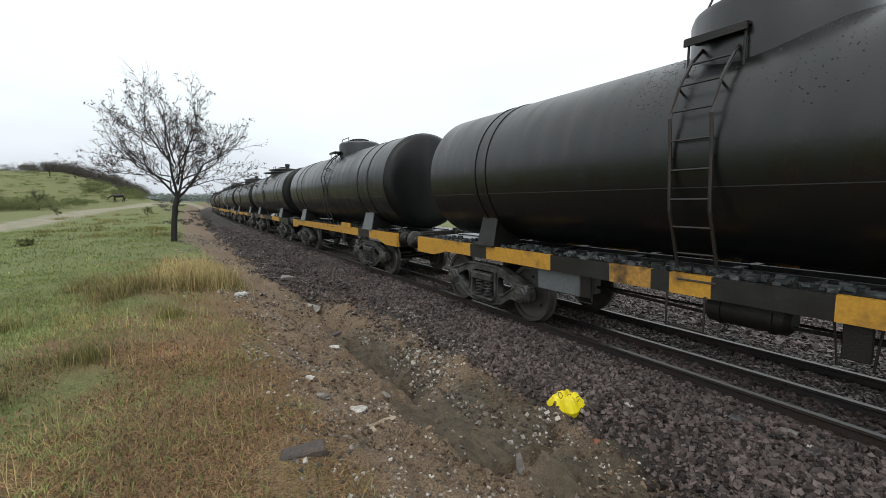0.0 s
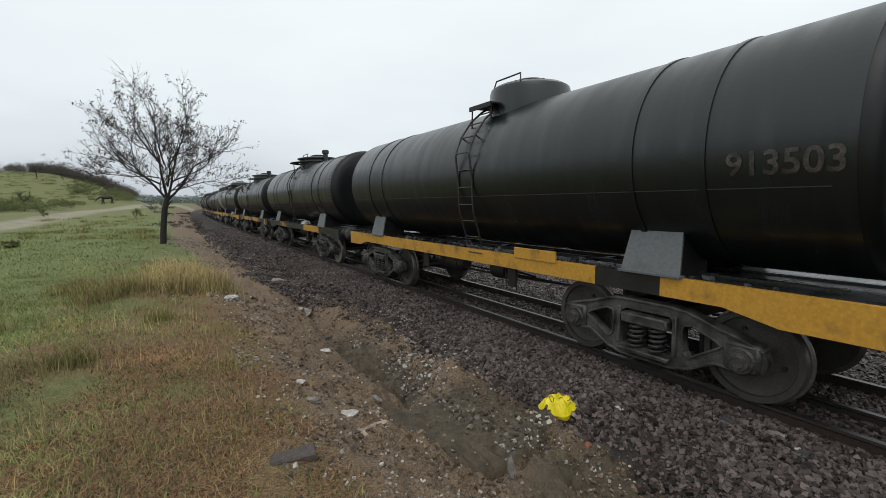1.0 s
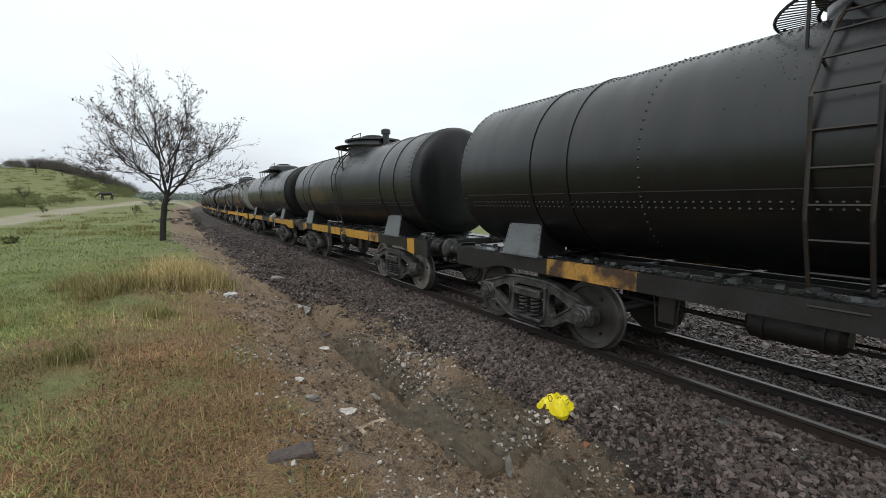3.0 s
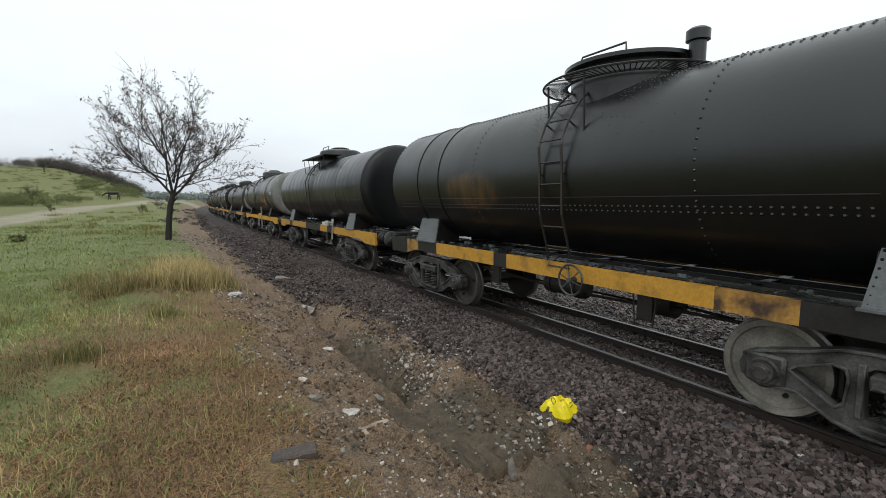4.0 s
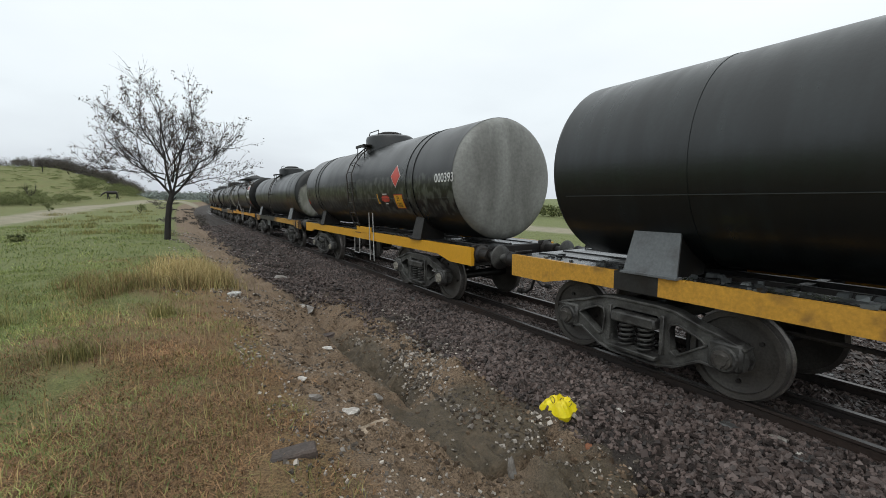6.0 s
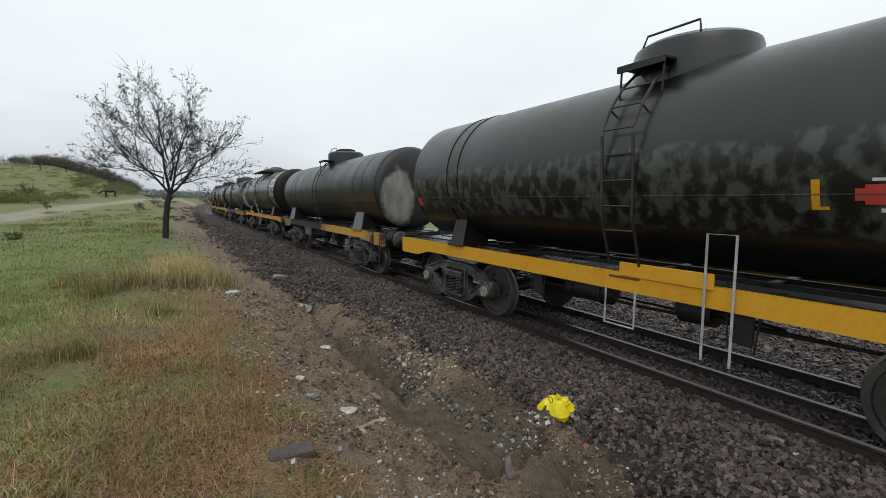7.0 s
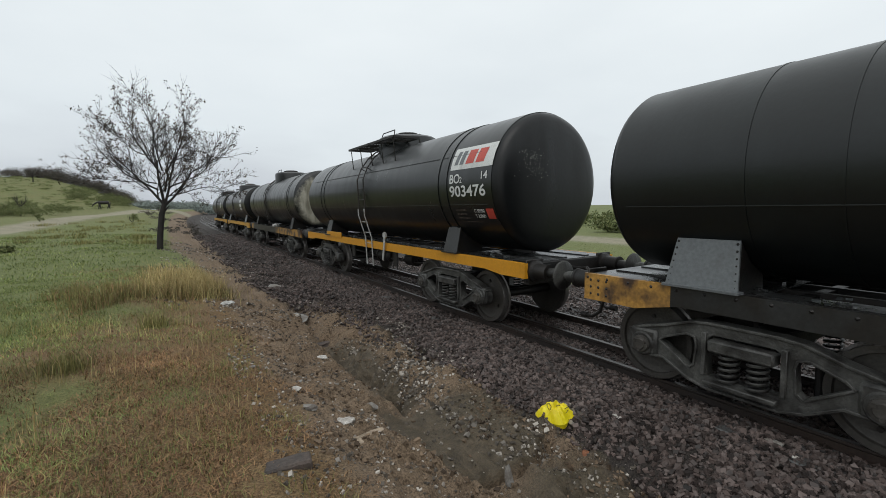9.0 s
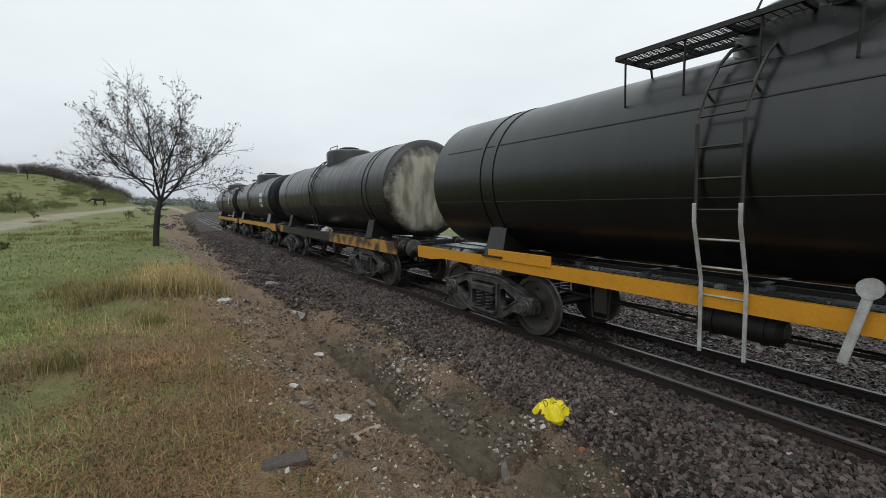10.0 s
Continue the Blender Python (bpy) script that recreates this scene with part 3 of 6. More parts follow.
def build_track():
    track = thing("railway_track", "rusty steel rails on sleepers bedded in dark stone ballast", "railway track", kind="structure")
    ys = np.concatenate([np.arange(-60, 60, 6.0), np.arange(60, 460, 20.0)])
    for off, name, label in ((-GAUGE / 2, "rail", "rusty rail with a polished head"), (GAUGE / 2, "rail", "rusty rail with a polished head"),
                             (-0.12, "inner_rail", "rusty inner rail between the running rails")):
        bm = bmesh.new()
        pr = rail_profile(0.032, 0.15)
        rings = []
        for y in ys:
            cx = XC + off + float(curve_x(y))
            rings.append([bm.verts.new((cx + px, y, pz - (0.004 if name == "inner_rail" else 0.0))) for px, pz in pr])
        k = len(pr)
        for A, B in zip(rings, rings[1:]):
            for j in range(k):
                f = bm.faces.new((A[j], A[(j + 1) % k], B[(j + 1) % k], B[j]))
                if j == k - 1:
                    f.material_index = 1
        bm.faces.new(rings[0])
        bm.faces.new(rings[-1])
        part(name, bm, ["rail_steel", "rail_top"], track, label)
    bm = bmesh.new()
    box(bm, (0, 0, 0), (2.5, 0.24, 0.14), 0.012)
    sleeper = mesh_of(bm, "sleeper")
    rr = random.Random(5)
    y = -6.0
    while y < 110:
        put("sleeper", sleeper, track, pose(XC + float(curve_x(y)) + rr.uniform(-.04, .04), y, -0.195 + rr.uniform(-.012, .006), 0, 0, rr.uniform(-1.5, 1.5)))
        y += 0.62
    bm = bmesh.new()
    box(bm, (0, 0, 0), (0.16, 0.10, 0.03), 0.006)
    tube(bm, [(-0.05, 0, 0), (-0.05, 0, 0.045)], 0.012, 6)
    tube(bm, [(0.05, 0, 0), (0.05, 0, 0.045)], 0.012, 6)
    clip = mesh_of(bm, "rail_steel")
    y = -1.04
    while y < 22:
        for off in (-GAUGE / 2, GAUGE / 2):
            put("rail_fastening", clip, track, pose(XC + off, y, -0.122))
        y += 0.62


build_track()


def stones(name, n, xr, yr, size, material, seed, label, cat, keep=None, flat=0.6, sink=0.25):
    """Loose broken stone scattered over the land, one joined mesh."""
    g = np.random.default_rng(seed)
    x, y = g.uniform(*xr, n), yr[0] + (yr[1] - yr[0]) * g.random(n)
    if keep is not None:
        k = keep(x, y, g)
        x, y = x[k], y[k]
    n = len(x)
    s = size[0] + (size[1] - size[0]) * g.random(n) ** 2
    unit = np.array([[-1, -1, -1], [1, -1, -1], [1, 1, -1], [-1, 1, -1], [-1, -1, 1], [1, -1, 1], [1, 1, 1], [-1, 1, 1]], float) * 0.5
    v = unit[None] * (1 + 0.0 * s[:, None, None]) * g.uniform(0.6, 1.12, (n, 8, 3))
    v = v * s[:, None, None] * np.stack([np.ones(n) * 1.1, g.uniform(0.45, 1.1, n), g.uniform(0.28, 0.8, n) * flat / 0.6], -1)[:, None]
    q = g.normal(size=(n, 4)) * np.array([1, 0.35, 0.35, 1.0])
    q /= np.linalg.norm(q, axis=1)[:, None]
    w, a, b, c = q.T
    Rm = np.stack([1 - 2 * (b * b + c * c), 2 * (a * b - c * w), 2 * (a * c + b * w), 2 * (a * b + c * w), 1 - 2 * (a * a + c * c), 2 * (b * c - a * w),
                   2 * (a * c - b * w), 2 * (b * c + a * w), 1 - 2 * (a * a + b * b)], -1).reshape(n, 3, 3)
    v = np.einsum("nij,nkj->nki", Rm, v)
    z = land(x, y) + s * (0.5 - sink) * 0.6
    v += np.stack([x, y, z], -1)[:, None]
    f = np.array([[0, 3, 2, 1], [4, 5, 6, 7], [0, 1, 5, 4], [1, 2, 6, 5], [2, 3, 7, 6], [3, 0, 4, 7]])
    faces = (f[None] + 8 * np.arange(n)[:, None, None]).reshape(-1, 4)
    ob = new(name, soup(name, v.reshape(-1, 3), faces, material))
    return tagged(ob, label, cat, kind="stuff")


def on_bed(x, y, g):
    edge = np.interp(y, [0, 3, 5, 8, 11, 14, 30], [3.55, 3.45, 3.2, 3.3, 2.3, 1.7, 1.7]) + vnoise(x * 2, y * 2, 1) * 0.7
    return (x > edge) & (x < 12.0) & (np.abs(x - (XC - GAUGE / 2)) > 0.05) & (np.abs(x - (XC + GAUGE / 2)) > 0.05) & (g.random(len(x)) < np.clip((x - edge) * 1.6 + 0.3, 0, 1))


def build_stones():
    lab = "dark broken ballast stones heaped along the rails"
    stones("ballast_stones", 50000, (3.0, 7.2), (0.2, 7), (0.022, 0.062), "ballast_stone", 11, lab, "ballast", on_bed, flat=0.95)
    stones("ballast_stones", 42000, (1.6, 7.6), (7, 18), (0.028, 0.075), "ballast_stone", 12, lab, "ballast", on_bed)
    stones("ballast_stones", 20000, (1.5, 8.0), (18, 46), (0.05, 0.11), "ballast_stone", 13, lab, "ballast", on_bed)
    stones("shoulder_stones", 22000, (7.2, 12.0), (0.5, 20), (0.03, 0.10), "ballast_stone", 18, "grey and dark stones on the far ballast shoulder", "ballast",
           lambda x, y, g: g.random(len(x)) < np.clip((12 - x) * 0.5, 0.1, 1) * np.where(y > 9, 0.6, 1))
    stones("pebbles", 11000, (0.5, 3.6), (1.8, 10), (0.007, 0.036), "pebble", 14, "pale pebbles and rubble strewn on the muddy bank", "pebbles",
           lambda x, y, g: g.random(len(x)) < np.clip(vnoise(x * 1.1, y * 1.1, 2) * 2.0 + 0.45, 0, 1) * np.where((x > 2.0) & (x < 2.7), 0.25, 1))
    stones("pebbles", 6500, (-0.3, 3.4), (9, 30), (0.015, 0.07), "pebble", 15, "pale pebbles and rubble strewn on the bank", "pebbles",
           lambda x, y, g: g.random(len(x)) < np.clip(vnoise(x, y, 2) * 2.0 + 0.35, 0, 1))
    stones("earth_clods", 9000, (0.7, 3.5), (1.9, 10), (0.010, 0.055), "clod", 19, "loose brown clods of earth on the washed-out bank", "clods",
           lambda x, y, g: g.random(len(x)) < np.clip(vnoise(x * 1.8, y * 1.8, 0) * 2.5 + 0.35, 0.02, 1), sink=0.45)
    stones("gravel_mix", 5000, (2.6, 3.9), (3.2, 9), (0.02, 0.06), "pebble", 16, "mixed pale and dark gravel on the ballast shoulder", "gravel",
           lambda x, y, g: g.random(len(x)) < np.clip(vnoise(x * 1.5, y * 1.5, 3) * 2.2 + 0.35, 0, 1))


build_stones()


def blades(name, n, pts, hgt, wid, material, seed, label, cat="grass", lean=0.6):
    """Grass blades as bent strips, one joined mesh. pts: a function giving x, y for n random draws."""
    g = np.random.default_rng(seed)
    x, y = pts(g, n)
    n = len(x)
    z = land(x, y) - 0.01
    h = g.uniform(*hgt, n)
    w = g.uniform(*wid, n)
    a = g.uniform(0, 6.283, n)
    b = a + g.uniform(-0.8, 0.8, n)
    ln = np.abs(g.normal(0, lean, n)) * h
    side = np.stack([np.cos(a + 1.57), np.sin(a + 1.57), np.zeros(n)], -1) * w[:, None] * 0.5
    root = np.stack([x, y, z], -1)
    mid = root + np.stack([np.cos(a) * ln * 0.35, np.sin(a) * ln * 0.35, h * 0.6], -1)
    tip = root + np.stack([np.cos(b) * ln, np.sin(b) * ln, h], -1)
    v = np.stack([root - side, root + side, mid + side * 0.7, mid - side * 0.7, tip + side * 0.12, tip - side * 0.12], 1)
    f = np.array([[0, 1, 2, 3], [3, 2, 4, 5]])
    faces = (f[None] + 6 * np.arange(n)[:, None, None]).reshape(-1, 4)
    ob = new(name, soup(name, v.reshape(-1, 3), faces, material, True))
    return tagged(ob, label, cat, kind="stuff")


def build_grass():
    def field(x0, x1, y0, y1, want):
        def f(g, n):
            x, y = g.uniform(x0, x1, n), g.uniform(y0, y1, n)
            k = g.random(n) < want(x, y)
            return x[k], y[k]
        return f

    def green(x, y):
        return np.clip(sstep(0.1, -1.6, x + vnoise(x * 1.2, y * 1.2, 1) * 1.8 - sstep(6, 14, y) * 0.4) + vnoise(x * 2.5, y * 2.5, 0) * 0.8, 0, 1) * np.clip(0.7 + vnoise(x * 1.7, y * 1.7, 3) * 2, 0.08, 1)

    def brown(x, y):
        return sstep(-2.6, -0.9, x + vnoise(x, y, 1)) * sstep(1.15, 0.45, x + vnoise(x * 2, y * 2, 2) * 0.6) * np.clip(0.75 + vnoise(x * 2.2, y * 2.2, 3) * 1.8, 0.05, 1)
    turf = "short green grass of the trodden meadow"
    blades("grass", 60000, field(-7, 0.6, 1.0, 6, green), (0.012, 0.05), (0.004, 0.009), "blade_green", 21, turf, lean=1.0)
    blades("grass", 120000, field(-14, 0.6, 6, 14, green), (0.02, 0.06), (0.006, 0.014), "blade_green", 22, turf, lean=1.0)
    blades("grass", 90000, field(-26, 0.6, 14, 36, green), (0.03, 0.09), (0.012, 0.03), "blade_green", 23, turf, lean=1.0)
    blades("dry_grass", 120000, field(-3.2, 1.3, 1.0, 6, brown), (0.010, 0.045), (0.004, 0.010), "blade_low", 24, "trodden brown and dry grass on the bank", lean=1.6)
    blades("dry_grass", 40000, field(-3.5, 1.4, 6, 16, brown), (0.012, 0.055), (0.005, 0.012), "blade_low", 25, "trodden brown and dry grass on the bank", lean=1.4)
    blades("mixed_grass", 22000, field(-3.2, 0.9, 1.2, 12, lambda x, y: np.clip(vnoise(x * 1.6, y * 1.6, 2) * 4 - 0.2, 0, 1)), (0.03, 0.11), (0.003, 0.008), "blade_mixed", 26, "yellowing tufts in the trodden grass", lean=1.0)

    # a thin green regrowth in patches through the dry sward
    regrowth = lambda x, y: np.clip(vnoise(x * 0.9 + 3, y * 0.9, 1) * 4 + 0.38, 0.06, 1) * np.clip(0.6 + vnoise(x * 3, y * 3, 2) * 3, 0, 1) * sstep(0.9, 0.1, x)
    blades("regrown_grass", 130000, field(-6.5, 0.9, 1.0, 7, regrowth), (0.012, 0.055), (0.004, 0.008), "blade_green", 33, "green regrowth in patches on the trodden bank", lean=1.2)
    blades("regrown_grass", 80000, field(-9, 0.9, 7, 15, regrowth), (0.015, 0.06), (0.005, 0.010), "blade_green", 34, "green regrowth in patches on the trodden bank", lean=1.2)

    def clumps(centres):
        def f(g, n):
            c = np.array(centres)
            k = g.integers(0, len(c), n)
            d = g.normal(size=(n, 2)) * c[k, 2:3]
            return c[k, 0] + d[:, 0], c[k, 1] + d[:, 1]
        return f
    g = np.random.default_rng(3)
    tall = [(g.uniform(-0.5, 0.8), g.uniform(9.6, 13.4), g.uniform(0.10, 0.28)) for _ in range(26)] + [(g.uniform(-2.0, -0.3), g.uniform(8.6, 12.0), g.uniform(0.08, 0.22)) for _ in range(14)]
    blades("tall_dry_grass", 2600, clumps(tall[:17]), (0.12, 0.58), (0.005, 0.011), "blade_dry", 27, "tall straw-coloured dry grass at the foot of the tree", lean=0.6)
    blades("tall_brown_grass", 2200, clumps(tall), (0.05, 0.30), (0.004, 0.010), "blade_low", 38, "brown stalks among the dry grass", lean=0.9)
    blades("tall_green_grass", 4200, clumps(tall), (0.06, 0.32), (0.005, 0.012), "blade_mixed", 37, "green-yellow grass among the tall dry stalks", lean=0.7)
    tall = [(g.uniform(-2.6, 0.5), g.uniform(3.2, 9.5), g.uniform(0.05, 0.16)) for _ in range(34)]
    blades("seeding_grass", 420, clumps(tall), (0.10, 0.34), (0.002, 0.006), "blade_dry", 28, "thin straw-coloured seeding grass stalks", lean=0.4)
    tuft = [(-0.95, 5.6, 0.12), (-1.5, 4.7, 0.12), (-2.1, 7.6, 0.15), (-0.25, 7.4, 0.10), (-3.4, 9.0, 0.2)]
    blades("green_tuft", 1700, clumps(tuft), (0.08, 0.26), (0.004, 0.009), "blade_mixed", 29, "yellow-green grass tufts on the bank", lean=0.5)
    far = [(g.uniform(-9, -0.5), g.uniform(26, 55), g.uniform(0.15, 0.5)) for _ in range(40)]
    blades("meadow_weeds", 4500, clumps(far), (0.08, 0.26), (0.012, 0.03), "blade_mixed", 30, "scattered weeds in the meadow by the earth road", lean=0.5)
    yard = lambda g, n: (g.uniform(12, 36, n), g.uniform(-6, 45, n))
    blades("yard_grass", 30000, yard, (0.02, 0.07), (0.015, 0.03), "blade_green", 31, "short grass of the open yard beyond the railway")


build_grass()

# ---------------------------------------------------------------- tank wagons
SPEED = 9.25         # metres a second towards the viewer
WR = 0.47            # wheel radius
DECK = 1.21
TR, TZ = 1.22, 2.50  # tank radius and axis height
HALF = 1.05          # half width over the side sills
STOCK = {}


def stock():
    """Meshes that all wagons share."""
    bm = bmesh.new()
    r = WR
    lathe(bm, [(0.0, -0.06), (0.10, -0.06), (0.11, -0.03), (r * 0.55, 0.0), (r - 0.075, -0.035), (r - 0.065, -0.065), (r - 0.006, -0.07)], "X", 40)
    lathe(bm, [(r - 0.006, -0.07), (r, -0.062), (r + 0.004, 0.035), (r + 0.03, 0.045), (r + 0.03, 0.065), (r - 0.02, 0.072)], "X", 40, mi=1)
    lathe(bm, [(r - 0.02, 0.072), (r - 0.075, 0.06), (r * 0.55, 0.03), (0.12, 0.05), (0.0, 0.05)], "X", 40)
    for k in (0.4, 2.5, 4.6):
        lathe(bm, [(0.0, -0.034), (0.024, -0.034), (0.024, 0.0)], "X", 8, mi=2, c=(0, math.cos(k) * r * 0.6, math.sin(k) * r * 0.6))
    STOCK["wheel"] = bm
    STOCK["wheel"] = mesh_of(bm, ["wheel_steel", "tread_steel", "iron"], True)
    pale = STOCK["wheel"].copy()
    pale.materials[0] = M["wheel_pale"]
    STOCK["wheel_pale"] = pale
    bm = bmesh.new()
    lathe(bm, [(0, -1.0), (0.06, -1.0), (0.06, -0.8), (0.085, -0.66), (0.075, 0), (0.085, 0.66), (0.06, 0.8), (0.06, 1.0), (0, 1.0)], "X", 14)
    STOCK["axle"] = mesh_of(bm, "iron", True)
    # cast side frame
    out = [(-1.26, .40), (-1.28, .50), (-1.24, .60), (-1.05, .665), (-.78, .735), (-.50, .83), (-.30, .85), (.30, .85), (.50, .83), (.78, .735), (1.05, .665),
           (1.24, .60), (1.28, .50), (1.26, .40), (1.16, .33), (.96, .36), (.80, .37), (.52, .215), (.32, .17), (-.32, .17), (-.52, .215), (-.80, .37), (-.96, .36), (-1.16, .33)]
    hl = [(-.86, .55), (-.80, .60), (-.55, .70), (-.46, .68), (-.44, .60), (-.46, .38), (-.52, .33)]
    hr = [(-a, b) for a, b in reversed(hl)]
    mid = [(-.32, .30), (-.34, .40), (-.33, .70), (-.28, .74), (.28, .74), (.33, .70), (.34, .40), (.32, .30)]
    bm = bmesh.new()
    plate(bm, out, [hl, mid, hr], -0.055, 0.055)
    rim = [(-1.24, .60), (-1.05, .672), (-.78, .742), (-.50, .838), (-.30, .858), (.30, .858), (.50, .838), (.78, .742), (1.05, .672), (1.24, .60)]
    for (a, b), (c, d) in zip(rim, rim[1:]):
        ln, an = math.hypot(c - a, d - b), math.atan2(d - b, c - a)
        box(bm, (-0.0, (a + c) / 2, (b + d) / 2), (0.17, ln + 0.01, 0.03), 0.006, Matrix.Rotation(an, 4, "X"))
    low = [(-.96, .352), (-.80, .362), (-.52, .207), (-.32, .162), (.32, .162), (.52, .207), (.80, .362), (.96, .352)]
    for (a, b), (c, d) in zip(low, low[1:]):
        ln, an = math.hypot(c - a, d - b), math.atan2(d - b, c - a)
        box(bm, (0, (a + c) / 2, (b + d) / 2), (0.17, ln + 0.01, 0.03), 0.006, Matrix.Rotation(an, 4, "X"))
    for s in (-1, 1):
        for (a, b), (c, d) in zip(hl, hl[1:] + hl[:1]):
            ln, an = math.hypot(c - a, d - b), math.atan2(d - b, s * (c - a))
            box(bm, (-0.03, s * (a + c) / 2, (b + d) / 2), (0.10, ln + 0.01, 0.022), 0.004, Matrix.Rotation(an, 4, "X"))
        box(bm, (-0.015, s * 0.36, 0.53), (0.15, 0.05, 0.46), 0.008)
        box(bm, (0, s * 1.05, .50), (0.20, 0.34, 0.30), 0.03)
        lathe(bm, [(0.0, -0.10), (0.125, -0.10), (0.15, -0.07), (0.155, 0.0)], "X", 18, c=(-0.02, s * 1.05, WR))
    box(bm, (-0.06, 0, 0.64), (0.16, 0.60, 0.13), 0.02)
    box(bm, (-0.04, 0, 0.245), (0.22, 0.66, 0.05), 0.01)
    STOCK["frame"] = mesh_of(bm, "bogie_iron", True)
    # journal cap with bolts
    bm = bmesh.new()
    lathe(bm, [(0.0, -0.05), (0.06, -0.05), (0.07, -0.035), (0.095, -0.03), (0.10, 0.0), (0.10, 0.02)], "X", 16)
    for k in range(3):
        w = 0.5 + k * 2.094
        lathe(bm, [(0, -0.055), (0.02, -0.055), (0.022, -0.03)], "X", 6, c=(0, 0.066 * math.cos(w), 0.066 * math.sin(w)))
    for key, mm in (("cap_grey", "wheel_steel"), ("cap_tan", "wheel_pale")):
        STOCK[key] = mesh_of(bm.copy(), mm, True)
    bm.free()
    bm = bmesh.new()
    tube(bm, [(0.085 * math.cos(i * 0.5236), 0.085 * math.sin(i * 0.5236), 0.27 + 0.30 * i / 60) for i in range(61)], 0.017, 6)
    STOCK["spring"] = mesh_of(bm, "bogie_iron", True)
    bm = bmesh.new()
    box(bm, (0, 0, 0.66), (1.7, 0.34, 0.20), 0.03)
    lathe(bm, [(0, 0.74), (0.2, 0.74), (0.2, 0.95), (0, 0.95)], "Z", 16)
    for s in (-1, 1):
        box(bm, (0, s * 0.62, 0.42), (1.5, 0.07, 0.12), 0.01)
        for q in (-1, 1):
            box(bm, (q * GAUGE / 2, s * 0.545, WR), (0.09, 0.06, 0.30), 0.015)
    STOCK["bolster"] = mesh_of(bm, "iron")
    bm = bmesh.new()
    lathe(bm, [(0, 0.06), (0.17, 0.06), (0.17, -0.02), (0.125, -0.05), (0.12, -0.26), (0.135, -0.27), (0.135, -0.30), (0.085, -0.30)], "Y", 18)
    box(bm, (0, 0.045, 0), (0.36, 0.03, 0.36), 0.01)
    STOCK["buffer_case"] = mesh_of(bm, "iron", True)
    bm = bmesh.new()
    lathe(bm, [(0.08, -0.25), (0.078, -0.46), (0.05, -0.47), (0.05, -0.52), (0.10, -0.53), (0.20, -0.545), (0.215, -0.56), (0.20, -0.58), (0.0, -0.59)], "Y", 22)
    STOCK["buffer_head"] = mesh_of(bm, "bogie_iron", True)
    bm = bmesh.new()
    tube(bm, [(0, 0.1, 0), (0, -0.20, 0), (0, -0.32, 0.03), (0, -0.38, -0.02), (0, -0.33, -0.07)], 0.035, 8)
    for i in range(3):
        c = (0, -0.38 - i * 0.1, -0.06 - i * 0.02)
        tube(bm, [(0.035 * math.cos(k) * (i % 2) + 0.0, c[1] + 0.08 * math.sin(k), c[2] + 0.045 * math.cos(k)) for k in np.linspace(0, 6.28, 11)[:-1]], 0.016, 6, closed=True)
    STOCK["coupling"] = mesh_of(bm, "iron", True)
    bm = bmesh.new()
    tube(bm, [(0, 0.0, 0), (0, -0.12, 0.0), (0, -0.22, -0.08), (0, -0.28, -0.30), (0, -0.34, -0.48), (0.02, -0.46, -0.57), (0.05, -0.56, -0.56)], 0.026, 8)
    lathe(bm, [(0, -0.05), (0.045, -0.05), (0.045, 0.05), (0, 0.05)], "Y", 10, c=(0.05, -0.58, -0.56))
    STOCK["hose"] = mesh_of(bm, "iron", True)
    bm = bmesh.new()
    lathe(bm, [(0, -0.42), (0.10, -0.42), (0.16, -0.37), (0.16, 0.37), (0.10, 0.42), (0, 0.42)], "Y", 18)
    for s in (-0.25, 0.25):
        lathe(bm, [(0.16, s - 0.025), (0.175, s - 0.025), (0.175, s + 0.025), (0.16, s + 0.025)], "Y", 18)
        box(bm, (0, s, 0.2), (0.06, 0.05, 0.2))
    STOCK["reservoir"] = mesh_of(bm, "iron", True)
    bm = bmesh.new()
    lathe(bm, [(0, -0.35), (0.05, -0.35), (0.05, -0.25), (0.17, -0.24), (0.18, 0.15), (0.12, 0.2), (0, 0.2)], "Y", 18)
    tube(bm, [(0, -0.35, 0), (0, -0.9, -0.03)], 0.02, 6)
    box(bm, (0.05, 0.0, 0.2), (0.06, 0.2, 0.25))
    STOCK["cylinder"] = mesh_of(bm, "iron", True)


stock()


def bogie(wagon, y, pale=False, tan=False):
    """A two-axle bogie; its wheelsets turn, so they hang on the wagon by themselves."""
    for s in (-1, 1):
        fr = put("bogie_frame", STOCK["frame"], wagon, pose(s * 0.93, y, 0, 0, 0, 0 if s < 0 else 180), "dirty grey cast side frame")
        for q in (-0.13, 0.13):
            put("spring", STOCK["spring"], fr, pose(-0.02, q, 0))
        for q in (-1.05, 1.05):
            put("journal_cap", STOCK["cap_tan" if tan else "cap_grey"], fr, pose(-0.12, q, WR), "tan-painted journal cap" if tan else "")
    put("bolster", STOCK["bolster"], wagon, pose(0, y, 0))
    sets = []
    for q in (-1.05, 1.05):
        ws = put("wheelset", STOCK["axle"], wagon, pose(0, y + q, WR))
        for s in (-1, 1):
            put("wheel", STOCK["wheel_pale" if pale else "wheel"], ws, pose(s * GAUGE / 2, 0, 0, 0, 0, 0 if s < 0 else 180))
        sets.append((ws, y + q))
    return sets


def ring_band(bm, y, w, t, mi=0, seg=64):
    lathe(bm, [(TR - 0.004, y - w), (TR + t, y - w), (TR + t, y + w), (TR - 0.004, y + w)], "Y", seg, mi, (0, 0, TZ))


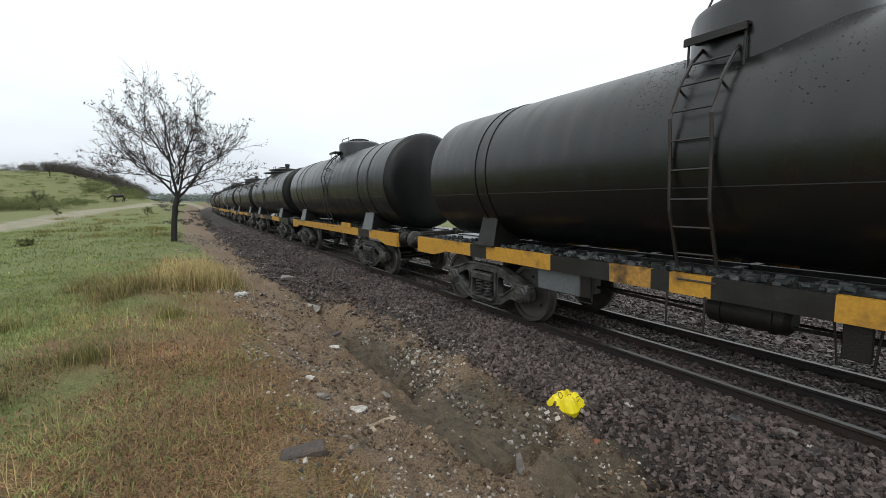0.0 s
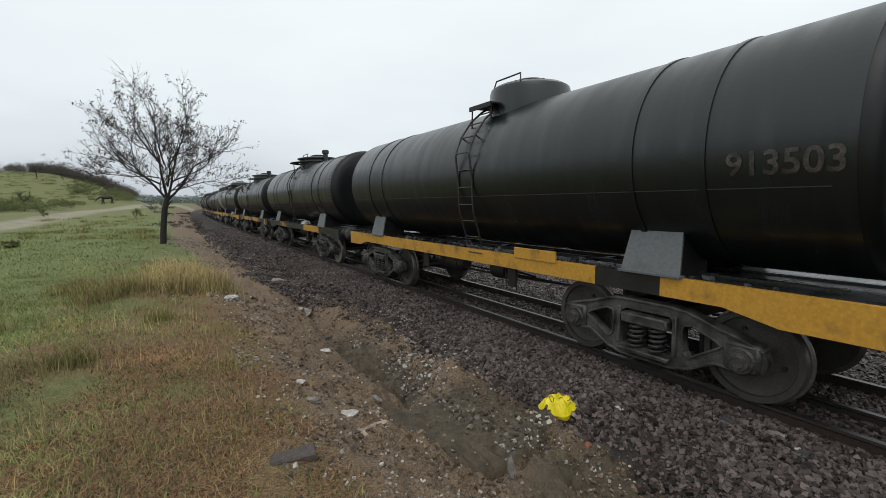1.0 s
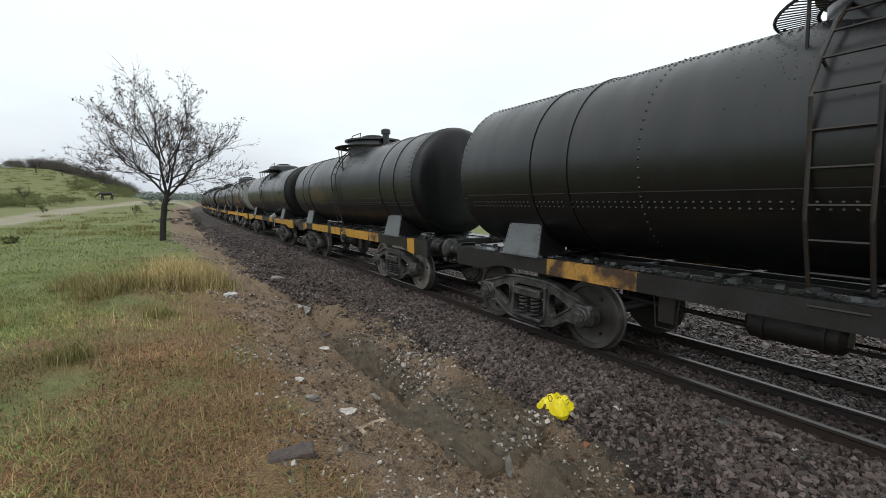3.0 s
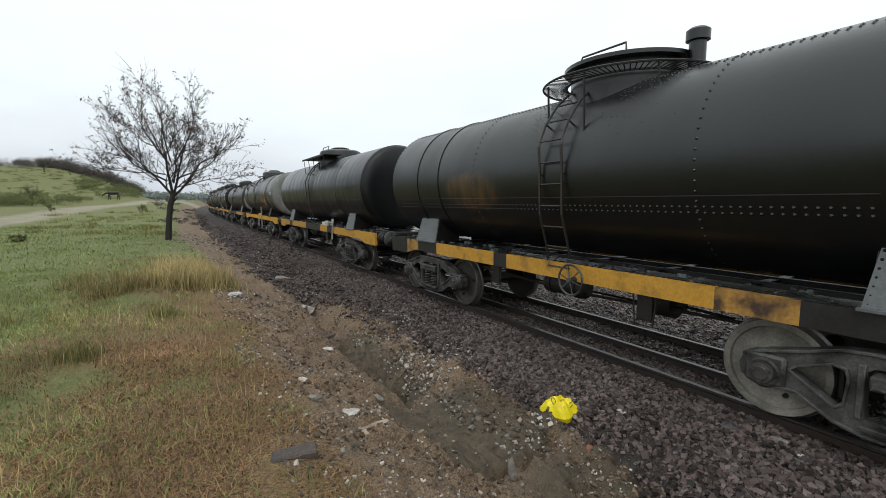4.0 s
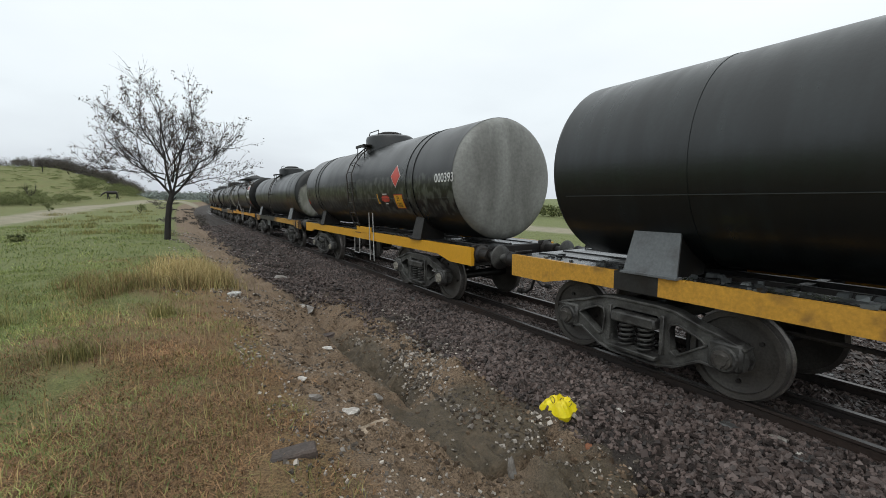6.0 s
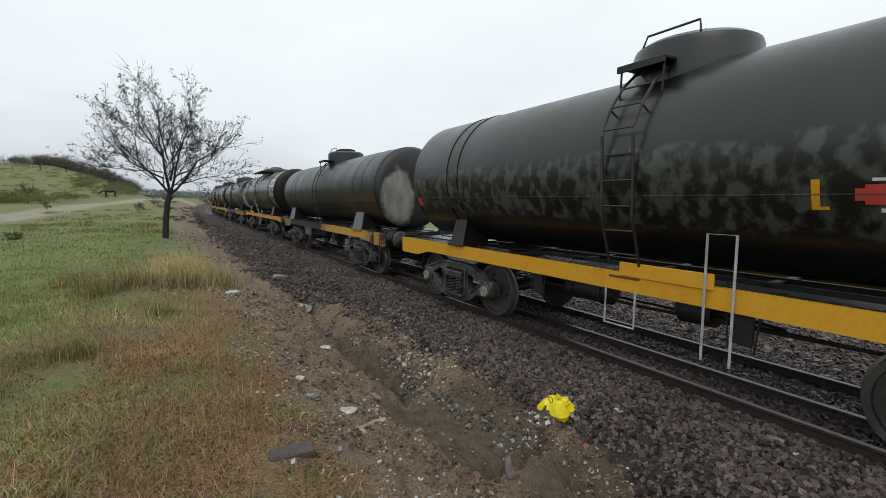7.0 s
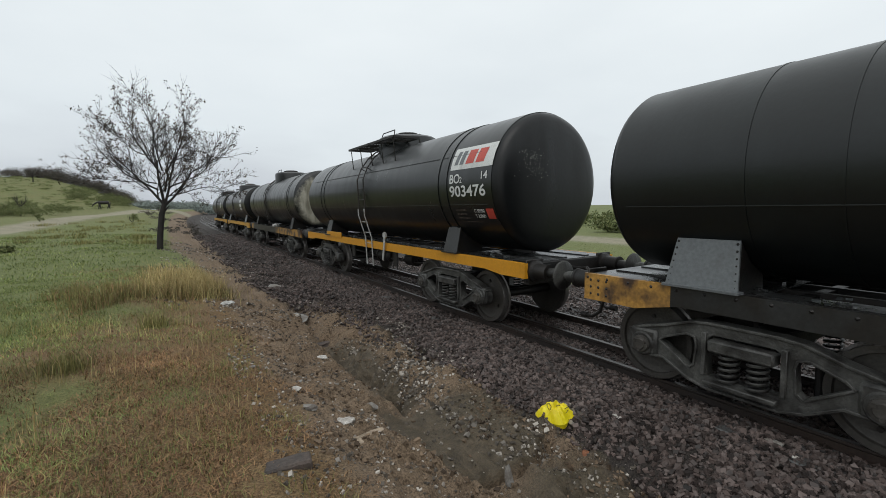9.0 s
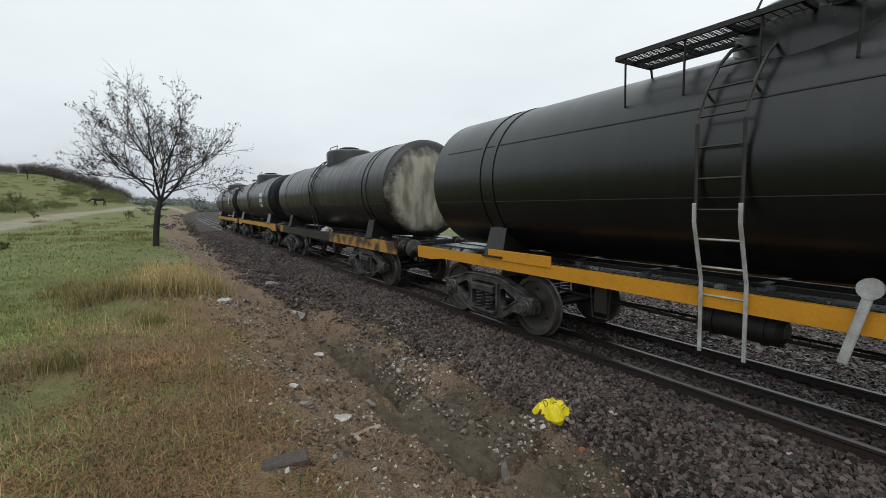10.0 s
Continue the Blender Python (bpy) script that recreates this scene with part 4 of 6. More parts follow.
def on_tank(u, v, off):
    """A point of the near flank: u metres towards the front from the middle, v height, off outside the shell."""
    a = (v - TZ) / TR
    return Vector((-math.cos(a) * (TR + off), -u, TZ + math.sin(a) * (TR + off)))


def lettering(text, size, u, v, material, parent, name="lettering", label="", off=0.006, squeeze=1.0):
    """Painted characters that follow the shell; (u, v) is their lower left."""
    cu = bpy.data.curves.new("letters", "FONT")
    cu.body, cu.size = text, size
    cu.extrude, cu.offset = 0.0, size * 0.018
    tmp = bpy.data.objects.new("letters", cu)
    scene.collection.objects.link(tmp)
    me = bpy.data.meshes.new_from_object(tmp.evaluated_get(bpy.context.evaluated_depsgraph_get()))
    bpy.data.objects.remove(tmp)
    bm = bmesh.new()
    bm.from_mesh(me)
    bpy.data.meshes.remove(me)
    for k in np.arange(0.05, size, 0.05):
        bmesh.ops.bisect_plane(bm, geom=bm.verts[:] + bm.edges[:] + bm.faces[:], plane_co=(0, k, 0), plane_no=(0, 1, 0))
    for w in bm.verts:
        w.co = on_tank(u + w.co.x * squeeze, v + w.co.y, off)
    me = bpy.data.meshes.new("letters")
    bm.to_mesh(me)
    bm.free()
    me.materials.append(M[material])
    return put(name, me, parent, None, label)


def patch(bm, u0, u1, v0, v1, off=0.005, mi=0, slant=0.0):
    """A painted panel that follows the shell."""
    n = max(2, int((v1 - v0) / 0.06) + 1)
    rows = []
    for i in range(n + 1):
        v = v0 + (v1 - v0) * i / n
        sh = slant * i / n
        rows.append((bm.verts.new(on_tank(u0 + sh, v, off)), bm.verts.new(on_tank(u1 + sh, v, off))))
    for a, b in zip(rows, rows[1:]):
        bm.faces.new((a[0], a[1], b[1], b[0])).material_index = mi


def rivet_cloud(places, r=0.018):
    """Low domed rivet heads: (point, outward normal)."""
    vs, fs = [], []
    for p, nrm in places:
        nrm = Vector(nrm).normalized()
        u = nrm.orthogonal().normalized()
        w = nrm.cross(u)
        k = len(vs)
        for j in range(6):
            vs.append(p + (u * math.cos(j * 1.0472) + w * math.sin(j * 1.0472)) * r)
        vs.append(p + nrm * r * 0.9)
        fs += [(k + j, k + (j + 1) % 6, k + 6) for j in range(6)]
    return np.array([tuple(v) for v in vs]), np.array(fs)


def ladder_points(y, side=-1):
    """Uprights from the deck edge, up the flank to the crown."""
    pts = [(side * 1.03, y, 0.55), (side * 1.06, y, DECK + 0.1), (side * 1.24, y, 1.9), (side * 1.25, y, 2.08), (side * 1.26, y, 2.45)]
    for a in (15, 30, 45, 58, 68):
        pts.append((side * (TR + 0.11) * math.cos(radians(a)), y, TZ + (TR + 0.11) * math.sin(radians(a))))
    return [Vector(p) for p in pts]


def along(pts, step):
    out, carry = [], step
    for a, b in zip(pts, pts[1:]):
        ln = (b - a).length
        while carry < ln:
            out.append(a + (b - a) * (carry / ln))
            carry += step
        carry -= ln
    return out


def wagon(spec):
    """One four-axle tank wagon; its front looks along -y, and it stands on the rail heads."""
    global TR, TZ
    TR = spec.get("radius", 1.22)
    TZ = 1.28 + TR
    L = spec["length"]                    # over the headstocks
    h = L / 2
    fi, ri = spec.get("inset", (0.4, 0.7))  # tank ends behind the headstocks
    T = h - (fi + ri) / 2                 # half tank length
    TO = (fi - ri) / 2                    # tank middle
    w = thing("tank_wagon", spec["label"], "tank wagon", group="train of tank wagons")
    rr = random.Random(spec["seed"])
    tm = spec["tank"]
    # shell
    bm = bmesh.new()
    rows = [(TR, y + TO) for y in np.linspace(-T + 0.10, T - 0.10, 9)]
    lathe(bm, rows, "Y", 64, 0, (0, 0, TZ))
    tank = part("tank", bm, tm, w, smooth=True)
    prof = [(0.0, 0.15), (0.30, 0.147), (0.60, 0.138), (0.86, 0.122), (1.0, 0.102), (1.06, 0.082), (1.11, 0.045), (1.142, -0.005), (1.156, -0.055), (1.16, -0.10)]
    for s, mt in ((-1, spec.get("head", "head_black")), (1, spec.get("rear", "head_black"))):
        bm = bmesh.new()
        lathe(bm, [(r * TR / 1.16, TO + s * (T + a - 0.06)) for r, a in prof[::-1]], "Y", 64, 0, (0, 0, TZ))
        hd = part("tank_head", bm, mt, tank, spec.get("head_label", "") if s < 0 else "", smooth=True)
    # straps and seams
    for y in spec["straps"]:
        bm = bmesh.new()
        ring_band(bm, y, 0.035, 0.014)
        part("strap", bm, tm, tank, smooth=True)
    for y in spec.get("seams", []):
        bm = bmesh.new()
        ring_band(bm, y, 0.012, 0.006)
        part("seam", bm, tm, tank, smooth=True)
    bm = bmesh.new()
    for s in (-1, 1):
        a = spec.get("line", 0.30)
        box(bm, (s * (TR + 0.002) * math.cos(a), TO, TZ - TR * math.sin(a)), (0.010, 2 * T - 0.5, 0.010))
        if spec.get("upper"):
            box(bm, (s * (TR + 0.002) * math.cos(0.45), TO, TZ + TR * math.sin(0.45)), (0.012, 2 * T - 0.9, 0.012))
    part("long_seam", bm, tm, tank)
    if spec.get("rivets"):
        pl = []
        for ys, a in (((-T + 0.16), None), ((-T + 0.24), None), (-T * 0.385, None), (T * 0.35, None), (T - 0.16, None)):
            for k in range(72):
                w0 = radians(k * 5)
                nn = Vector((math.cos(w0), 0, math.sin(w0)))
                pl.append((Vector((0, TO + ys + (0.03 if (k % 2 and abs(ys) > T * 0.7) else 0), TZ)) + nn * TR, nn))
        for a in (-0.40, -0.455, 1.08, 1.13):
            for s in (-1, 1):
                nn = Vector((s * math.cos(a), 0, math.sin(a)))
                for y in np.arange(-T + 0.3, T - 0.3, 0.085):
                    pl.append((Vector((0, TO + y, TZ)) + nn * TR, nn))
        v, f = rivet_cloud(pl)
        tagged(put("rivets", soup("rivets", v, f, tm), tank, None, "rows of domed rivet heads"), kind="stuff")
    # dome, hatch, vent
    dy, dr, dh = spec.get("dome_y", -0.6), spec["dome"][0], spec["dome"][1]
    zt = TZ + TR
    bm = bmesh.new()
    z0 = TZ + math.sqrt(TR * TR - dr * dr) - 0.06 if dr < TR else TZ
    lathe(bm, [(dr, z0), (dr, zt + dh - 0.12), (dr * 0.97, zt + dh - 0.05), (dr * 0.86, zt + dh), (dr * 0.5, zt + dh + 0.035), (0, zt + dh + 0.045)], "Z", 36, 0, (0, dy, 0))
    dome = part("dome", bm, tm, w, smooth=True)
    bm = bmesh.new()
    lathe(bm, [(0.30, zt + dh), (0.30, zt + dh + 0.09), (0.26, zt + dh + 0.115), (0, zt + dh + 0.12)], "Z", 20, 0, (0, dy, 0))
    for k in range(8):
        a = k * 0.785
        box(bm, (0.33 * math.cos(a), dy + 0.33 * math.sin(a), zt + dh + 0.05), (0.06, 0.06, 0.08), 0.01)
    part("hatch", bm, "iron", dome)
    bm = bmesh.new()
    tube(bm, [(-dr * 0.75, dy - dr * 0.5, zt + dh - 0.02), (-dr * 0.7, dy - dr * 0.45, zt + dh + 0.12), (-dr * 0.7, dy + dr * 0.45, zt + dh + 0.12), (-dr * 0.75, dy + dr * 0.5, zt + dh - 0.02)], 0.014, 6)
    part("hand_rail", bm, "ladder_black", dome)
    if spec.get("vent"):
        bm = bmesh.new()
        lathe(bm, [(0.10, zt - 0.05), (0.10, zt + 0.34), (0.14, zt + 0.35), (0.14, zt + 0.47), (0.10, zt + 0.50), (0, zt + 0.50)], "Z", 16, 0, (0, dy - dr - 0.18, 0))
        part("vent_pipe", bm, tm, w, smooth=True)
        bm = bmesh.new()
        lathe(bm, [(dr - 0.02, zt + dh - 0.10), (dr + 0.10, zt + dh - 0.09), (dr + 0.10, zt + dh - 0.04), (dr - 0.02, zt + dh - 0.03)], "Z", 36, 0, (0, dy, 0))
        part("dome_flange", bm, tm, dome, smooth=True)
    if spec.get("vent"):
        bm = bmesh.new()
        for rad in (dr + 0.06, dr + 0.40):
            tube(bm, [(rad * math.cos(a), dy + rad * math.sin(a), zt + 0.02) for a in np.linspace(0, 6.283, 49)[:-1]], 0.016, 5, closed=True)
        for a in np.linspace(0, 6.283, 97)[:-1]:
            c, q = math.cos(a), math.sin(a)
            tube(bm, [((dr + 0.06) * c, dy + (dr + 0.06) * q, zt + 0.02), ((dr + 0.40) * c, dy + (dr + 0.40) * q, zt + 0.02)], 0.008, 4)
        for a in np.linspace(0.2, 6.4, 9)[:-1]:
            x, y = (dr + 0.34) * math.cos(a), dy + (dr + 0.34) * math.sin(a)
            tube(bm, [(x, y, zt + 0.02), (x * 0.98, y, TZ + math.sqrt(max(TR ** 2 - x * x, 0.05)) - 0.02)], 0.016, 5)
        part("ring_walkway", bm, "iron", w, "round slatted walkway about the dome")
    # ladder to the dome, and its platform
    ly, lw = spec.get("ladder_y", 0.0), 0.21
    lm = "ladder_black"
    pts = ladder_points(ly)
    ldr = new("ladder")
    ldr.parent = w
    lower_white = spec.get("white_ladder")
    cut = 3
    for s in (-1, 1):
        up = [p + Vector((0, s * lw, 0)) for p in pts]
        bm = bmesh.new()
        tube(bm, up[(1 if not lower_white else 2):], 0.019, 6)
        part("stile", bm, lm, ldr)
        if lower_white:
            bm = bmesh.new()
            for a, b in zip(up[:3], up[1:4]):
                box(bm, (a + b) / 2 + Vector((-0.03, 0, 0)), (0.022, 0.036, (b - a).length + 0.01), 0.004, Matrix.Rotation(math.atan2(b.x - a.x, b.z - a.z), 4, "Y"))
            part("stile", bm, "ladder_white", ldr, "white-painted ladder stile")
    for p in along(pts, 0.30)[1:]:
        bm = bmesh.new()
        tube(bm, [p - Vector((0, lw, 0)), p + Vector((0, lw, 0))], 0.012, 5)
        part("rung", bm, "ladder_white" if lower_white and p.z < 2.0 else lm, ldr)
    for p in (pts[4], pts[6]):
        for s in (-1, 1):
            bm = bmesh.new()
            q = Vector((p.x, ly + s * lw, p.z))
            inner = Vector((0, q.y, TZ)) + (Vector((q.x, 0, q.z - TZ)).normalized() * TR)
            tube(bm, [q, inner], 0.013, 5)
            part("bracket", bm, lm, ldr)
    pf = spec.get("platform")
    if pf == "small":
        bm = bmesh.new()
        box(bm, (-0.62, ly, zt - 0.02), (0.62, 0.62, 0.035), 0.006)
        box(bm, (-0.92, ly, zt - 0.05), (0.03, 0.62, 0.07))
        for s in (-1, 1):
            tube(bm, [(-0.88, ly + s * 0.28, zt - 0.03), (-0.90, ly + s * 0.28, TZ + 0.72)], 0.014, 5)
        part("platform", bm, "iron", w)
    elif pf:
        x0, x1, y0, y1, zp = -1.08, -0.40, dy - 1.35, dy + 1.65, zt + 0.06
        bm = bmesh.new()
        if pf == "solid":
            box(bm, ((x0 + x1) / 2, (y0 + y1) / 2, zp), (x1 - x0, y1 - y0, 0.03), 0.004)
            box(bm, (x0, (y0 + y1) / 2, zp - 0.02), (0.03, y1 - y0, 0.06))
        else:
            for x in np.linspace(x0, x1, 3):
                box(bm, (x, (y0 + y1) / 2, zp), (0.035, y1 - y0, 0.05))
            for y in np.linspace(y0, y1, 6):
                box(bm, ((x0 + x1) / 2, y, zp), (x1 - x0, 0.035, 0.05))
            for x in np.arange(x0 + 0.04, x1, 0.045):
                box(bm, (x, (y0 + y1) / 2, zp + 0.018), (0.006, y1 - y0, 0.01))
            for y in np.arange(y0 + 0.04, y1, 0.09):
                box(bm, ((x0 + x1) / 2, y, zp + 0.018), (x1 - x0, 0.006, 0.01))
        plat = part("walkway", bm, "iron", w, "open mesh walkway" if pf == "mesh" else "flat sheet walkway")
        for y in np.linspace(y0 + 0.1, y1 - 0.1, 5):
            bm = bmesh.new()
            tube(bm, [(x0 + 0.03, y, zp), (x0 + 0.10, y + 0.04, TZ + math.sqrt(TR ** 2 - (x0 + 0.10) ** 2) if abs(x0 + 0.1) < TR else TZ)], 0.013, 5)
            part("stay", bm, "iron", plat)
        for s in (y0, y1):
            bm = bmesh.new()
            tube(bm, [(x1, s, zp), (x1 + 0.05, s, zt - 0.12)], 0.015, 5)
            part("stay", bm, "iron", plat)
    # underframe
    end_d, mid_d, end_l = spec.get("sill", (0.34, 0.23, 1.0))
    ysl = [-h, -h + end_l * 0.75, -h + end_l * 1.25, h - end_l * 1.25, h - end_l * 0.75, h]
    dps = [end_d, end_d, mid_d, mid_d, end_d, end_d]
    cols = spec["sill_paint"]             # (start fraction, material) from the front
    cuts = sorted(set([h * (2 * f - 1) for f, _ in cols] + ysl))
    names = sorted(set(m for _, m in cols))
    for s in (-1, 1):
        bm = bmesh.new()
        xo, xi = s * HALF, s * (HALF - 0.07)
        for a, b in zip(cuts, cuts[1:]):
            da, db = np.interp(a, ysl, dps), np.interp(b, ysl, dps)
            mc = [m for f, m in cols if h * (2 * f - 1) <= a + 1e-6][-1]
            i = names.index(mc)
            V = [bm.verts.new(q) for q in ((xo, a, DECK), (xo, b, DECK), (xo, b, DECK - db), (xo, a, DECK - da), (xi, a, DECK), (xi, b, DECK), (xi, b, DECK - db), (xi, a, DECK - da))]
            for q in ((0, 1, 2, 3), (7, 6, 5, 4), (4, 5, 1, 0), (3, 2, 6, 7), (0, 3, 7, 4), (1, 5, 6, 2)):
                bm.faces.new([V[k] for k in q]).material_index = i
        bmesh.ops.remove_doubles(bm, verts=bm.verts, dist=0.0005)
        part("side_sill", bm, names, w, spec.get("sill_label", ""))
        if spec.get("sill_rivets"):
            pl = [(Vector((s * HALF, y, DECK - 0.05)), (s, 0, 0)) for y in np.arange(-h + 0.1, h, 0.30)] + \
                 [(Vector((s * HALF, e * (h - 0.1 - 0.12 * k), DECK - 0.08 - 0.09 * j)), (s, 0, 0)) for e in (-1, 1) for k in range(3) for j in range(3)]
            v, f = rivet_cloud(pl, 0.02)
            tagged(put("sill_rivets", soup("rivets", v, f, "iron"), w), kind="stuff")
    for e in (-1, 1):
        bm = bmesh.new()
        box(bm, (0, e * (h - 0.06), DECK - 0.18), (2 * HALF - 0.15, 0.11, 0.34), 0.01)
        part("headstock", bm, "iron", w)
        bm = bmesh.new()
        box(bm, (0, e * (h - 1.0), DECK - 0.012), (2 * HALF - 0.16, 1.9, 0.02))
        for k in range(3):
            box(bm, (-0.55 + 0.55 * k, e * (h - 1.0), DECK + 0.008), (0.10, 1.7, 0.02))
        part("deck_plate", bm, "deck", w, "wet dark steel deck plate")
        for s in (-1, 1):
            yb = e * (h + 0.02)
            rot = 0 if e < 0 else 180
            put("buffer_case", STOCK["buffer_case"], w, pose(s * 0.825, yb, DECK - 0.13, 0, 0, rot))
            put("buffer_head", STOCK["buffer_head"], w, pose(s * 0.825, yb, DECK - 0.13, 0, 0, rot))
        put("coupling_hook", STOCK["coupling"], w, pose(0, e * h, DECK - 0.15, 0, 0, 0 if e < 0 else 180))
        put("brake_hose", STOCK["hose"], w, pose(-0.30 * e, e * h, DECK - 0.22, 0, 0, 0 if e < 0 else 180))
    bm = bmesh.new()
    for x in (-0.22, 0.22):
        box(bm, (x, 0, DECK - 0.16), (0.07, L - 0.4, 0.30), 0.006)
    for y in np.linspace(-h + 2.2, h - 2.2, 7):
        box(bm, (0, y, DECK - 0.10), (2 * HALF - 0.2, 0.10, 0.14))
    part("centre_sill", bm, "iron", w)
    for s in (-1, 1):
        bm = bmesh.new()
        box(bm, (s * 0.72, 0, DECK - 0.02), (0.30, L - 3.9, 0.02))
        part("deck_board", bm, "deck", w)
    # cradles
    for e, cy in zip((-1, 1), spec["saddles"]):
        for s in (-1, 1):
            bm = bmesh.new()
            wd = spec.get("saddle_w", 0.40)
            xt, zt2 = 0.93, 1.73
            top = [(s * (xt - 0.0), zt2), (s * (HALF + 0.01), DECK + 0.02)]
            vs = []
            for dx in (0.0, -0.025 * s):
                for (x, z), ww in zip(top, (wd * 0.86, wd)):
                    vs += [bm.verts.new((x + dx, cy - ww, z)), bm.verts.new((x + dx, cy + ww, z))]
            for q in ((0, 1, 3, 2), (4, 6, 7, 5), (0, 2, 6, 4), (1, 5, 7, 3), (0, 4, 5, 1), (2, 3, 7, 6)):
                bm.faces.new([vs[k] for k in q])
            box(bm, (s * (HALF - 0.01), cy, DECK + 0.012), (0.12, wd * 2 + 0.04, 0.03), 0.004)
            sd = part("cradle", bm, spec.get("saddle_m", "saddle_grey"), w, "grey steel cradle plate")
            # gussets in dark iron: the shade behind the plate is put into their colour
            for q in (-1, 0, 1):
                bm = bmesh.new()
                yy = cy + q * (wd - 0.05)
                a = [bm.verts.new((s * x, yy, z)) for x, z in ((HALF - 0.03, DECK), (0.90, zt2 - 0.02), (0.70, 1.50), (0.42, 1.35), (0.42, DECK))]
                b = [bm.verts.new(v.co + Vector((0, 0.02, 0))) for v in a]
                bm.faces.new(a)
                bm.faces.new(b[::-1])
                for k in range(5):
                    bm.faces.new((a[k], a[(k + 1) % 5], b[(k + 1) % 5], b[k]))
                part("gusset", bm, "iron", sd)
            if spec.get("rivets") or spec.get("sill_rivets"):
                nn = Vector((s * 0.98, 0, 0.2))
                pl = []
                for k in range(7):
                    f = (k + 0.5) / 7
                    x, z = s * (xt + (HALF - xt) * f), zt2 + (DECK + 0.02 - zt2) * f
                    for q in (-1, 1):
                        pl.append((Vector((x, cy + q * wd * (0.80 + 0.12 * f), z)), nn))
                v, f = rivet_cloud(pl, 0.016)
                tagged(put("cradle_rivets", soup("rivets", v, f, "iron"), sd), kind="stuff")
    # brake gear under the floor
    put("brake_reservoir", STOCK["reservoir"], w, pose(-0.55, spec.get("gear", 0.6), DECK - 0.42))
    put("brake_cylinder", STOCK["cylinder"], w, pose(-0.50, spec.get("gear", 0.6) - 1.5, DECK - 0.40))
    bm = bmesh.new()
    tube(bm, [(-0.6, -h + 3.2, DECK - 0.42), (-0.6, 0, DECK - 0.50), (-0.6, h - 3.2, DECK - 0.42)], 0.022, 6)
    tube(bm, [(-0.15, -h + 2.6, DECK - 0.55), (-0.15, h - 2.6, DECK - 0.55)], 0.018, 6)
    part("brake_rod", bm, "iron", w)
    for y in (-1.4, 1.5):
        bm = bmesh.new()
        box(bm, (-HALF + 0.12, y, DECK - 0.36), (0.05, 0.20, 0.40), 0.01)
        tube(bm, [(-HALF + 0.10, y - 0.16, DECK - 0.2), (-HALF + 0.10, y - 0.12, DECK - 0.62), (-HALF + 0.10, y + 0.12, DECK - 0.62), (-HALF + 0.10, y + 0.16, DECK - 0.2)], 0.012, 5)
        part("hanger", bm, "iron", w)
    if spec.get("box"):
        bm = bmesh.new()
        box(bm, (-HALF + 0.30, spec["box"], DECK - 0.40), (0.45, 0.85, 0.32), 0.015)
        box(bm, (-HALF + 0.30, spec["box"], DECK - 0.24), (0.48, 0.90, 0.03))
        part("tool_box", bm, "saddle_grey", w)
    if spec.get("lever"):
        y = spec["lever"]
        bm = bmesh.new()
        box(bm, (-HALF - 0.05, y - 0.06, DECK - 0.14), (0.03, 0.07, 0.62), 0.008, Matrix.Rotation(0.22, 4, "X"))
        lathe(bm, [(0, -0.02), (0.085, -0.02), (0.085, 0.02), (0, 0.02)], "X", 16, 0, (-HALF - 0.05, y - 0.13, DECK + 0.20))
        part("brake_lever", bm, "ladder_white", w, "white-painted brake lever with a round weight")
    if spec.get("hand_wheel"):
        y, xo = spec["hand_wheel"], -HALF - 0.09
        bm = bmesh.new()
        tube(bm, [(xo, y + 0.21 * math.cos(k * 0.2618), DECK - 0.20 + 0.21 * math.sin(k * 0.2618)) for k in range(24)], 0.016, 6, closed=True)
        for k in range(6):
            a = k * 1.0472 + 0.3
            tube(bm, [(xo - 0.02, y, DECK - 0.20), (xo, y + 0.21 * math.cos(a), DECK - 0.20 + 0.21 * math.sin(a))], 0.010, 5)
        lathe(bm, [(0, -0.05), (0.035, -0.05), (0.04, 0.12)], "X", 12, 0, (xo, y, DECK - 0.20))
        part("hand_wheel", bm, "bogie_iron", w, "spoked iron handbrake wheel")
    if spec.get("steps"):
        for y, wd, z0, z1 in spec["steps"]:
            bm = bmesh.new()
            tube(bm, [(-HALF - 0.02, y - wd, z1), (-HALF - 0.03, y - wd, z0), (-HALF - 0.03, y + wd, z0), (-HALF - 0.02, y + wd, z1)], 0.014, 6)
            part("foot_step", bm, spec.get("step_m", "ladder_black"), w)
    if spec.get("block"):
        bm = bmesh.new()
        y0, y1 = spec["block"]
        box(bm, (-HALF - 0.005, (y0 + y1) / 2, DECK + 0.045), (0.03, abs(y1 - y0), 0.17), 0.006)
        part("kick_plate", bm, spec["sill_paint"][0][1], w, "yellow kick plate on the sill")
    # lumps of rubble and rags lying on the deck
    if spec.get("debris"):
        vs, fs = [], []
        g = np.random.default_rng(spec["seed"])
        for _ in range(spec["debris"]):
            s = g.uniform(0.02, 0.09)
            y = g.uniform(-h + 0.5, h - 0.5)
            x = -g.uniform(0.50, 1.0)
            c = np.array([x, y, DECK + s * 0.25])
            u = np.array([[-1, -1, -1], [1, -1, -1], [1, 1, -1], [-1, 1, -1], [-1, -1, 1], [1, -1, 1], [1, 1, 1], [-1, 1, 1]]) * 0.5 * g.uniform(0.5, 1.1, (8, 3)) * s * np.array([1, 1.3, 0.7])
            k = len(vs)
            vs += list(u + c)
            fs += [[k + i for i in q] for q in ((0, 3, 2, 1), (4, 5, 6, 7), (0, 1, 5, 4), (1, 2, 6, 5), (2, 3, 7, 6), (3, 0, 4, 7))]
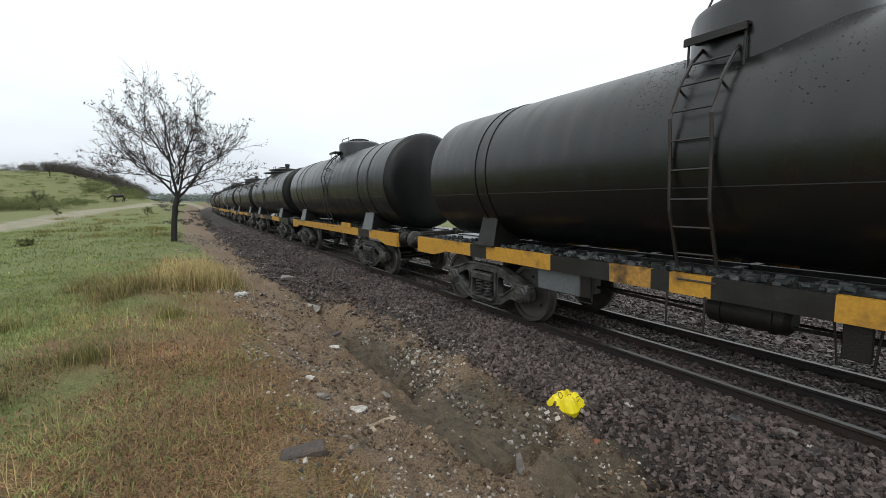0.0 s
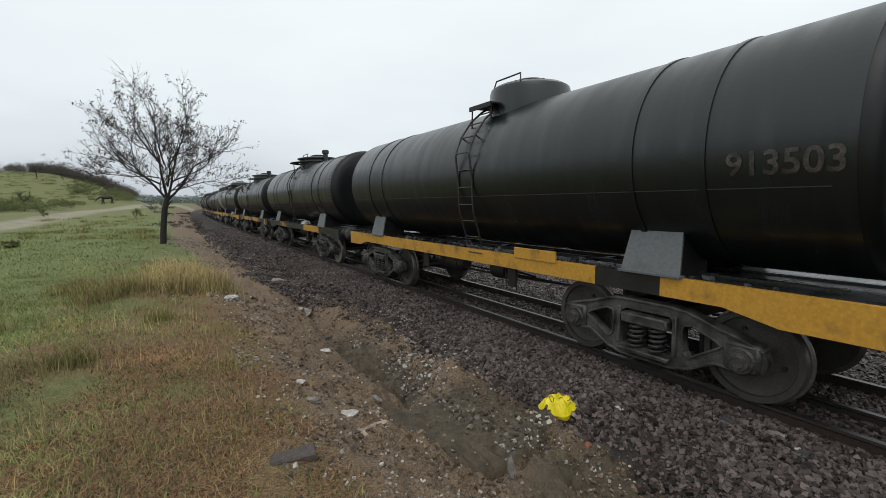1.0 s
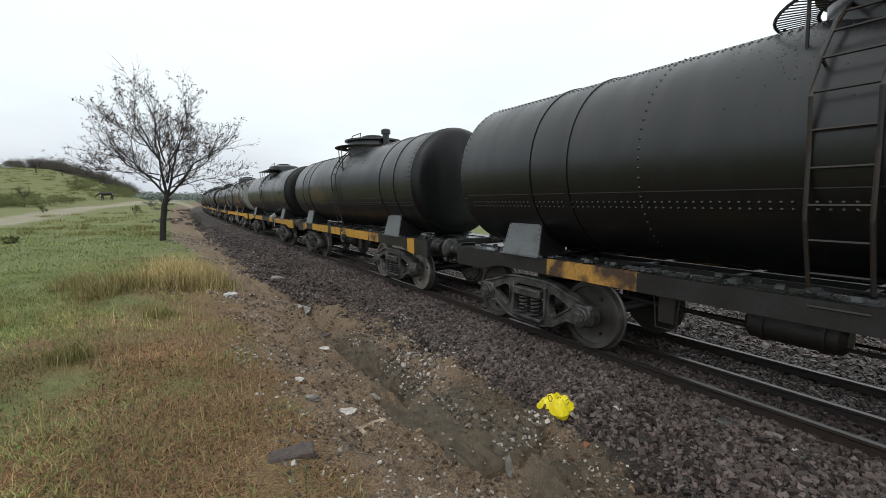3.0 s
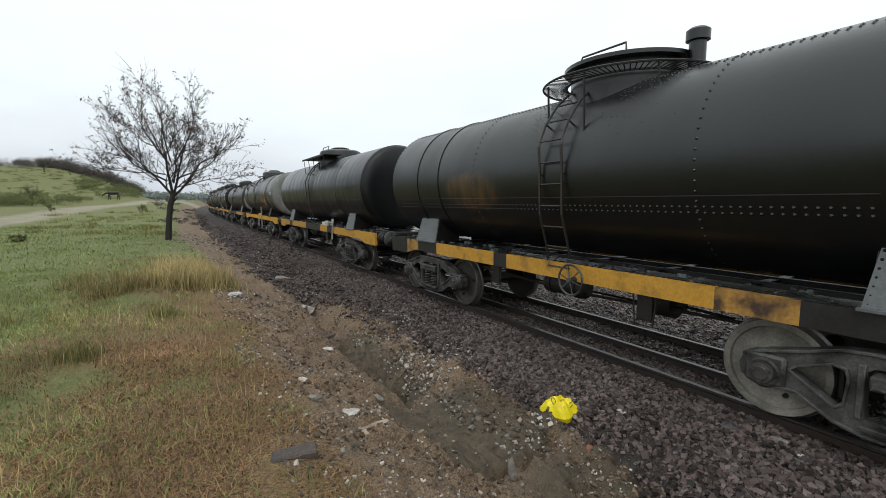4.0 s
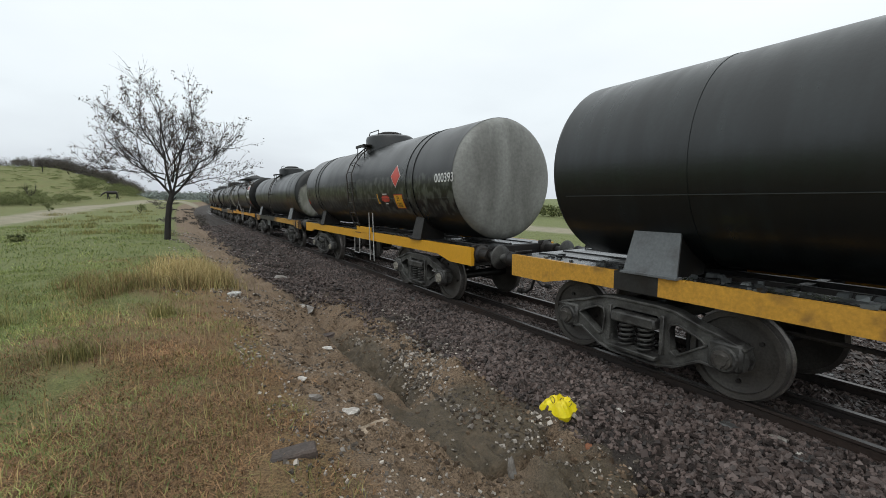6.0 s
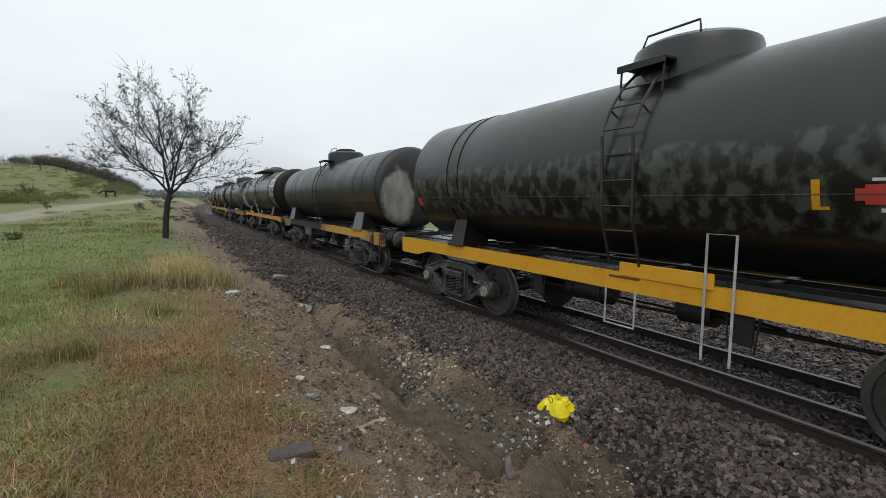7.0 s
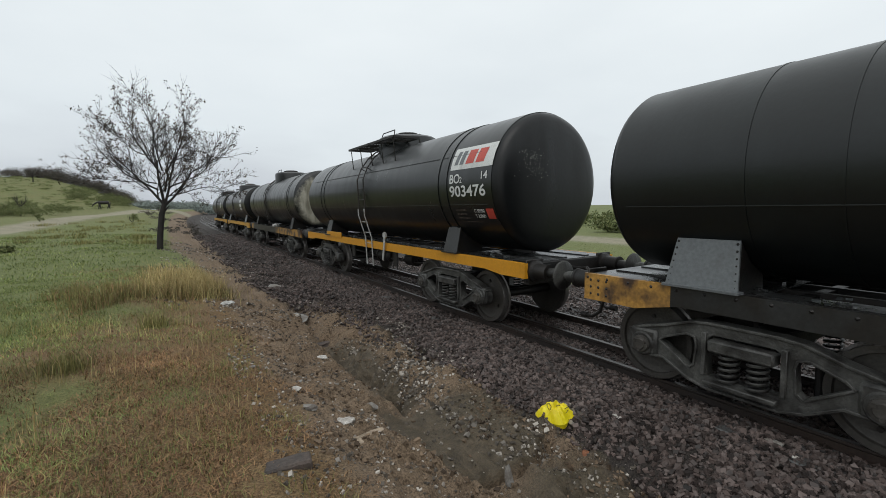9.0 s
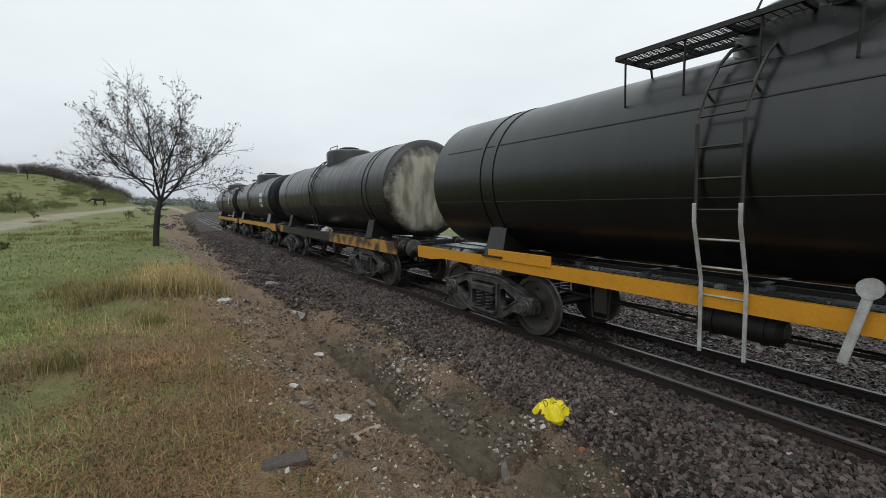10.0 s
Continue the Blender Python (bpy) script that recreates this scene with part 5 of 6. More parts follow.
        tagged(put("deck_rubble", soup("rubble", vs, fs, "rubble"), w, None, "dark caked rubble along the deck"), kind="stuff")
    if spec.get("rag"):
        bm = bmesh.new()
        bmesh.ops.create_icosphere(bm, subdivisions=3, radius=1.0)
        for v in bm.verts:
            k = 1 + 0.5 * noise.noise(v.co * 2.1) + 0.2 * noise.noise(v.co * 6)
            v.co = Vector((v.co.x * 0.16 * k - 0.86, v.co.y * 0.34 * k + spec["rag"], max(v.co.z, -0.4) * 0.11 * k + DECK + 0.04))
        part("rag", bm, "rag", w, "crumpled white rag on the deck", True)
    # paintwork
    for text, size, u, v, mm, *wide in spec.get("letters", []):
        lettering(text, size, u, v, mm, tank, "number", "painted lettering", 0.011 if mm == "ink" else 0.006, wide[0] if wide else 1.0)
    for cu, cv, k in spec.get("diamonds", []):
        for kk, off, mm in ((k, 0.005, "paint_white"), (k * 0.93, 0.008, "paint_red")):
            bm = bmesh.new()
            rows = []
            for i in range(13):
                f = -1 + i / 6
                rows.append([bm.verts.new(on_tank(cu + g2 * kk * max(1 - abs(f), 0.001), cv + f * kk, off)) for g2 in (-1, 1)])
            for a, b in zip(rows, rows[1:]):
                bm.faces.new((a[0], a[1], b[1], b[0]))
            part("hazard_diamond", bm, mm, tank)
    if spec.get("crust"):
        # tarry lumps and runs below the dome
        pl = []
        for _ in range(spec["crust"]):
            a = radians(rr.triangular(8, 86, 60))
            y = dy + rr.choice((-1, 1, 1)) * abs(rr.gauss(0.75, 0.28)) + rr.gauss(0, 0.05)
            nn = Vector((-math.cos(a), 0, math.sin(a)))
            pl.append((Vector((0, y, TZ)) + nn * (TR - 0.002), nn, rr.uniform(0.003, 0.011)))
        vs, fs = [], []
        for c, nn, sz in pl:
            v, f = rivet_cloud([(c, nn)], sz)
            fs += (f + len(vs)).tolist()
            vs += v.tolist()
        tagged(put("tar_crust", soup("crust", vs, fs, tm), tank, None, "caked tarry lumps and runs below the dome"), kind="stuff")
    if spec.get("chips"):
        vs, fs = [], []
        for _ in range(spec["chips"]):
            x, z = rr.gauss(-0.45, 0.16), rr.choice((0.18, 0.42)) + rr.gauss(0, 0.06)
            yy = np.interp(math.hypot(x, z) * 1.16 / TR, [c for c, _ in prof], [c for _, c in prof])
            v, f = rivet_cloud([(Vector((x, TO - (T + yy - 0.06) + 0.004, TZ + z)), (0, -1, 0))], rr.uniform(0.004, 0.014))
            fs += (f + len(vs)).tolist()
            vs += v.tolist()
        tagged(put("paint_chips", soup("chips", vs, fs, "head_white"), tank, None, "white chips of flaked paint"), kind="stuff")
    for name, mm, quads in spec.get("patches", []):
        for u0, u1, v0, v1, off, sl in quads:
            bm = bmesh.new()
            patch(bm, u0, u1, v0, v1, off, 0, sl)
            part(name, bm, mm, tank)
    sets = []
    bo = spec.get("bogie", 1.95)
    for e in (-1, 1):
        sets += bogie(w, e * (h - bo), spec.get("pale_wheels") and e < 0, spec.get("tan"))
    return w, sets


GAP = 1.17
# metres from the train's zero mark to the middle of each gap between wagons
SEAMS = [-4.2, 9.68, 22.875, 35.43, 47.85, 61.65, 74.90, 87.92, 101.55, 115.1, 128.5, 143.0]
Y, F, O, R, D = "sill_yellow", "sill_fresh", "sill_orange", "sill_rusty", "sill_dark"
SPECS = [
    dict(label="soot-black tank wagon with twin straps and patchy yellow sills", tank="tank_brown", straps=[-3.9, -3.6, 3.48, 3.78], dome=(0.85, 0.36), dome_y=-0.3, ladder_y=-0.1, platform="small", inset=(0.5, 0.9), bogie=2.5, crust=900,
         sill_paint=[(0, Y), (.40, D), (.48, Y), (.516, D), (.534, R), (.58, D), (.663, Y), (.79, D), (.83, Y)], debris=420, saddle_m="iron", saddles=(-3.7, 3.7), saddle_w=0.25, gear=-0.4, box=2.0,
         steps=[(0.0, 0.21, 0.62, 1.0)]),
    dict(label="black tank wagon with strapped tank, grey cradles and yellow sills", tank="tank_black", straps=[-4.6, -3.8, 3.12, 3.92], radius=1.25, dome=(0.72, 0.32), dome_y=-0.8, ladder_y=-0.52, platform="small", inset=(0.15, 0.72), bogie=2.12,
         sill_paint=[(0, Y), (.16, D), (.235, Y)], debris=60, saddles=(-3.95, 3.95), saddle_w=0.37, rag=0.0, gear=0.9, block=(-2.5, -1.6),
         letters=[("913503", 0.30, 4.82, 2.28, "paint_faded")]),
    dict(label="black riveted tank wagon with grey cradles and dark sills", tank="tank_purple", straps=[-4.25, -3.4, 2.8, 3.5], dome=(0.80, 0.26), dome_y=-0.3, ladder_y=-0.05, vent=True, rivets=True, radius=1.25, inset=(-0.1, 0.35), crust=300,
         sill_paint=[(0, D), (.203, Y), (.395, D), (.66, R), (.79, D)], debris=60, saddles=(-3.7, 3.9), saddle_w=0.42, rag=-0.9, gear=0.4, pale_wheels=True, bogie=1.95),
    dict(label="black riveted tank wagon with rust stains and yellow sills", tank="tank_rusty", straps=[-4.33, -3.5, 3.07, 3.94], dome=(0.80, 0.30), dome_y=-0.35, ladder_y=-0.1, vent=True, rivets=True, inset=(0.3, 0.35), hand_wheel=-0.4, crust=900,
         sill_paint=[(0, D), (.054, Y), (.085, D), (.235, R), (.30, Y), (.597, D), (.628, Y), (.803, D), (.876, R), (.925, D)], debris=60, saddles=(-3.8, 3.86), saddle_w=0.42, gear=0.2, bogie=1.85, pale_wheels=True),
    dict(label="smooth black tank wagon with a flat sheet walkway by the dome", tank="tank_black", straps=[], seams=[-3.4, 3.4], dome=(0.80, 0.34), dome_y=-0.4, ladder_y=-0.08, platform="solid", inset=(0.48, 1.0), bogie=2.25, crust=900,
         sill_paint=[(0, Y), (.30, D), (.358, Y), (.43, D), (.603, Y), (.797, D), (.844, Y)], debris=160, saddles=(-4.25, 3.87), saddle_w=0.34, rag=-1.15, lever=-2.54, gear=1.5,
         letters=[("912127", 0.27, 4.39, 2.36, "paint_dim")]),
    dict(label="black tank wagon with peeling paint, grey end and bright yellow sills", tank="tank_peeling", head="head_grey", head_label="grey-painted dished tank end", straps=[-4.0, -3.67, 3.42, 3.78],
         dome=(0.72, 0.28), dome_y=-0.22, ladder_y=-0.1, platform="small", inset=(0.3, 0.85), block=(-1.16, -0.04), sill_paint=[(0, F)], saddle_m="iron", saddles=(-3.85, 3.65), saddle_w=0.22, gear=0.8, tan=True, bogie=2.24,
         steps=[(-1.22, 0.14, 1.75, 0.42), (-0.07, 0.21, 0.55, 1.0)], step_m="ladder_white", diamonds=[(3.15, 2.66, 0.27)],
         letters=[("000393", 0.24, 5.0, 2.45, "paint_white"), ("33", 0.15, 3.10, 2.08, "ink"), ("1202", 0.15, 3.02, 1.93, "ink")],
         patches=[("hazard_plate", "paint_red", [(2.97, 3.43, 1.88, 2.23, 0.005, 0), (-5.0, -4.85, 1.95, 2.13, 0.006, 0)]), ("hazard_field", "sill_fresh", [(2.99, 3.41, 1.90, 2.21, 0.008, 0)]),
                  ("company_mark", "paint_white", [(2.32, 2.58, 2.235, 2.26, 0.006, 0), (2.37, 2.53, 1.985, 2.02, 0.006, 0)]), ("company_band", "paint_red", [(2.22, 2.68, 2.08, 2.18, 0.006, 0), (2.28, 2.62, 2.05, 2.21, 0.0065, 0)]),
                  ("yellow_mark", "sill_fresh", [(1.94, 2.0, 2.0, 2.26, 0.006, 0), (1.94, 2.06, 2.0, 2.03, 0.007, 0)]), ("worn_panel", "paint_faded", [(-4.8, -4.55, 2.26, 2.50, 0.006, 0)])]),
    dict(label="sooty tank wagon with a white-patched end and rusty yellow sills", tank="tank_scorched", radius=1.13, head="head_whitened", head_label="dished end with worn white paint", straps=[], seams=[-4.63, -3.9, 3.3, 4.03],
         dome=(0.66, 0.32), dome_y=-0.2, ladder_y=-0.17, platform="small", inset=(0.26, 0.38), sill_paint=[(0, R), (.10, Y), (.42, R), (.48, D), (.90, R)], debris=40, saddles=(-4.0, 4.43), saddle_w=0.37, gear=0.8, sill_rivets=True, bogie=1.9, box=2.0,
         steps=[(-5.5, 0.26, 0.45, 1.15), (-5.05, 0.22, 1.22, 1.38)], letters=[("914727", 0.28, 4.0, 2.20, "paint_dim")]),
    dict(label="clean black tank wagon with logo panel, white numbers and orange sills", tank="tank_clean", straps=[-4.24, -3.93, 3.44, 3.77], dome=(0.80, 0.27), dome_y=-0.4, ladder_y=-0.05, platform="mesh", inset=(0.52, 0.9), bogie=2.3,
         upper=True, sill_paint=[(0, O)], sill=(0.24, 0.19, 0.8), debris=40, saddle_m="sill_dark", saddles=(-4.1, 3.6), saddle_w=0.24, white_ladder=True, lever=-1.0, gear=0.0, chips=130,
         block=(2.28, 3.73), letters=[("903476", 0.27, 4.36, 2.29, "paint_white", 1.36), ("BO", 0.23, 4.36, 2.53, "paint_white", 1.1), ("2", 0.15, 4.70, 2.53, "paint_white"), ("14", 0.18, 5.30, 2.57, "paint_white", 1.2),
                                      ("C 50200", 0.085, 5.02, 1.99, "paint_white"), ("T 23800", 0.085, 5.02, 1.89, "paint_white")],
         patches=[("logo_panel", "paint_white", [(4.37, 5.62, 2.77, 3.20, 0.006, 0)]), ("logo_shape", "paint_grey", [(4.47, 4.58, 2.86, 3.12, 0.009, 0.05), (4.63, 4.75, 2.86, 3.12, 0.009, 0.05)]),
                  ("logo_shape", "paint_red", [(4.82, 5.06, 2.86, 3.12, 0.009, 0.05), (5.12, 5.36, 2.86, 3.12, 0.009, 0.05)]),
                  ("hazard_plate", "paint_red", [(5.37, 5.57, 1.87, 2.06, 0.006, 0)]), ("data_bars", "paint_faded", [(4.46, 4.80, 2.02, 2.05, 0.006, 0), (4.46, 4.76, 1.94, 1.97, 0.006, 0), (4.46, 4.82, 1.86, 1.89, 0.006, 0), (4.48, 5.2, 1.79, 1.81, 0.006, 0)])]),
    dict(label="dull black tank wagon with a cream end and dark sills", tank="tank_brown", head="head_creamed", head_label="cream-painted dished tank end", straps=[-4.9, -4.6, 0.0, 0.3, 4.0], dome=(0.80, 0.28), inset=(0.1, 0.8),
         sill_paint=[(0, R), (.40, D), (.95, R)], debris=30, saddle_m="iron", saddles=(-4.6, 4.2), saddle_w=0.22, rag=-0.4, gear=0.6, sill=(0.30, 0.30, 0.8)),
    dict(label="grey-black tank wagon with white panels and yellow sills", tank="tank_purple", straps=[-4.6, 0.6, 4.5], dome=(0.80, 0.28), platform="small", sill_paint=[(0, Y)], saddles=(-4.5, 4.5), gear=0.4,
         patches=[("white_panel", "paint_white", [(3.3, 4.1, 2.62, 2.82, 0.006, 0), (3.3, 4.1, 2.32, 2.52, 0.006, 0), (3.4, 4.0, 2.08, 2.24, 0.006, 0)])]),
    dict(label="grey-black tank wagon with a white panel at the train's end", tank="tank_black", straps=[-4.6, 0.6, 4.5], dome=(0.80, 0.28), platform="small", sill_paint=[(0, Y)], saddles=(-4.5, 4.5), gear=0.4,
         patches=[("white_panel", "paint_white", [(3.6, 4.2, 2.3, 2.8, 0.006, 0)])]),
]
TRAIN = []


def build_train():
    for i, sp in enumerate(SPECS):
        a, b = SEAMS[i], SEAMS[i + 1]
        sp["length"] = b - a - GAP
        sp["seed"] = 100 + i
        w, sets = wagon(sp)
        TRAIN.append((w, sets, (a + b) / 2))


build_train()

# ---------------------------------------------------------------- trees and animals


def polar(b, r):
    """A place by its bearing from the line and its distance."""
    return r * math.sin(radians(b)), r * math.cos(radians(b))


def grow(bm, start, direction, length, r, depth, g, tips, bend=0.25, up=0.12, split=(2, 3), shrink=0.72):
    """A limb with its twigs; tips collects their ends."""
    pts, d, p = [Vector(start)], Vector(direction).normalized(), Vector(start)
    n = 5
    for i in range(n):
        d = (d + Vector((g.gauss(0, bend), g.gauss(0, bend), g.gauss(0, bend) + up)) * 0.35).normalized()
        p = p + d * (length / n)
        pts.append(p)
    r1 = r * (0.55 if depth else 0.25)
    tube(bm, pts, r, 6 if r > 0.03 else (4 if r > 0.008 else 3), r1)
    if depth == 0:
        tips.append((pts[-1], d))
        tips.append((pts[-3], d))
        return
    for i in range(1, n + 1):
        k = g.randint(*split) if i == n else (1 if g.random() < 0.85 else 0)
        for _ in range(k):
            a = Vector((g.gauss(0, 1), g.gauss(0, 1), g.gauss(0, 1)))
            side = (a - d * a.dot(d)).normalized()
            spread_ = 0.55 if i == n else 0.9
            rr = (r + (r1 - r) * i / n) * (0.75 if i == n else 0.55)
            grow(bm, pts[i], d + side * g.uniform(0.5, 1.1) * spread_, length * shrink * g.uniform(0.7, 1.1) * (1.0 if i == n else 0.85), max(rr, 0.0065), depth - 1, g, tips, bend, up, split, shrink)


def leaf_cards(points, g, size, material, count, spread_):
    vs, fs = [], []
    for p, d in points:
        for _ in range(count):
            c = np.array(p) + g.normal(size=3) * spread_
            a, b = g.normal(size=3), g.normal(size=3)
            a /= np.linalg.norm(a)
            b -= a * b.dot(a)
            b /= np.linalg.norm(b)
            s = size * g.uniform(0.6, 1.3)
            k = len(vs)
            n = np.cross(a, b) * s * 0.25
            vs += [c - a * s, c + b * s * 0.45 + n, c + a * s, c - b * s * 0.45 + n]
            fs.append([k, k + 1, k + 2, k + 3])
    return soup("leaves", vs, fs, material)


def bare_tree():
    bx, by = -0.35, 23.0
    tree = thing("bare_tree", "nearly leafless spreading tree on the grassy bank", "tree", pose(bx, by, land_at(bx, by)))
    g = random.Random(12)
    bm = bmesh.new()
    tips = []
    fork = Vector((0.30, 0, 2.0))
    tube(bm, [(0, 0, -0.15), (0.02, 0, 0.3), (0.08, 0, 0.9), (0.16, 0, 1.5), tuple(fork)], 0.135, 12, 0.105)
    tube(bm, [(0.18, 0, 1.55), (0.34, -0.05, 1.72), (0.44, -0.08, 1.86)], 0.05, 6, 0.02)
    trunk = part("trunk", bm, "bark", tree, smooth=True)
    limbs = [((-0.50, 0.1, 0.95), 1.9, 0.075), ((-0.16, -0.2, 1.0), 1.9, 0.08), ((0.20, 0.15, 1.0), 1.9, 0.075), ((0.70, 0.05, 0.75), 1.9, 0.07),
             ((-0.95, -0.1, 0.52), 2.0, 0.05), ((0.95, -0.25, 0.42), 1.9, 0.045), ((-0.3, 0.8, 0.75), 1.8, 0.05), ((0.25, -0.85, 0.7), 1.8, 0.05),
             ((-1.0, 0.3, 0.12), 1.9, 0.035), ((1.0, 0.3, 0.16), 1.9, 0.035), ((0.0, 0.1, 1.0), 1.9, 0.045), ((-0.45, 0.2, 0.8), 1.9, 0.045),
             ((-0.9, -0.6, 0.3), 1.7, 0.035), ((0.8, 0.7, 0.35), 1.7, 0.035), ((0.55, -0.3, 0.9), 1.9, 0.045)]
    for i, (d, ln, r) in enumerate(limbs):
        bm = bmesh.new()
        st = fork + Vector((0, 0, -0.1 + (0.0 if i < 4 else g.uniform(0.35, 1.25) + (0.8 if i > 9 else 0.0)))) + (Vector(d).normalized() * (0.0 if i < 4 else 0.25))
        grow(bm, st, d, ln * (1.0 if Vector(d).normalized().z > 0.7 else 0.84), r * 0.8, 3, g, tips, 0.30, 0.10, (2, 3), 0.70)
        part("limb", bm, "bark", tree)
    gg = np.random.default_rng(4)
    pick = [t for t in tips if t[0].length < 7.3 and gg.random() < 0.24 and (t[0] - Vector((0.3, 0, 4.0))).length > 1.35]
    tagged(put("leaves", leaf_cards(pick, gg, 0.052, "dead_leaf", 4, 0.05), tree, None, "few withered brown leaves"), kind="stuff")


bare_tree()


def horse():
    x, y = polar(-5.43, 96)
    hs = thing("horse", "dark brown horse grazing beside the earth road", "horse", pose(x, y, land_at(x, y) + 0.12, 0, 0, 8))
    bm = bmesh.new()
    secs = [(-0.78, 1.14, 0.10, 0.12), (-0.66, 1.16, 0.18, 0.22), (-0.32, 1.14, 0.25, 0.28), (0.10, 1.12, 0.26, 0.28), (0.46, 1.16, 0.25, 0.27), (0.68, 1.18, 0.17, 0.20), (0.78, 1.16, 0.07, 0.10)]
    rings = []
    for sx, sz, ry, rz in secs:
        rings.append([bm.verts.new((sx, ry * math.cos(k * 0.5236), sz + rz * math.sin(k * 0.5236))) for k in range(12)])
    for A, B in zip(rings, rings[1:]):
        for j in range(12):
            bm.faces.new((A[j], A[(j + 1) % 12], B[(j + 1) % 12], B[j]))
    bm.faces.new(rings[0])
    bm.faces.new(rings[-1])
    part("body", bm, "hide", hs, smooth=True)
    bm = bmesh.new()
    tube(bm, [(-0.65, 0, 1.20), (-0.95, 0, 1.15), (-1.20, 0, 0.98), (-1.32, 0, 0.86)], 0.17, 10, 0.09)
    neck = part("neck", bm, "hide", hs, smooth=True)
    bm = bmesh.new()
    tube(bm, [(-1.28, 0, 0.95), (-1.42, 0, 0.78), (-1.55, 0, 0.56), (-1.60, 0, 0.48)], 0.10, 10, 0.055)
    for s in (-1, 1):
        tube(bm, [(-1.27, s * 0.06, 1.02), (-1.24, s * 0.09, 1.16)], 0.035, 5, 0.008)
    part("head", bm, "hide", neck, smooth=True)
    for lx, ly in ((-0.62, -0.15), (-0.50, 0.15), (0.62, -0.15), (0.74, 0.15)):
        bm = bmesh.new()
        b = 0.06 if lx > 0 else 0.0
        tube(bm, [(lx, ly, 1.0), (lx + b, ly, 0.62), (lx - b * 0.3 + ly * 0.5, ly, 0.32), (lx + ly * 0.7, ly, 0.07), (lx - 0.02 + ly * 0.7, ly, 0.0)], 0.12, 8, 0.04)
        part("leg", bm, "hide", hs, smooth=True)
    bm = bmesh.new()
    tube(bm, [(0.82, 0, 1.28), (0.95, 0, 1.15), (0.98, 0, 0.75), (0.95, 0, 0.45)], 0.05, 7, 0.03)
    part("tail", bm, "hide", hs, smooth=True)


horse()


def clump(cx, cy, rad, hgt, n, material, g, size, base=None):
    """Twiggy foliage within an uneven crown."""
    z0 = land_at(cx, cy) if base is None else base
    k = g.integers(5, 9)
    cs = np.stack([g.normal(0, rad * 0.45, k), g.normal(0, rad * 0.45, k), g.uniform(0.25, 0.75, k) * hgt], -1)
    rs = g.uniform(0.3, 0.6, k)
    i = g.integers(0, k, n)
    d = g.normal(size=(n, 3))
    d /= np.linalg.norm(d, axis=1)[:, None]
    p = cs[i] + d * (g.random(n) ** 0.5 * rs[i])[:, None] * np.array([rad, rad, hgt * 0.6])
    p[:, 2] = np.abs(p[:, 2])
    p += np.array([cx, cy, z0])
    a = g.normal(size=(n, 3))
    a /= np.linalg.norm(a, axis=1)[:, None]
    b = g.normal(size=(n, 3))
    b -= a * (a * b).sum(1)[:, None]
    b /= np.linalg.norm(b, axis=1)[:, None]
    s = (size * g.uniform(0.5, 1.3, n))[:, None]
    v = np.stack([p - a * s, p + b * s * 0.5, p + a * s, p - b * s * 0.5], 1)
    return v


def foliage(name, vlist, material, label, cat):
    v = np.concatenate(vlist).reshape(-1, 3)
    f = np.arange(len(v)).reshape(-1, 4)
    ob = new(name, soup(name, v, f, material))
    return tagged(ob, label, cat, kind="stuff")


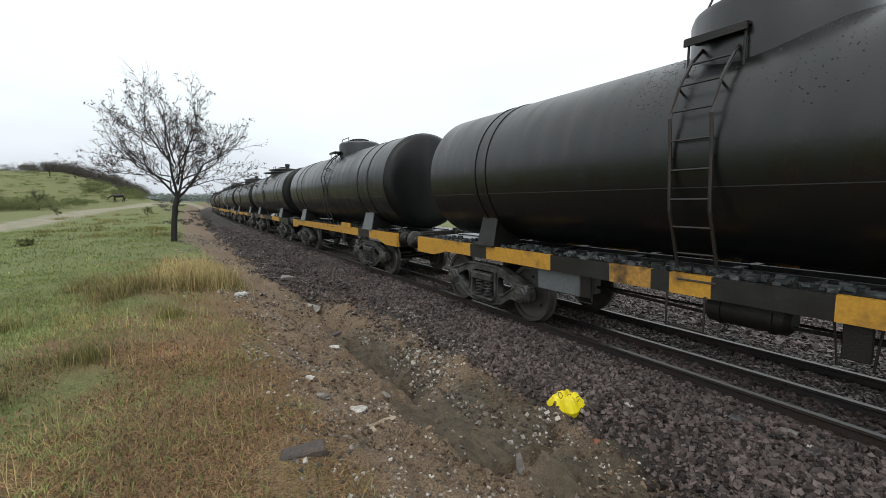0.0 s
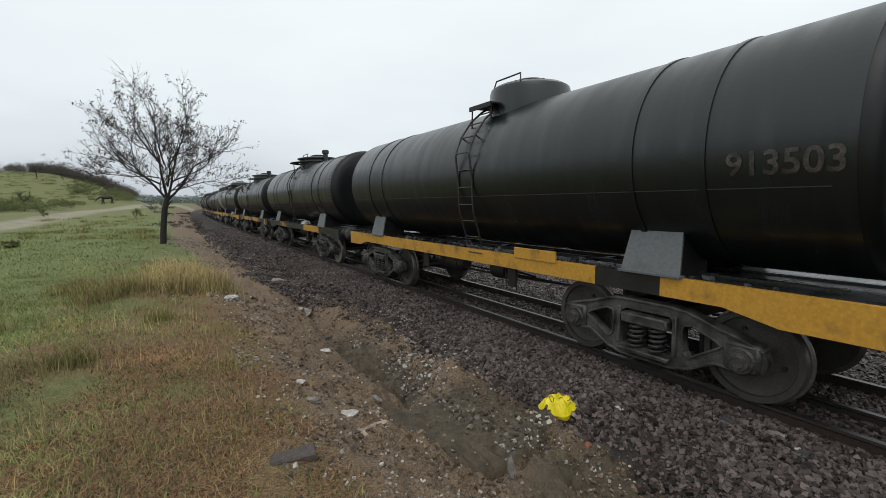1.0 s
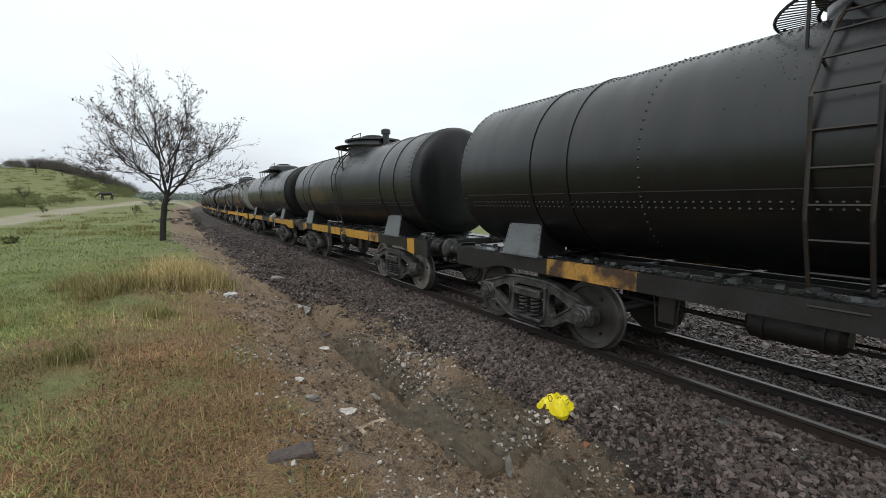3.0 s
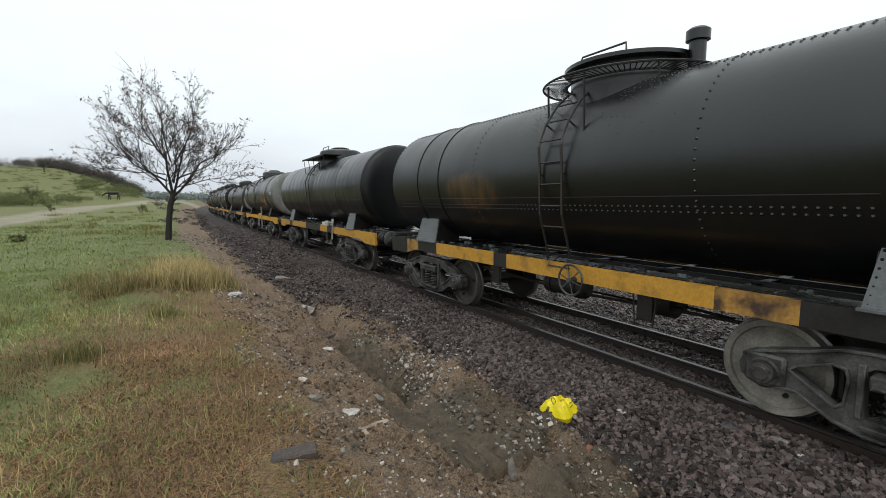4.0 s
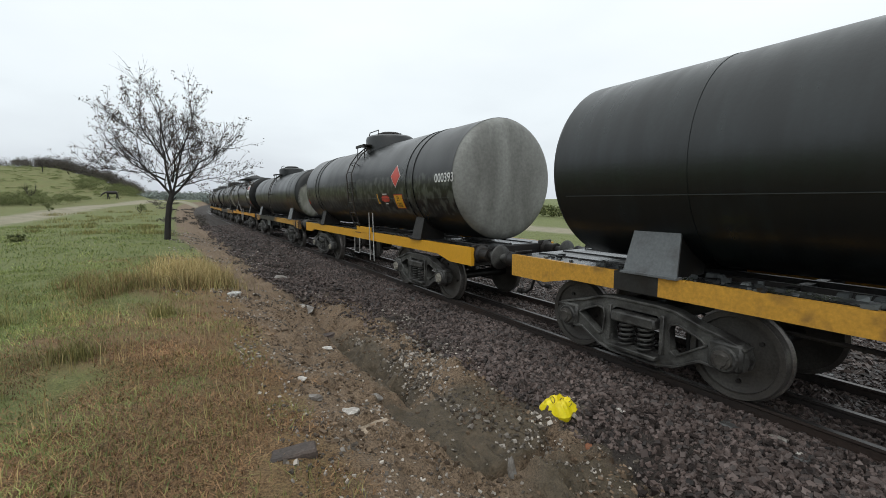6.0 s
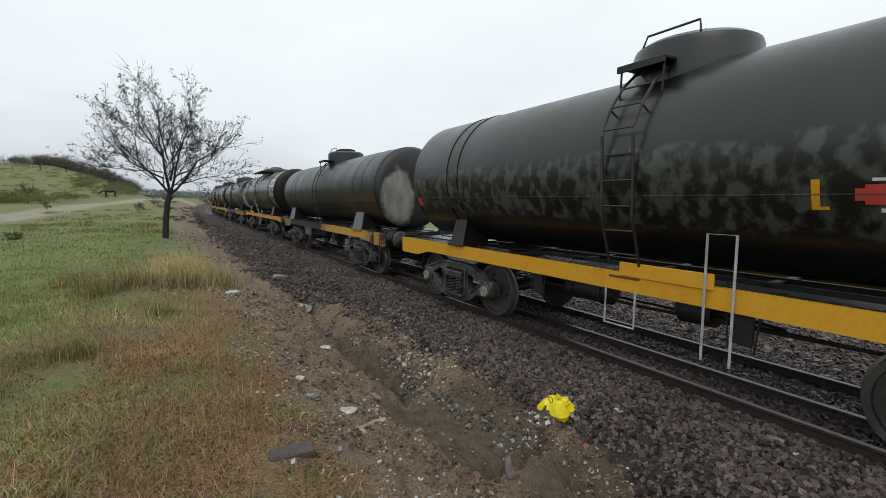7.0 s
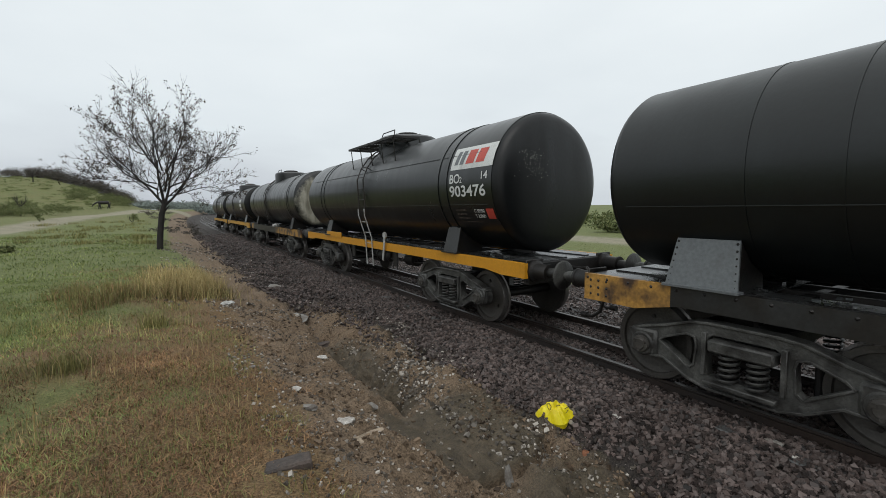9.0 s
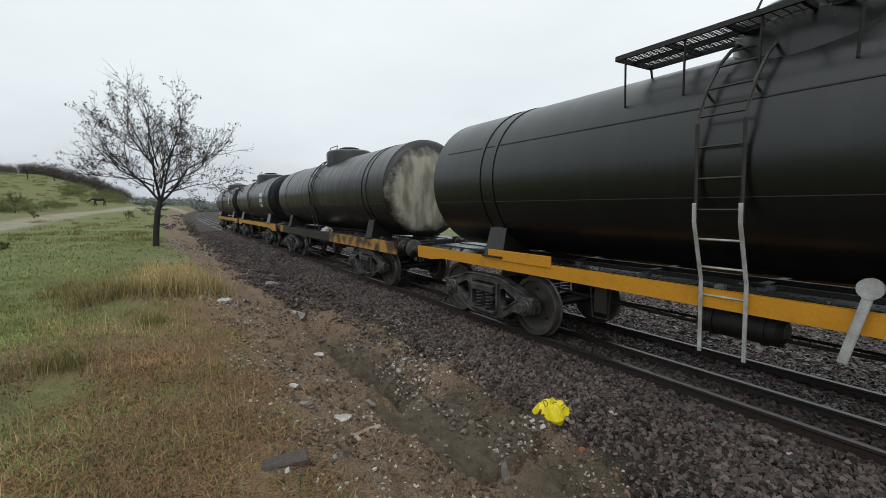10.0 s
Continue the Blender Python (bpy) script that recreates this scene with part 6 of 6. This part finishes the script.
def hill_growth():
    g = np.random.default_rng(9)
    rows = []
    for _ in range(210):
        b = g.uniform(-19, -3.2)
        r = g.uniform(138, 178)
        x, y = polar(b, r)
        dense = np.interp(b, [-19, -13.5, -11, -9, -4], [0.15, 0.25, 0.8, 1.0, 1.0])
        if g.random() > dense:
            continue
        hh = g.uniform(2.0, 3.8) * np.interp(b, [-19, -12, -8, -3.5], [0.6, 0.8, 1.1, 0.9])
        rows.append(clump(x, y, g.uniform(1.6, 3.4), hh, 900, "scrub", g, 0.10))
    foliage("hill_scrub", rows, "scrub", "grey leafless scrub along the crest of the hill", "scrub")
    rows = []
    for _ in range(170):
        b, r = g.uniform(-22, -3.6), g.uniform(74, 92)
        if b > -8.2:
            r += 34
        x, y = polar(b, r)
        if g.random() > np.interp(b, [-22, -11, -10, -8.5, -3.6], [0.9, 0.9, 0.35, 0.8, 0.9]):
            continue
        rows.append(clump(x, y, g.uniform(1.0, 2.2), g.uniform(0.8, 2.2), 600, "bush", g, 0.075))
    foliage("bushes", rows, "bush", "low green-brown bushes at the foot of the hill", "bushes")
    rows = []
    for _ in range(420):
        b, r = g.uniform(-24, -5), g.uniform(92, 146)
        x, y = polar(b, r)
        rows.append(clump(x, y, g.uniform(0.4, 1.3), g.uniform(0.2, 0.5), 130, "tussock", g, 0.06))
    foliage("hill_tussocks", rows, "tussock", "low tussocks and weeds on the green hillside", "weeds")
    # far tree line; its haze is in the leaf colour, not the air
    rows = []
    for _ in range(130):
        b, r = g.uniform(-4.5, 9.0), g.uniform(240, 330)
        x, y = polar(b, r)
        rows.append(clump(x, y, g.uniform(4, 8), g.uniform(2.5, 5.5), 200, "hazed_leaf", g, 0.5))
    foliage("far_trees", rows, "hazed_leaf", "line of distant trees with haze painted into the leaf colour", "trees")
    rows = []
    for _ in range(26):
        b, r = g.uniform(-2.0, 3.2), g.uniform(34, 110)
        x, y = polar(b, r)
        if x > curve_x(y) + 2.6:
            continue
        rows.append(clump(x, y, g.uniform(0.4, 1.0), g.uniform(0.3, 0.9), 160, "scrub", g, 0.07))
    foliage("verge_weeds", rows, "scrub", "dry weeds and rubble growth on the verge", "weeds")
    # single shrubs that stand out
    for b, r, rad, hh, m, lab in ((-3.1, 52, 0.55, 1.1, "bush", "small leafy green shrub in the meadow"), (-10.4, 58, 0.45, 0.9, "bush", "small rounded green bush in the meadow"),
                                  (-12.9, 24, 0.35, 0.35, "bush", "dark green weed clump in the grass")):
        x, y = polar(b, r)
        sh = thing("shrub", lab, "shrub", pose(x, y, land_at(x, y)))
        v = clump(0, 0, rad, hh, 420, m, g, 0.06, 0.0).reshape(-1, 3)
        put("foliage", soup("shrub", v, np.arange(len(v)).reshape(-1, 4), m), sh)
        bm = bmesh.new()
        for k in range(5):
            tube(bm, [(0, 0, -0.05), (g.normal() * rad * 0.2, g.normal() * rad * 0.2, hh * 0.3), (g.normal() * rad * 0.4, g.normal() * rad * 0.4, hh * 0.7)], 0.02, 5, 0.006)
        part("stem", bm, "bark", sh)
    # thin bare saplings by the road and behind the train
    for b, r, hh, seed in ((-11.7, 78, 3.2, 3), (-10.6, 128, 4.0, 5), (14.2, 62, 6.0, 8), (16.0, 66, 5.5, 11)):
        x, y = polar(b, r)
        tr = thing("bare_sapling", "thin leafless tree with fine upright twigs", "tree", pose(x, y, land_at(x, y) - 0.05))
        bm = bmesh.new()
        gg = random.Random(seed)
        tips = []
        tube(bm, [(0, 0, 0), (0.05, 0, hh * 0.2), (0.0, 0, hh * 0.36)], 0.10, 7, 0.07)
        part("trunk", bm, "bark", tr)
        for k in range(6):
            bm = bmesh.new()
            grow(bm, (0, 0, hh * (0.24 + 0.02 * k)), (gg.gauss(0, 0.5), gg.gauss(0, 0.5), 0.8), hh * 0.32, 0.045, 2, gg, tips, 0.25, 0.2)
            part("limb", bm, "bark", tr)


hill_growth()

# ---------------------------------------------------------------- beyond the railway


def willow(b, r, hh, rad, seed, leaves, label):
    x, y = polar(b, r)
    tr = thing("willow_tree", label, "tree", pose(x, y, land_at(x, y) - 0.05))
    g, gg = random.Random(seed), np.random.default_rng(seed)
    bm = bmesh.new()
    tips = []
    tube(bm, [(0, 0, -0.1), (0.1, 0.05, hh * 0.12), (0.0, 0.1, hh * 0.24)], 0.30, 9, 0.22)
    part("trunk", bm, "bark_pale", tr, smooth=True)
    for k in range(7):
        a = k * 0.9 + g.uniform(-0.3, 0.3)
        bm = bmesh.new()
        grow(bm, (0, 0.1, hh * 0.2 + g.uniform(0, 0.06) * hh), (math.cos(a) * 0.75, math.sin(a) * 0.75, 0.9), hh * 0.36, 0.11, 2, g, tips, 0.3, 0.15, (2, 3), 0.75)
        part("limb", bm, "bark_pale", tr)
    vs, fs = [], []
    for p, d in tips:
        p = np.array(p)
        for _ in range(leaves):
            q = p + gg.normal(size=3) * np.array([0.55, 0.55, 0.35])
            ln = gg.uniform(0.5, 2.4)
            sway = np.array([gg.normal() * 0.15 + 0.22, gg.normal() * 0.15 - 0.1, -1.0])
            for t in np.arange(0, ln, 0.12):
                c = q + sway * t + gg.normal(size=3) * 0.07
                a = np.array([gg.normal() * 0.6, gg.normal() * 0.6, -1.0])
                a /= np.linalg.norm(a)
                bb = np.cross(a, gg.normal(size=3))
                bb /= np.linalg.norm(bb)
                s = gg.uniform(0.07, 0.13)
                k = len(vs)
                vs += [c - a * s, c + bb * s * 0.32, c + a * s, c - bb * s * 0.32]
                fs.append([k, k + 1, k + 2, k + 3])
    tagged(put("leaves", soup("leaves", vs, fs, "willow_leaf"), tr, None, "hanging yellow-green willow leaves"), kind="stuff")


willow(63.0, 61, 8.8, 4.0, 31, 2, "half-bare willow with hanging yellow-green leaves")
willow(66.8, 64, 9.6, 4.5, 32, 3, "broad willow with hanging green leaves")
willow(70.3, 60, 9.8, 4.5, 33, 5, "dense willow with hanging green leaves")
willow(59.0, 70, 8.0, 4.0, 34, 2, "far half-bare willow with yellow-green leaves")


def frame_at(b, r, yaw):
    x, y = polar(b, r)
    return pose(x, y, land_at(x, y), 0, 0, yaw)


def lorry():
    # nose towards -x of its own frame
    t = thing("pickup_truck", "old red pickup truck with brown wooden cargo body", "truck", frame_at(68.7, 55, -66))
    bm = bmesh.new()
    pr = [(-2.75, 0.55), (-2.80, 0.85), (-2.70, 1.02), (-1.35, 1.10), (-0.85, 1.72), (-0.70, 1.78), (0.25, 1.78), (0.35, 1.70), (0.38, 0.55)]
    vs = []
    for s in (-0.92, 0.92):
        vs.append([bm.verts.new((px, s * (0.86 if pz > 1.2 else 1.0), pz)) for px, pz in pr])
    k = len(pr)
    for j in range(k):
        bm.faces.new((vs[0][j], vs[0][(j + 1) % k], vs[1][(j + 1) % k], vs[1][j]))
    bm.faces.new(vs[0])
    bm.faces.new(vs[1][::-1])
    bmesh.ops.bevel(bm, geom=bm.edges[:], offset=0.04, segments=1, affect="EDGES")
    cab = part("cab", bm, "truck_red", t)
    for s in (-1, 1):
        bm = bmesh.new()
        box(bm, (-0.25, s * 0.835, 1.43), (0.85, 0.03, 0.42), 0.01)
        part("side_window", bm, "glass_dark", cab)
    bm = bmesh.new()
    box(bm, (-1.08, 0, 1.42), (0.03, 1.4, 0.60), 0.01, Matrix.Rotation(0.68, 4, "Y"))
    part("windscreen", bm, "glass_dark", cab)
    bm = bmesh.new()
    box(bm, (-2.86, 0, 0.55), (0.12, 1.86, 0.18), 0.03)
    part("bumper", bm, "saddle_grey", t)
    for s in (-0.65, 0.65):
        bm = bmesh.new()
        lathe(bm, [(0, -2.83), (0.10, -2.83), (0.11, -2.78)], "X", 12, 0, (0, s, 0.82))
        part("headlight", bm, "pale_paint", t)
    bm = bmesh.new()
    box(bm, (1.75, 0, 0.82), (2.7, 2.0, 0.10), 0.01)
    box(bm, (1.2, 0, 0.66), (3.2, 0.8, 0.16), 0.01)
    part("chassis", bm, "iron", t)
    for s in (-1, 1):
        for z in (1.02, 1.28, 1.54):
            bm = bmesh.new()
            box(bm, (1.75, s * 1.0, z), (2.65, 0.04, 0.235), 0.006)
            part("side_board", bm, "truck_wood", t)
    for x in (0.46, 3.05):
        bm = bmesh.new()
        box(bm, (x, 0, 1.28), (0.05, 1.98, 0.80), 0.006)
        part("end_board", bm, "truck_wood", t)
    for x, s in ((-1.95, -0.88), (-1.95, 0.88), (2.1, -0.9), (2.1, 0.9)):
        bm = bmesh.new()
        lathe(bm, [(0.20, -0.11), (0.36, -0.11), (0.40, -0.08), (0.40, 0.08), (0.36, 0.11), (0.20, 0.11)], "Y", 22)
        wh = part("tyre", bm, "tyre", t, m=pose(x, s, 0.40))
        bm = bmesh.new()
        lathe(bm, [(0, -0.09), (0.10, -0.09), (0.20, -0.105), (0.20, 0.105), (0.10, 0.09), (0, 0.09)], "Y", 18)
        part("rim", bm, "saddle_grey", wh)


lorry()


def gate_and_wall():
    gt = thing("iron_gate", "white-painted iron bar gate between posts", "gate", frame_at(72.7, 56.5, -71))
    for x in (-0.95, 0.95):
        bm = bmesh.new()
        box(bm, (x, 0, 1.05), (0.12, 0.12, 2.2), 0.01)
        part("post", bm, "pale_paint", gt)
    for z in (0.15, 1.0, 1.95):
        bm = bmesh.new()
        box(bm, (0, 0, z), (1.8, 0.04, 0.06))
        part("cross_bar", bm, "pale_paint", gt)
    for k in range(8):
        bm = bmesh.new()
        box(bm, (-0.74 + k * 0.21, 0, 1.05), (0.05, 0.03, 1.85))
        part("bar", bm, "pale_paint", gt)
    pil = thing("gate_pillar", "pale concrete gate pillar", "pillar", frame_at(71.55, 56.5, -71))
    bm = bmesh.new()
    box(bm, (0, 0, 1.1), (0.45, 0.4, 2.3), 0.03)
    part("shaft", bm, "pale_paint", pil)
    pl = thing("slender_pole", "thin pale leaning pole by the gate", "pole", frame_at(72.0, 58, -71))
    bm = bmesh.new()
    tube(bm, [(0, 0, -0.1), (0.12, 0, 2.2), (0.30, 0, 4.6)], 0.06, 7, 0.04)
    part("shaft", bm, "pale_paint", pl)
    for b, lab in ((75.2, "dark green mesh gate leaf in a pale frame"),):
        wl_ = thing("gate_leaf", lab, "gate", frame_at(b, 56.5, -74))
        bm = bmesh.new()
        box(bm, (0, 0.03, 1.05), (2.9, 0.03, 1.85))
        part("panel", bm, "wall_green", wl_)
        for x in (-1.45, 1.45):
            bm = bmesh.new()
            box(bm, (x, 0, 1.05), (0.07, 0.06, 2.05))
            part("frame_post", bm, "pale_paint", wl_)
        for z in (0.08, 2.02):
            bm = bmesh.new()
            box(bm, (0, 0, z), (2.9, 0.06, 0.07))
            part("frame_bar", bm, "pale_paint", wl_)
    hw = thing("boundary_wall", "dark green boundary wall of the yard", "wall", frame_at(84.0, 58, -82))
    bm = bmesh.new()
    box(bm, (0, 0, 1.0), (14.0, 0.2, 2.1), 0.02)
    part("panel", bm, "wall_green", hw)
    bm = bmesh.new()
    box(bm, (0, 0, 2.1), (14.0, 0.26, 0.10), 0.02)
    part("coping", bm, "pale_paint", hw)
    for b in (62.3, 66.1):
        ps = thing("fence_post", "white concrete fence post", "post", frame_at(b, 58, -64), "fence posts")
        bm = bmesh.new()
        box(bm, (0, 0, 1.15), (0.20, 0.16, 2.4), 0.02)
        part("shaft", bm, "pale_paint", ps)
    sd = thing("shed", "low dark open shed with a tin roof", "shed", frame_at(63.6, 68, -63))
    bm = bmesh.new()
    box(bm, (0, 2.0, 0.9), (6.0, 0.15, 1.8), 0.02)
    box(bm, (-2.95, 1.0, 0.9), (0.15, 2.0, 1.8), 0.02)
    part("wall", bm, "shed_wall", sd)
    bm = bmesh.new()
    box(bm, (0, 0.8, 2.0), (6.6, 3.2, 0.06), 0, Matrix.Rotation(-0.10, 4, "X"))
    part("roof", bm, "shed_roof", sd)
    for x in (-2.8, 0, 2.8):
        bm = bmesh.new()
        box(bm, (x, -0.5, 0.95), (0.12, 0.12, 2.0))
        part("post", bm, "bark_pale", sd)
    g = np.random.default_rng(17)
    rows = []
    for _ in range(60):
        b, r = g.uniform(52, 70), g.uniform(66, 80)
        x, y = polar(b, r)
        rows.append(clump(x, y, g.uniform(1.5, 3), g.uniform(1.0, 2.6), 260, "bush", g, 0.2))
    foliage("yard_hedge", rows, "bush", "rough hedge and undergrowth behind the yard", "hedge")
    # trees behind the wall wear the same haze-paled leaf colour
    rows = []
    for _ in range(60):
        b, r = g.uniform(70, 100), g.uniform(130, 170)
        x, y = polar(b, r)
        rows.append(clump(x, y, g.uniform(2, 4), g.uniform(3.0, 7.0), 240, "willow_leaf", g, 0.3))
    foliage("distant_trees", rows, "hazed_leaf", "distant trees beyond the yard wall, leaf colour paled for haze", "trees")
    rows = []
    for _ in range(130):
        b, r = g.uniform(16, 60), g.uniform(90, 150)
        x, y = polar(b, r)
        rows.append(clump(x, y, g.uniform(2, 4), g.uniform(1.5, 3.4), 220, "bush", g, 0.28))
    foliage("field_hedge", rows, "bush", "hedgerow across the field beyond the railway", "hedge")


gate_and_wall()

# ---------------------------------------------------------------- small things on the bank


def rock(name, x, y, s, material, label, cat, seed, squash=0.5, sink=0.3):
    bm = bmesh.new()
    bmesh.ops.create_icosphere(bm, subdivisions=2, radius=0.5)
    g = random.Random(seed)
    o = Vector((g.random() * 9, g.random() * 9, g.random() * 9))
    for v in bm.verts:
        k = 1 + 0.65 * noise.noise(v.co * 2.2 + o) + 0.25 * noise.noise(v.co * 6 + o)
        v.co = Vector((v.co.x * s[0], v.co.y * s[1], v.co.z * s[2])) * k
    ob = part(name, bm, material, None, label)
    ob.matrix_basis = pose(x, y, land_at(x, y) + s[2] * (0.5 - sink) * 0.8, g.uniform(-10, 10), g.uniform(-10, 10), g.uniform(0, 180))
    tagged(ob, label, cat)


def litter():
    rows = [(1.27, 3.86, (0.26, 0.13, 0.07), "pale_rock", "white broken plaster lump on the bank"), (1.02, 4.02, (0.15, 0.12, 0.08), "grey_rock", "pale grey stone on the bank"),
            (1.0, 4.5, (0.10, 0.08, 0.05), "pale_rock", "small white stone on the bank"), (1.3, 4.25, (0.12, 0.08, 0.05), "grey_rock", "small grey stone on the bank"),
            (1.12, 4.85, (0.13, 0.07, 0.04), "grey_rock", "flat grey stone on the bank"), (1.30, 3.55, (0.42, 0.16, 0.035), "pebble_slab", "flat pale stone slab in the soil"),
            (2.40, 10.2, (0.55, 0.35, 0.10), "grey_rock", "low pale concrete lump by the ballast"), (2.60, 13.8, (0.50, 0.40, 0.12), "grey_rock", "low pale concrete lump by the ballast"),
            (2.2, 8.3, (0.30, 0.20, 0.10), "old_brick", "brown clod of earth on the bank"), (2.05, 7.4, (0.35, 0.15, 0.10), "old_brick", "brown clod of earth on the bank"),
            (1.85, 4.6, (0.16, 0.14, 0.07), "grey_rock", "grey stone half sunk in mud"), (4.02, 2.95, (0.11, 0.07, 0.05), "pale_rock", "white stone lying on the ballast"),
            (4.66, 1.72, (0.16, 0.09, 0.06), "grey_rock", "pale stone lying by the rail"), (4.55, 1.52, (0.10, 0.08, 0.05), "pale_rock", "white stone lying by the rail"),
            (4.75, 1.95, (0.13, 0.08, 0.05), "grey_rock", "pale stone lying by the rail"), (1.75, 6.2, (0.22, 0.16, 0.06), "pale_rock", "pale stone on the muddy bank"),
            (1.7, 5.3, (0.11, 0.08, 0.05), "pale_rock", "small white stone on the bank"), (0.7, 5.2, (0.10, 0.06, 0.03), "grey_rock", "small grey stone in dry grass")]
    for i, (x, y, s, m, lab) in enumerate(rows):
        rock("stone", x, y, s, m, lab, "stone", 40 + i)
    rock("shard", 2.42, 2.86, (0.09, 0.05, 0.24), "grey_rock", "upright grey stone shard in the mud", "stone", 71, sink=0.1)
    rock("brick_piece", 3.42, 2.85, (0.13, 0.10, 0.06), "red_brick", "broken red brick piece in the mud", "brick", 72)
    # sooty brick at the edge of the turf
    bm = bmesh.new()
    box(bm, (0, 0, 0), (0.29, 0.13, 0.085), 0.012)
    bmesh.ops.subdivide_edges(bm, edges=bm.edges[:], cuts=3, use_grid_fill=True)
    for v in bm.verts:
        v.co += Vector((noise.noise(v.co * 18), noise.noise(v.co * 18 + Vector((5, 0, 0))), noise.noise(v.co * 18 + Vector((0, 7, 0))))) * 0.012
    ob = part("brick", bm, "old_brick", None)
    ob.matrix_basis = pose(0.585, 2.93, land_at(0.585, 2.93) - 0.02, 3, -3, -10)
    tagged(ob, "dark weathered brick lying at the edge of the turf", "brick")
    # crumpled paper in the dry grass
    for x, y, s in ((0.86, 9.0, 0.08),):
        bm = bmesh.new()
        bmesh.ops.create_icosphere(bm, subdivisions=3, radius=1.0)
        for v in bm.verts:
            k = 1 + 0.6 * noise.noise(v.co * 2.5) + 0.3 * noise.noise(v.co * 7)
            v.co = Vector((v.co.x * s * 1.5 * k, v.co.y * s * k, v.co.z * s * 0.45 * k))
        ob = part("crumpled_paper", bm, "rag", None)
        ob.matrix_basis = pose(x, y, land_at(x, y) + 0.05, 0, 0, 30)
        tagged(ob, "crumpled white paper in the dry grass", "litter")
    # yellow plastic bag: a crumpled, half-collapsed sack with a gathered mouth
    bx, by = 3.60, 3.42
    bag = thing("plastic_bag", "crumpled bright yellow plastic bag lying on the ballast", "bag", pose(bx, by, land_at(bx, by) + 0.0, 6, -4, -44))
    bm = bmesh.new()
    rings = []

    def bag_point(rho, a, under):
        edge = 0.148 + 0.05 * max(0, math.cos(a - 2.85)) ** 6 + 0.045 * max(0, math.cos(a + 0.05)) ** 8 + 0.03 * max(0, math.cos(a + 1.35)) ** 6 - 0.03 * max(0, math.cos(a + 0.55)) ** 12
        x, y = edge * rho * math.cos(a) * 1.22, edge * rho * math.sin(a) * 1.0
        dome = max(0.0, 1 - rho ** 2.4)
        q = Vector((x * 9, y * 9, 0))
        crease = abs(noise.noise(q)) * 0.55 + abs(noise.noise(q * 2.3 + Vector((4, 0, 0)))) * 0.30
        h = 0.03 + dome * 0.19 * (1 - crease) + 0.02 * abs(noise.noise(q * 1.7)) * rho
        return (x, y, -0.03 if under else h)

    for i in range(1, 19):
        rings.append([bm.verts.new(bag_point(i / 18, k * math.tau / 64, False)) for k in range(64)])
    top = bm.verts.new(bag_point(0, 0, False))
    low = [bm.verts.new(bag_point(0.9, k * math.tau / 64, True)) for k in range(64)]
    rings.append(low)
    for A, B in zip(rings, rings[1:]):
        for k in range(64):
            bm.faces.new((A[k], B[k], B[(k + 1) % 64], A[(k + 1) % 64]))
    for k in range(64):
        bm.faces.new((top, rings[0][k], rings[0][(k + 1) % 64]))
    bm.faces.new(low[::-1])
    part("sack", bm, "bag_yellow", bag)
    # dark print on the film, unreadable: a ring and short bars that follow the folds
    def on_bag(x, y):
        a = math.atan2(y, x)
        e = bag_point(1, a, False)
        p = bag_point(min(1, math.hypot(x, y) / math.hypot(e[0], e[1])), a, False)
        return (p[0], p[1], p[2] + 0.004)
    for line in ([on_bag(-0.075 + 0.022 * math.cos(k * 0.7), -0.01 + 0.03 * math.sin(k * 0.7)) for k in range(10)],
                 [on_bag(-0.02 + 0.012 * k, 0.03 + 0.012 * k) for k in range(4)], [on_bag(0.03 + 0.01 * k, 0.05 + 0.02 * k) for k in range(3)],
                 [on_bag(0.0 + 0.015 * k, -0.06 + 0.02 * k) for k in range(4)], [on_bag(0.09 + 0.012 * k, -0.05 + 0.01 * k) for k in range(4)],
                 [on_bag(0.09 + 0.012 * k, -0.08 + 0.012 * k) for k in range(4)]):
        bm = bmesh.new()
        tube(bm, line, 0.0045, 4)
        part("print_mark", bm, "ink", bag)


litter()

# ---------------------------------------------------------------- what moves


def on_line(s):
    """The place and heading on the track, s metres ahead of the viewer."""
    x = XC + float(curve_x(s))
    yaw = -math.degrees(math.atan(max(0.0, min(s, 400) - 40) * 2 / 3400.0))
    return pose(x, s, 0, 0, 0, yaw)


# seconds, and metres that the train has gone
ADVANCE = [(k * 0.5, SPEED * k * 0.5 + {1: 0.14, 16: 0.08, 17: -0.08, 18: 0.12}.get(k, 0.0)) for k in range(21)]


def motions():
    for w, sets, mid in TRAIN:
        walk(w, [(t, on_line(mid - gone)) for t, gone in ADVANCE])
        for n, (ws, y) in enumerate(sets):
            turn = math.degrees(SPEED / WR)
            walk(ws, [(t / 15.0, pose(0, y, WR, (turn * t / 15.0 + 37 * n) % 360.0, 0, 0)) for t in range(151)])


motions()
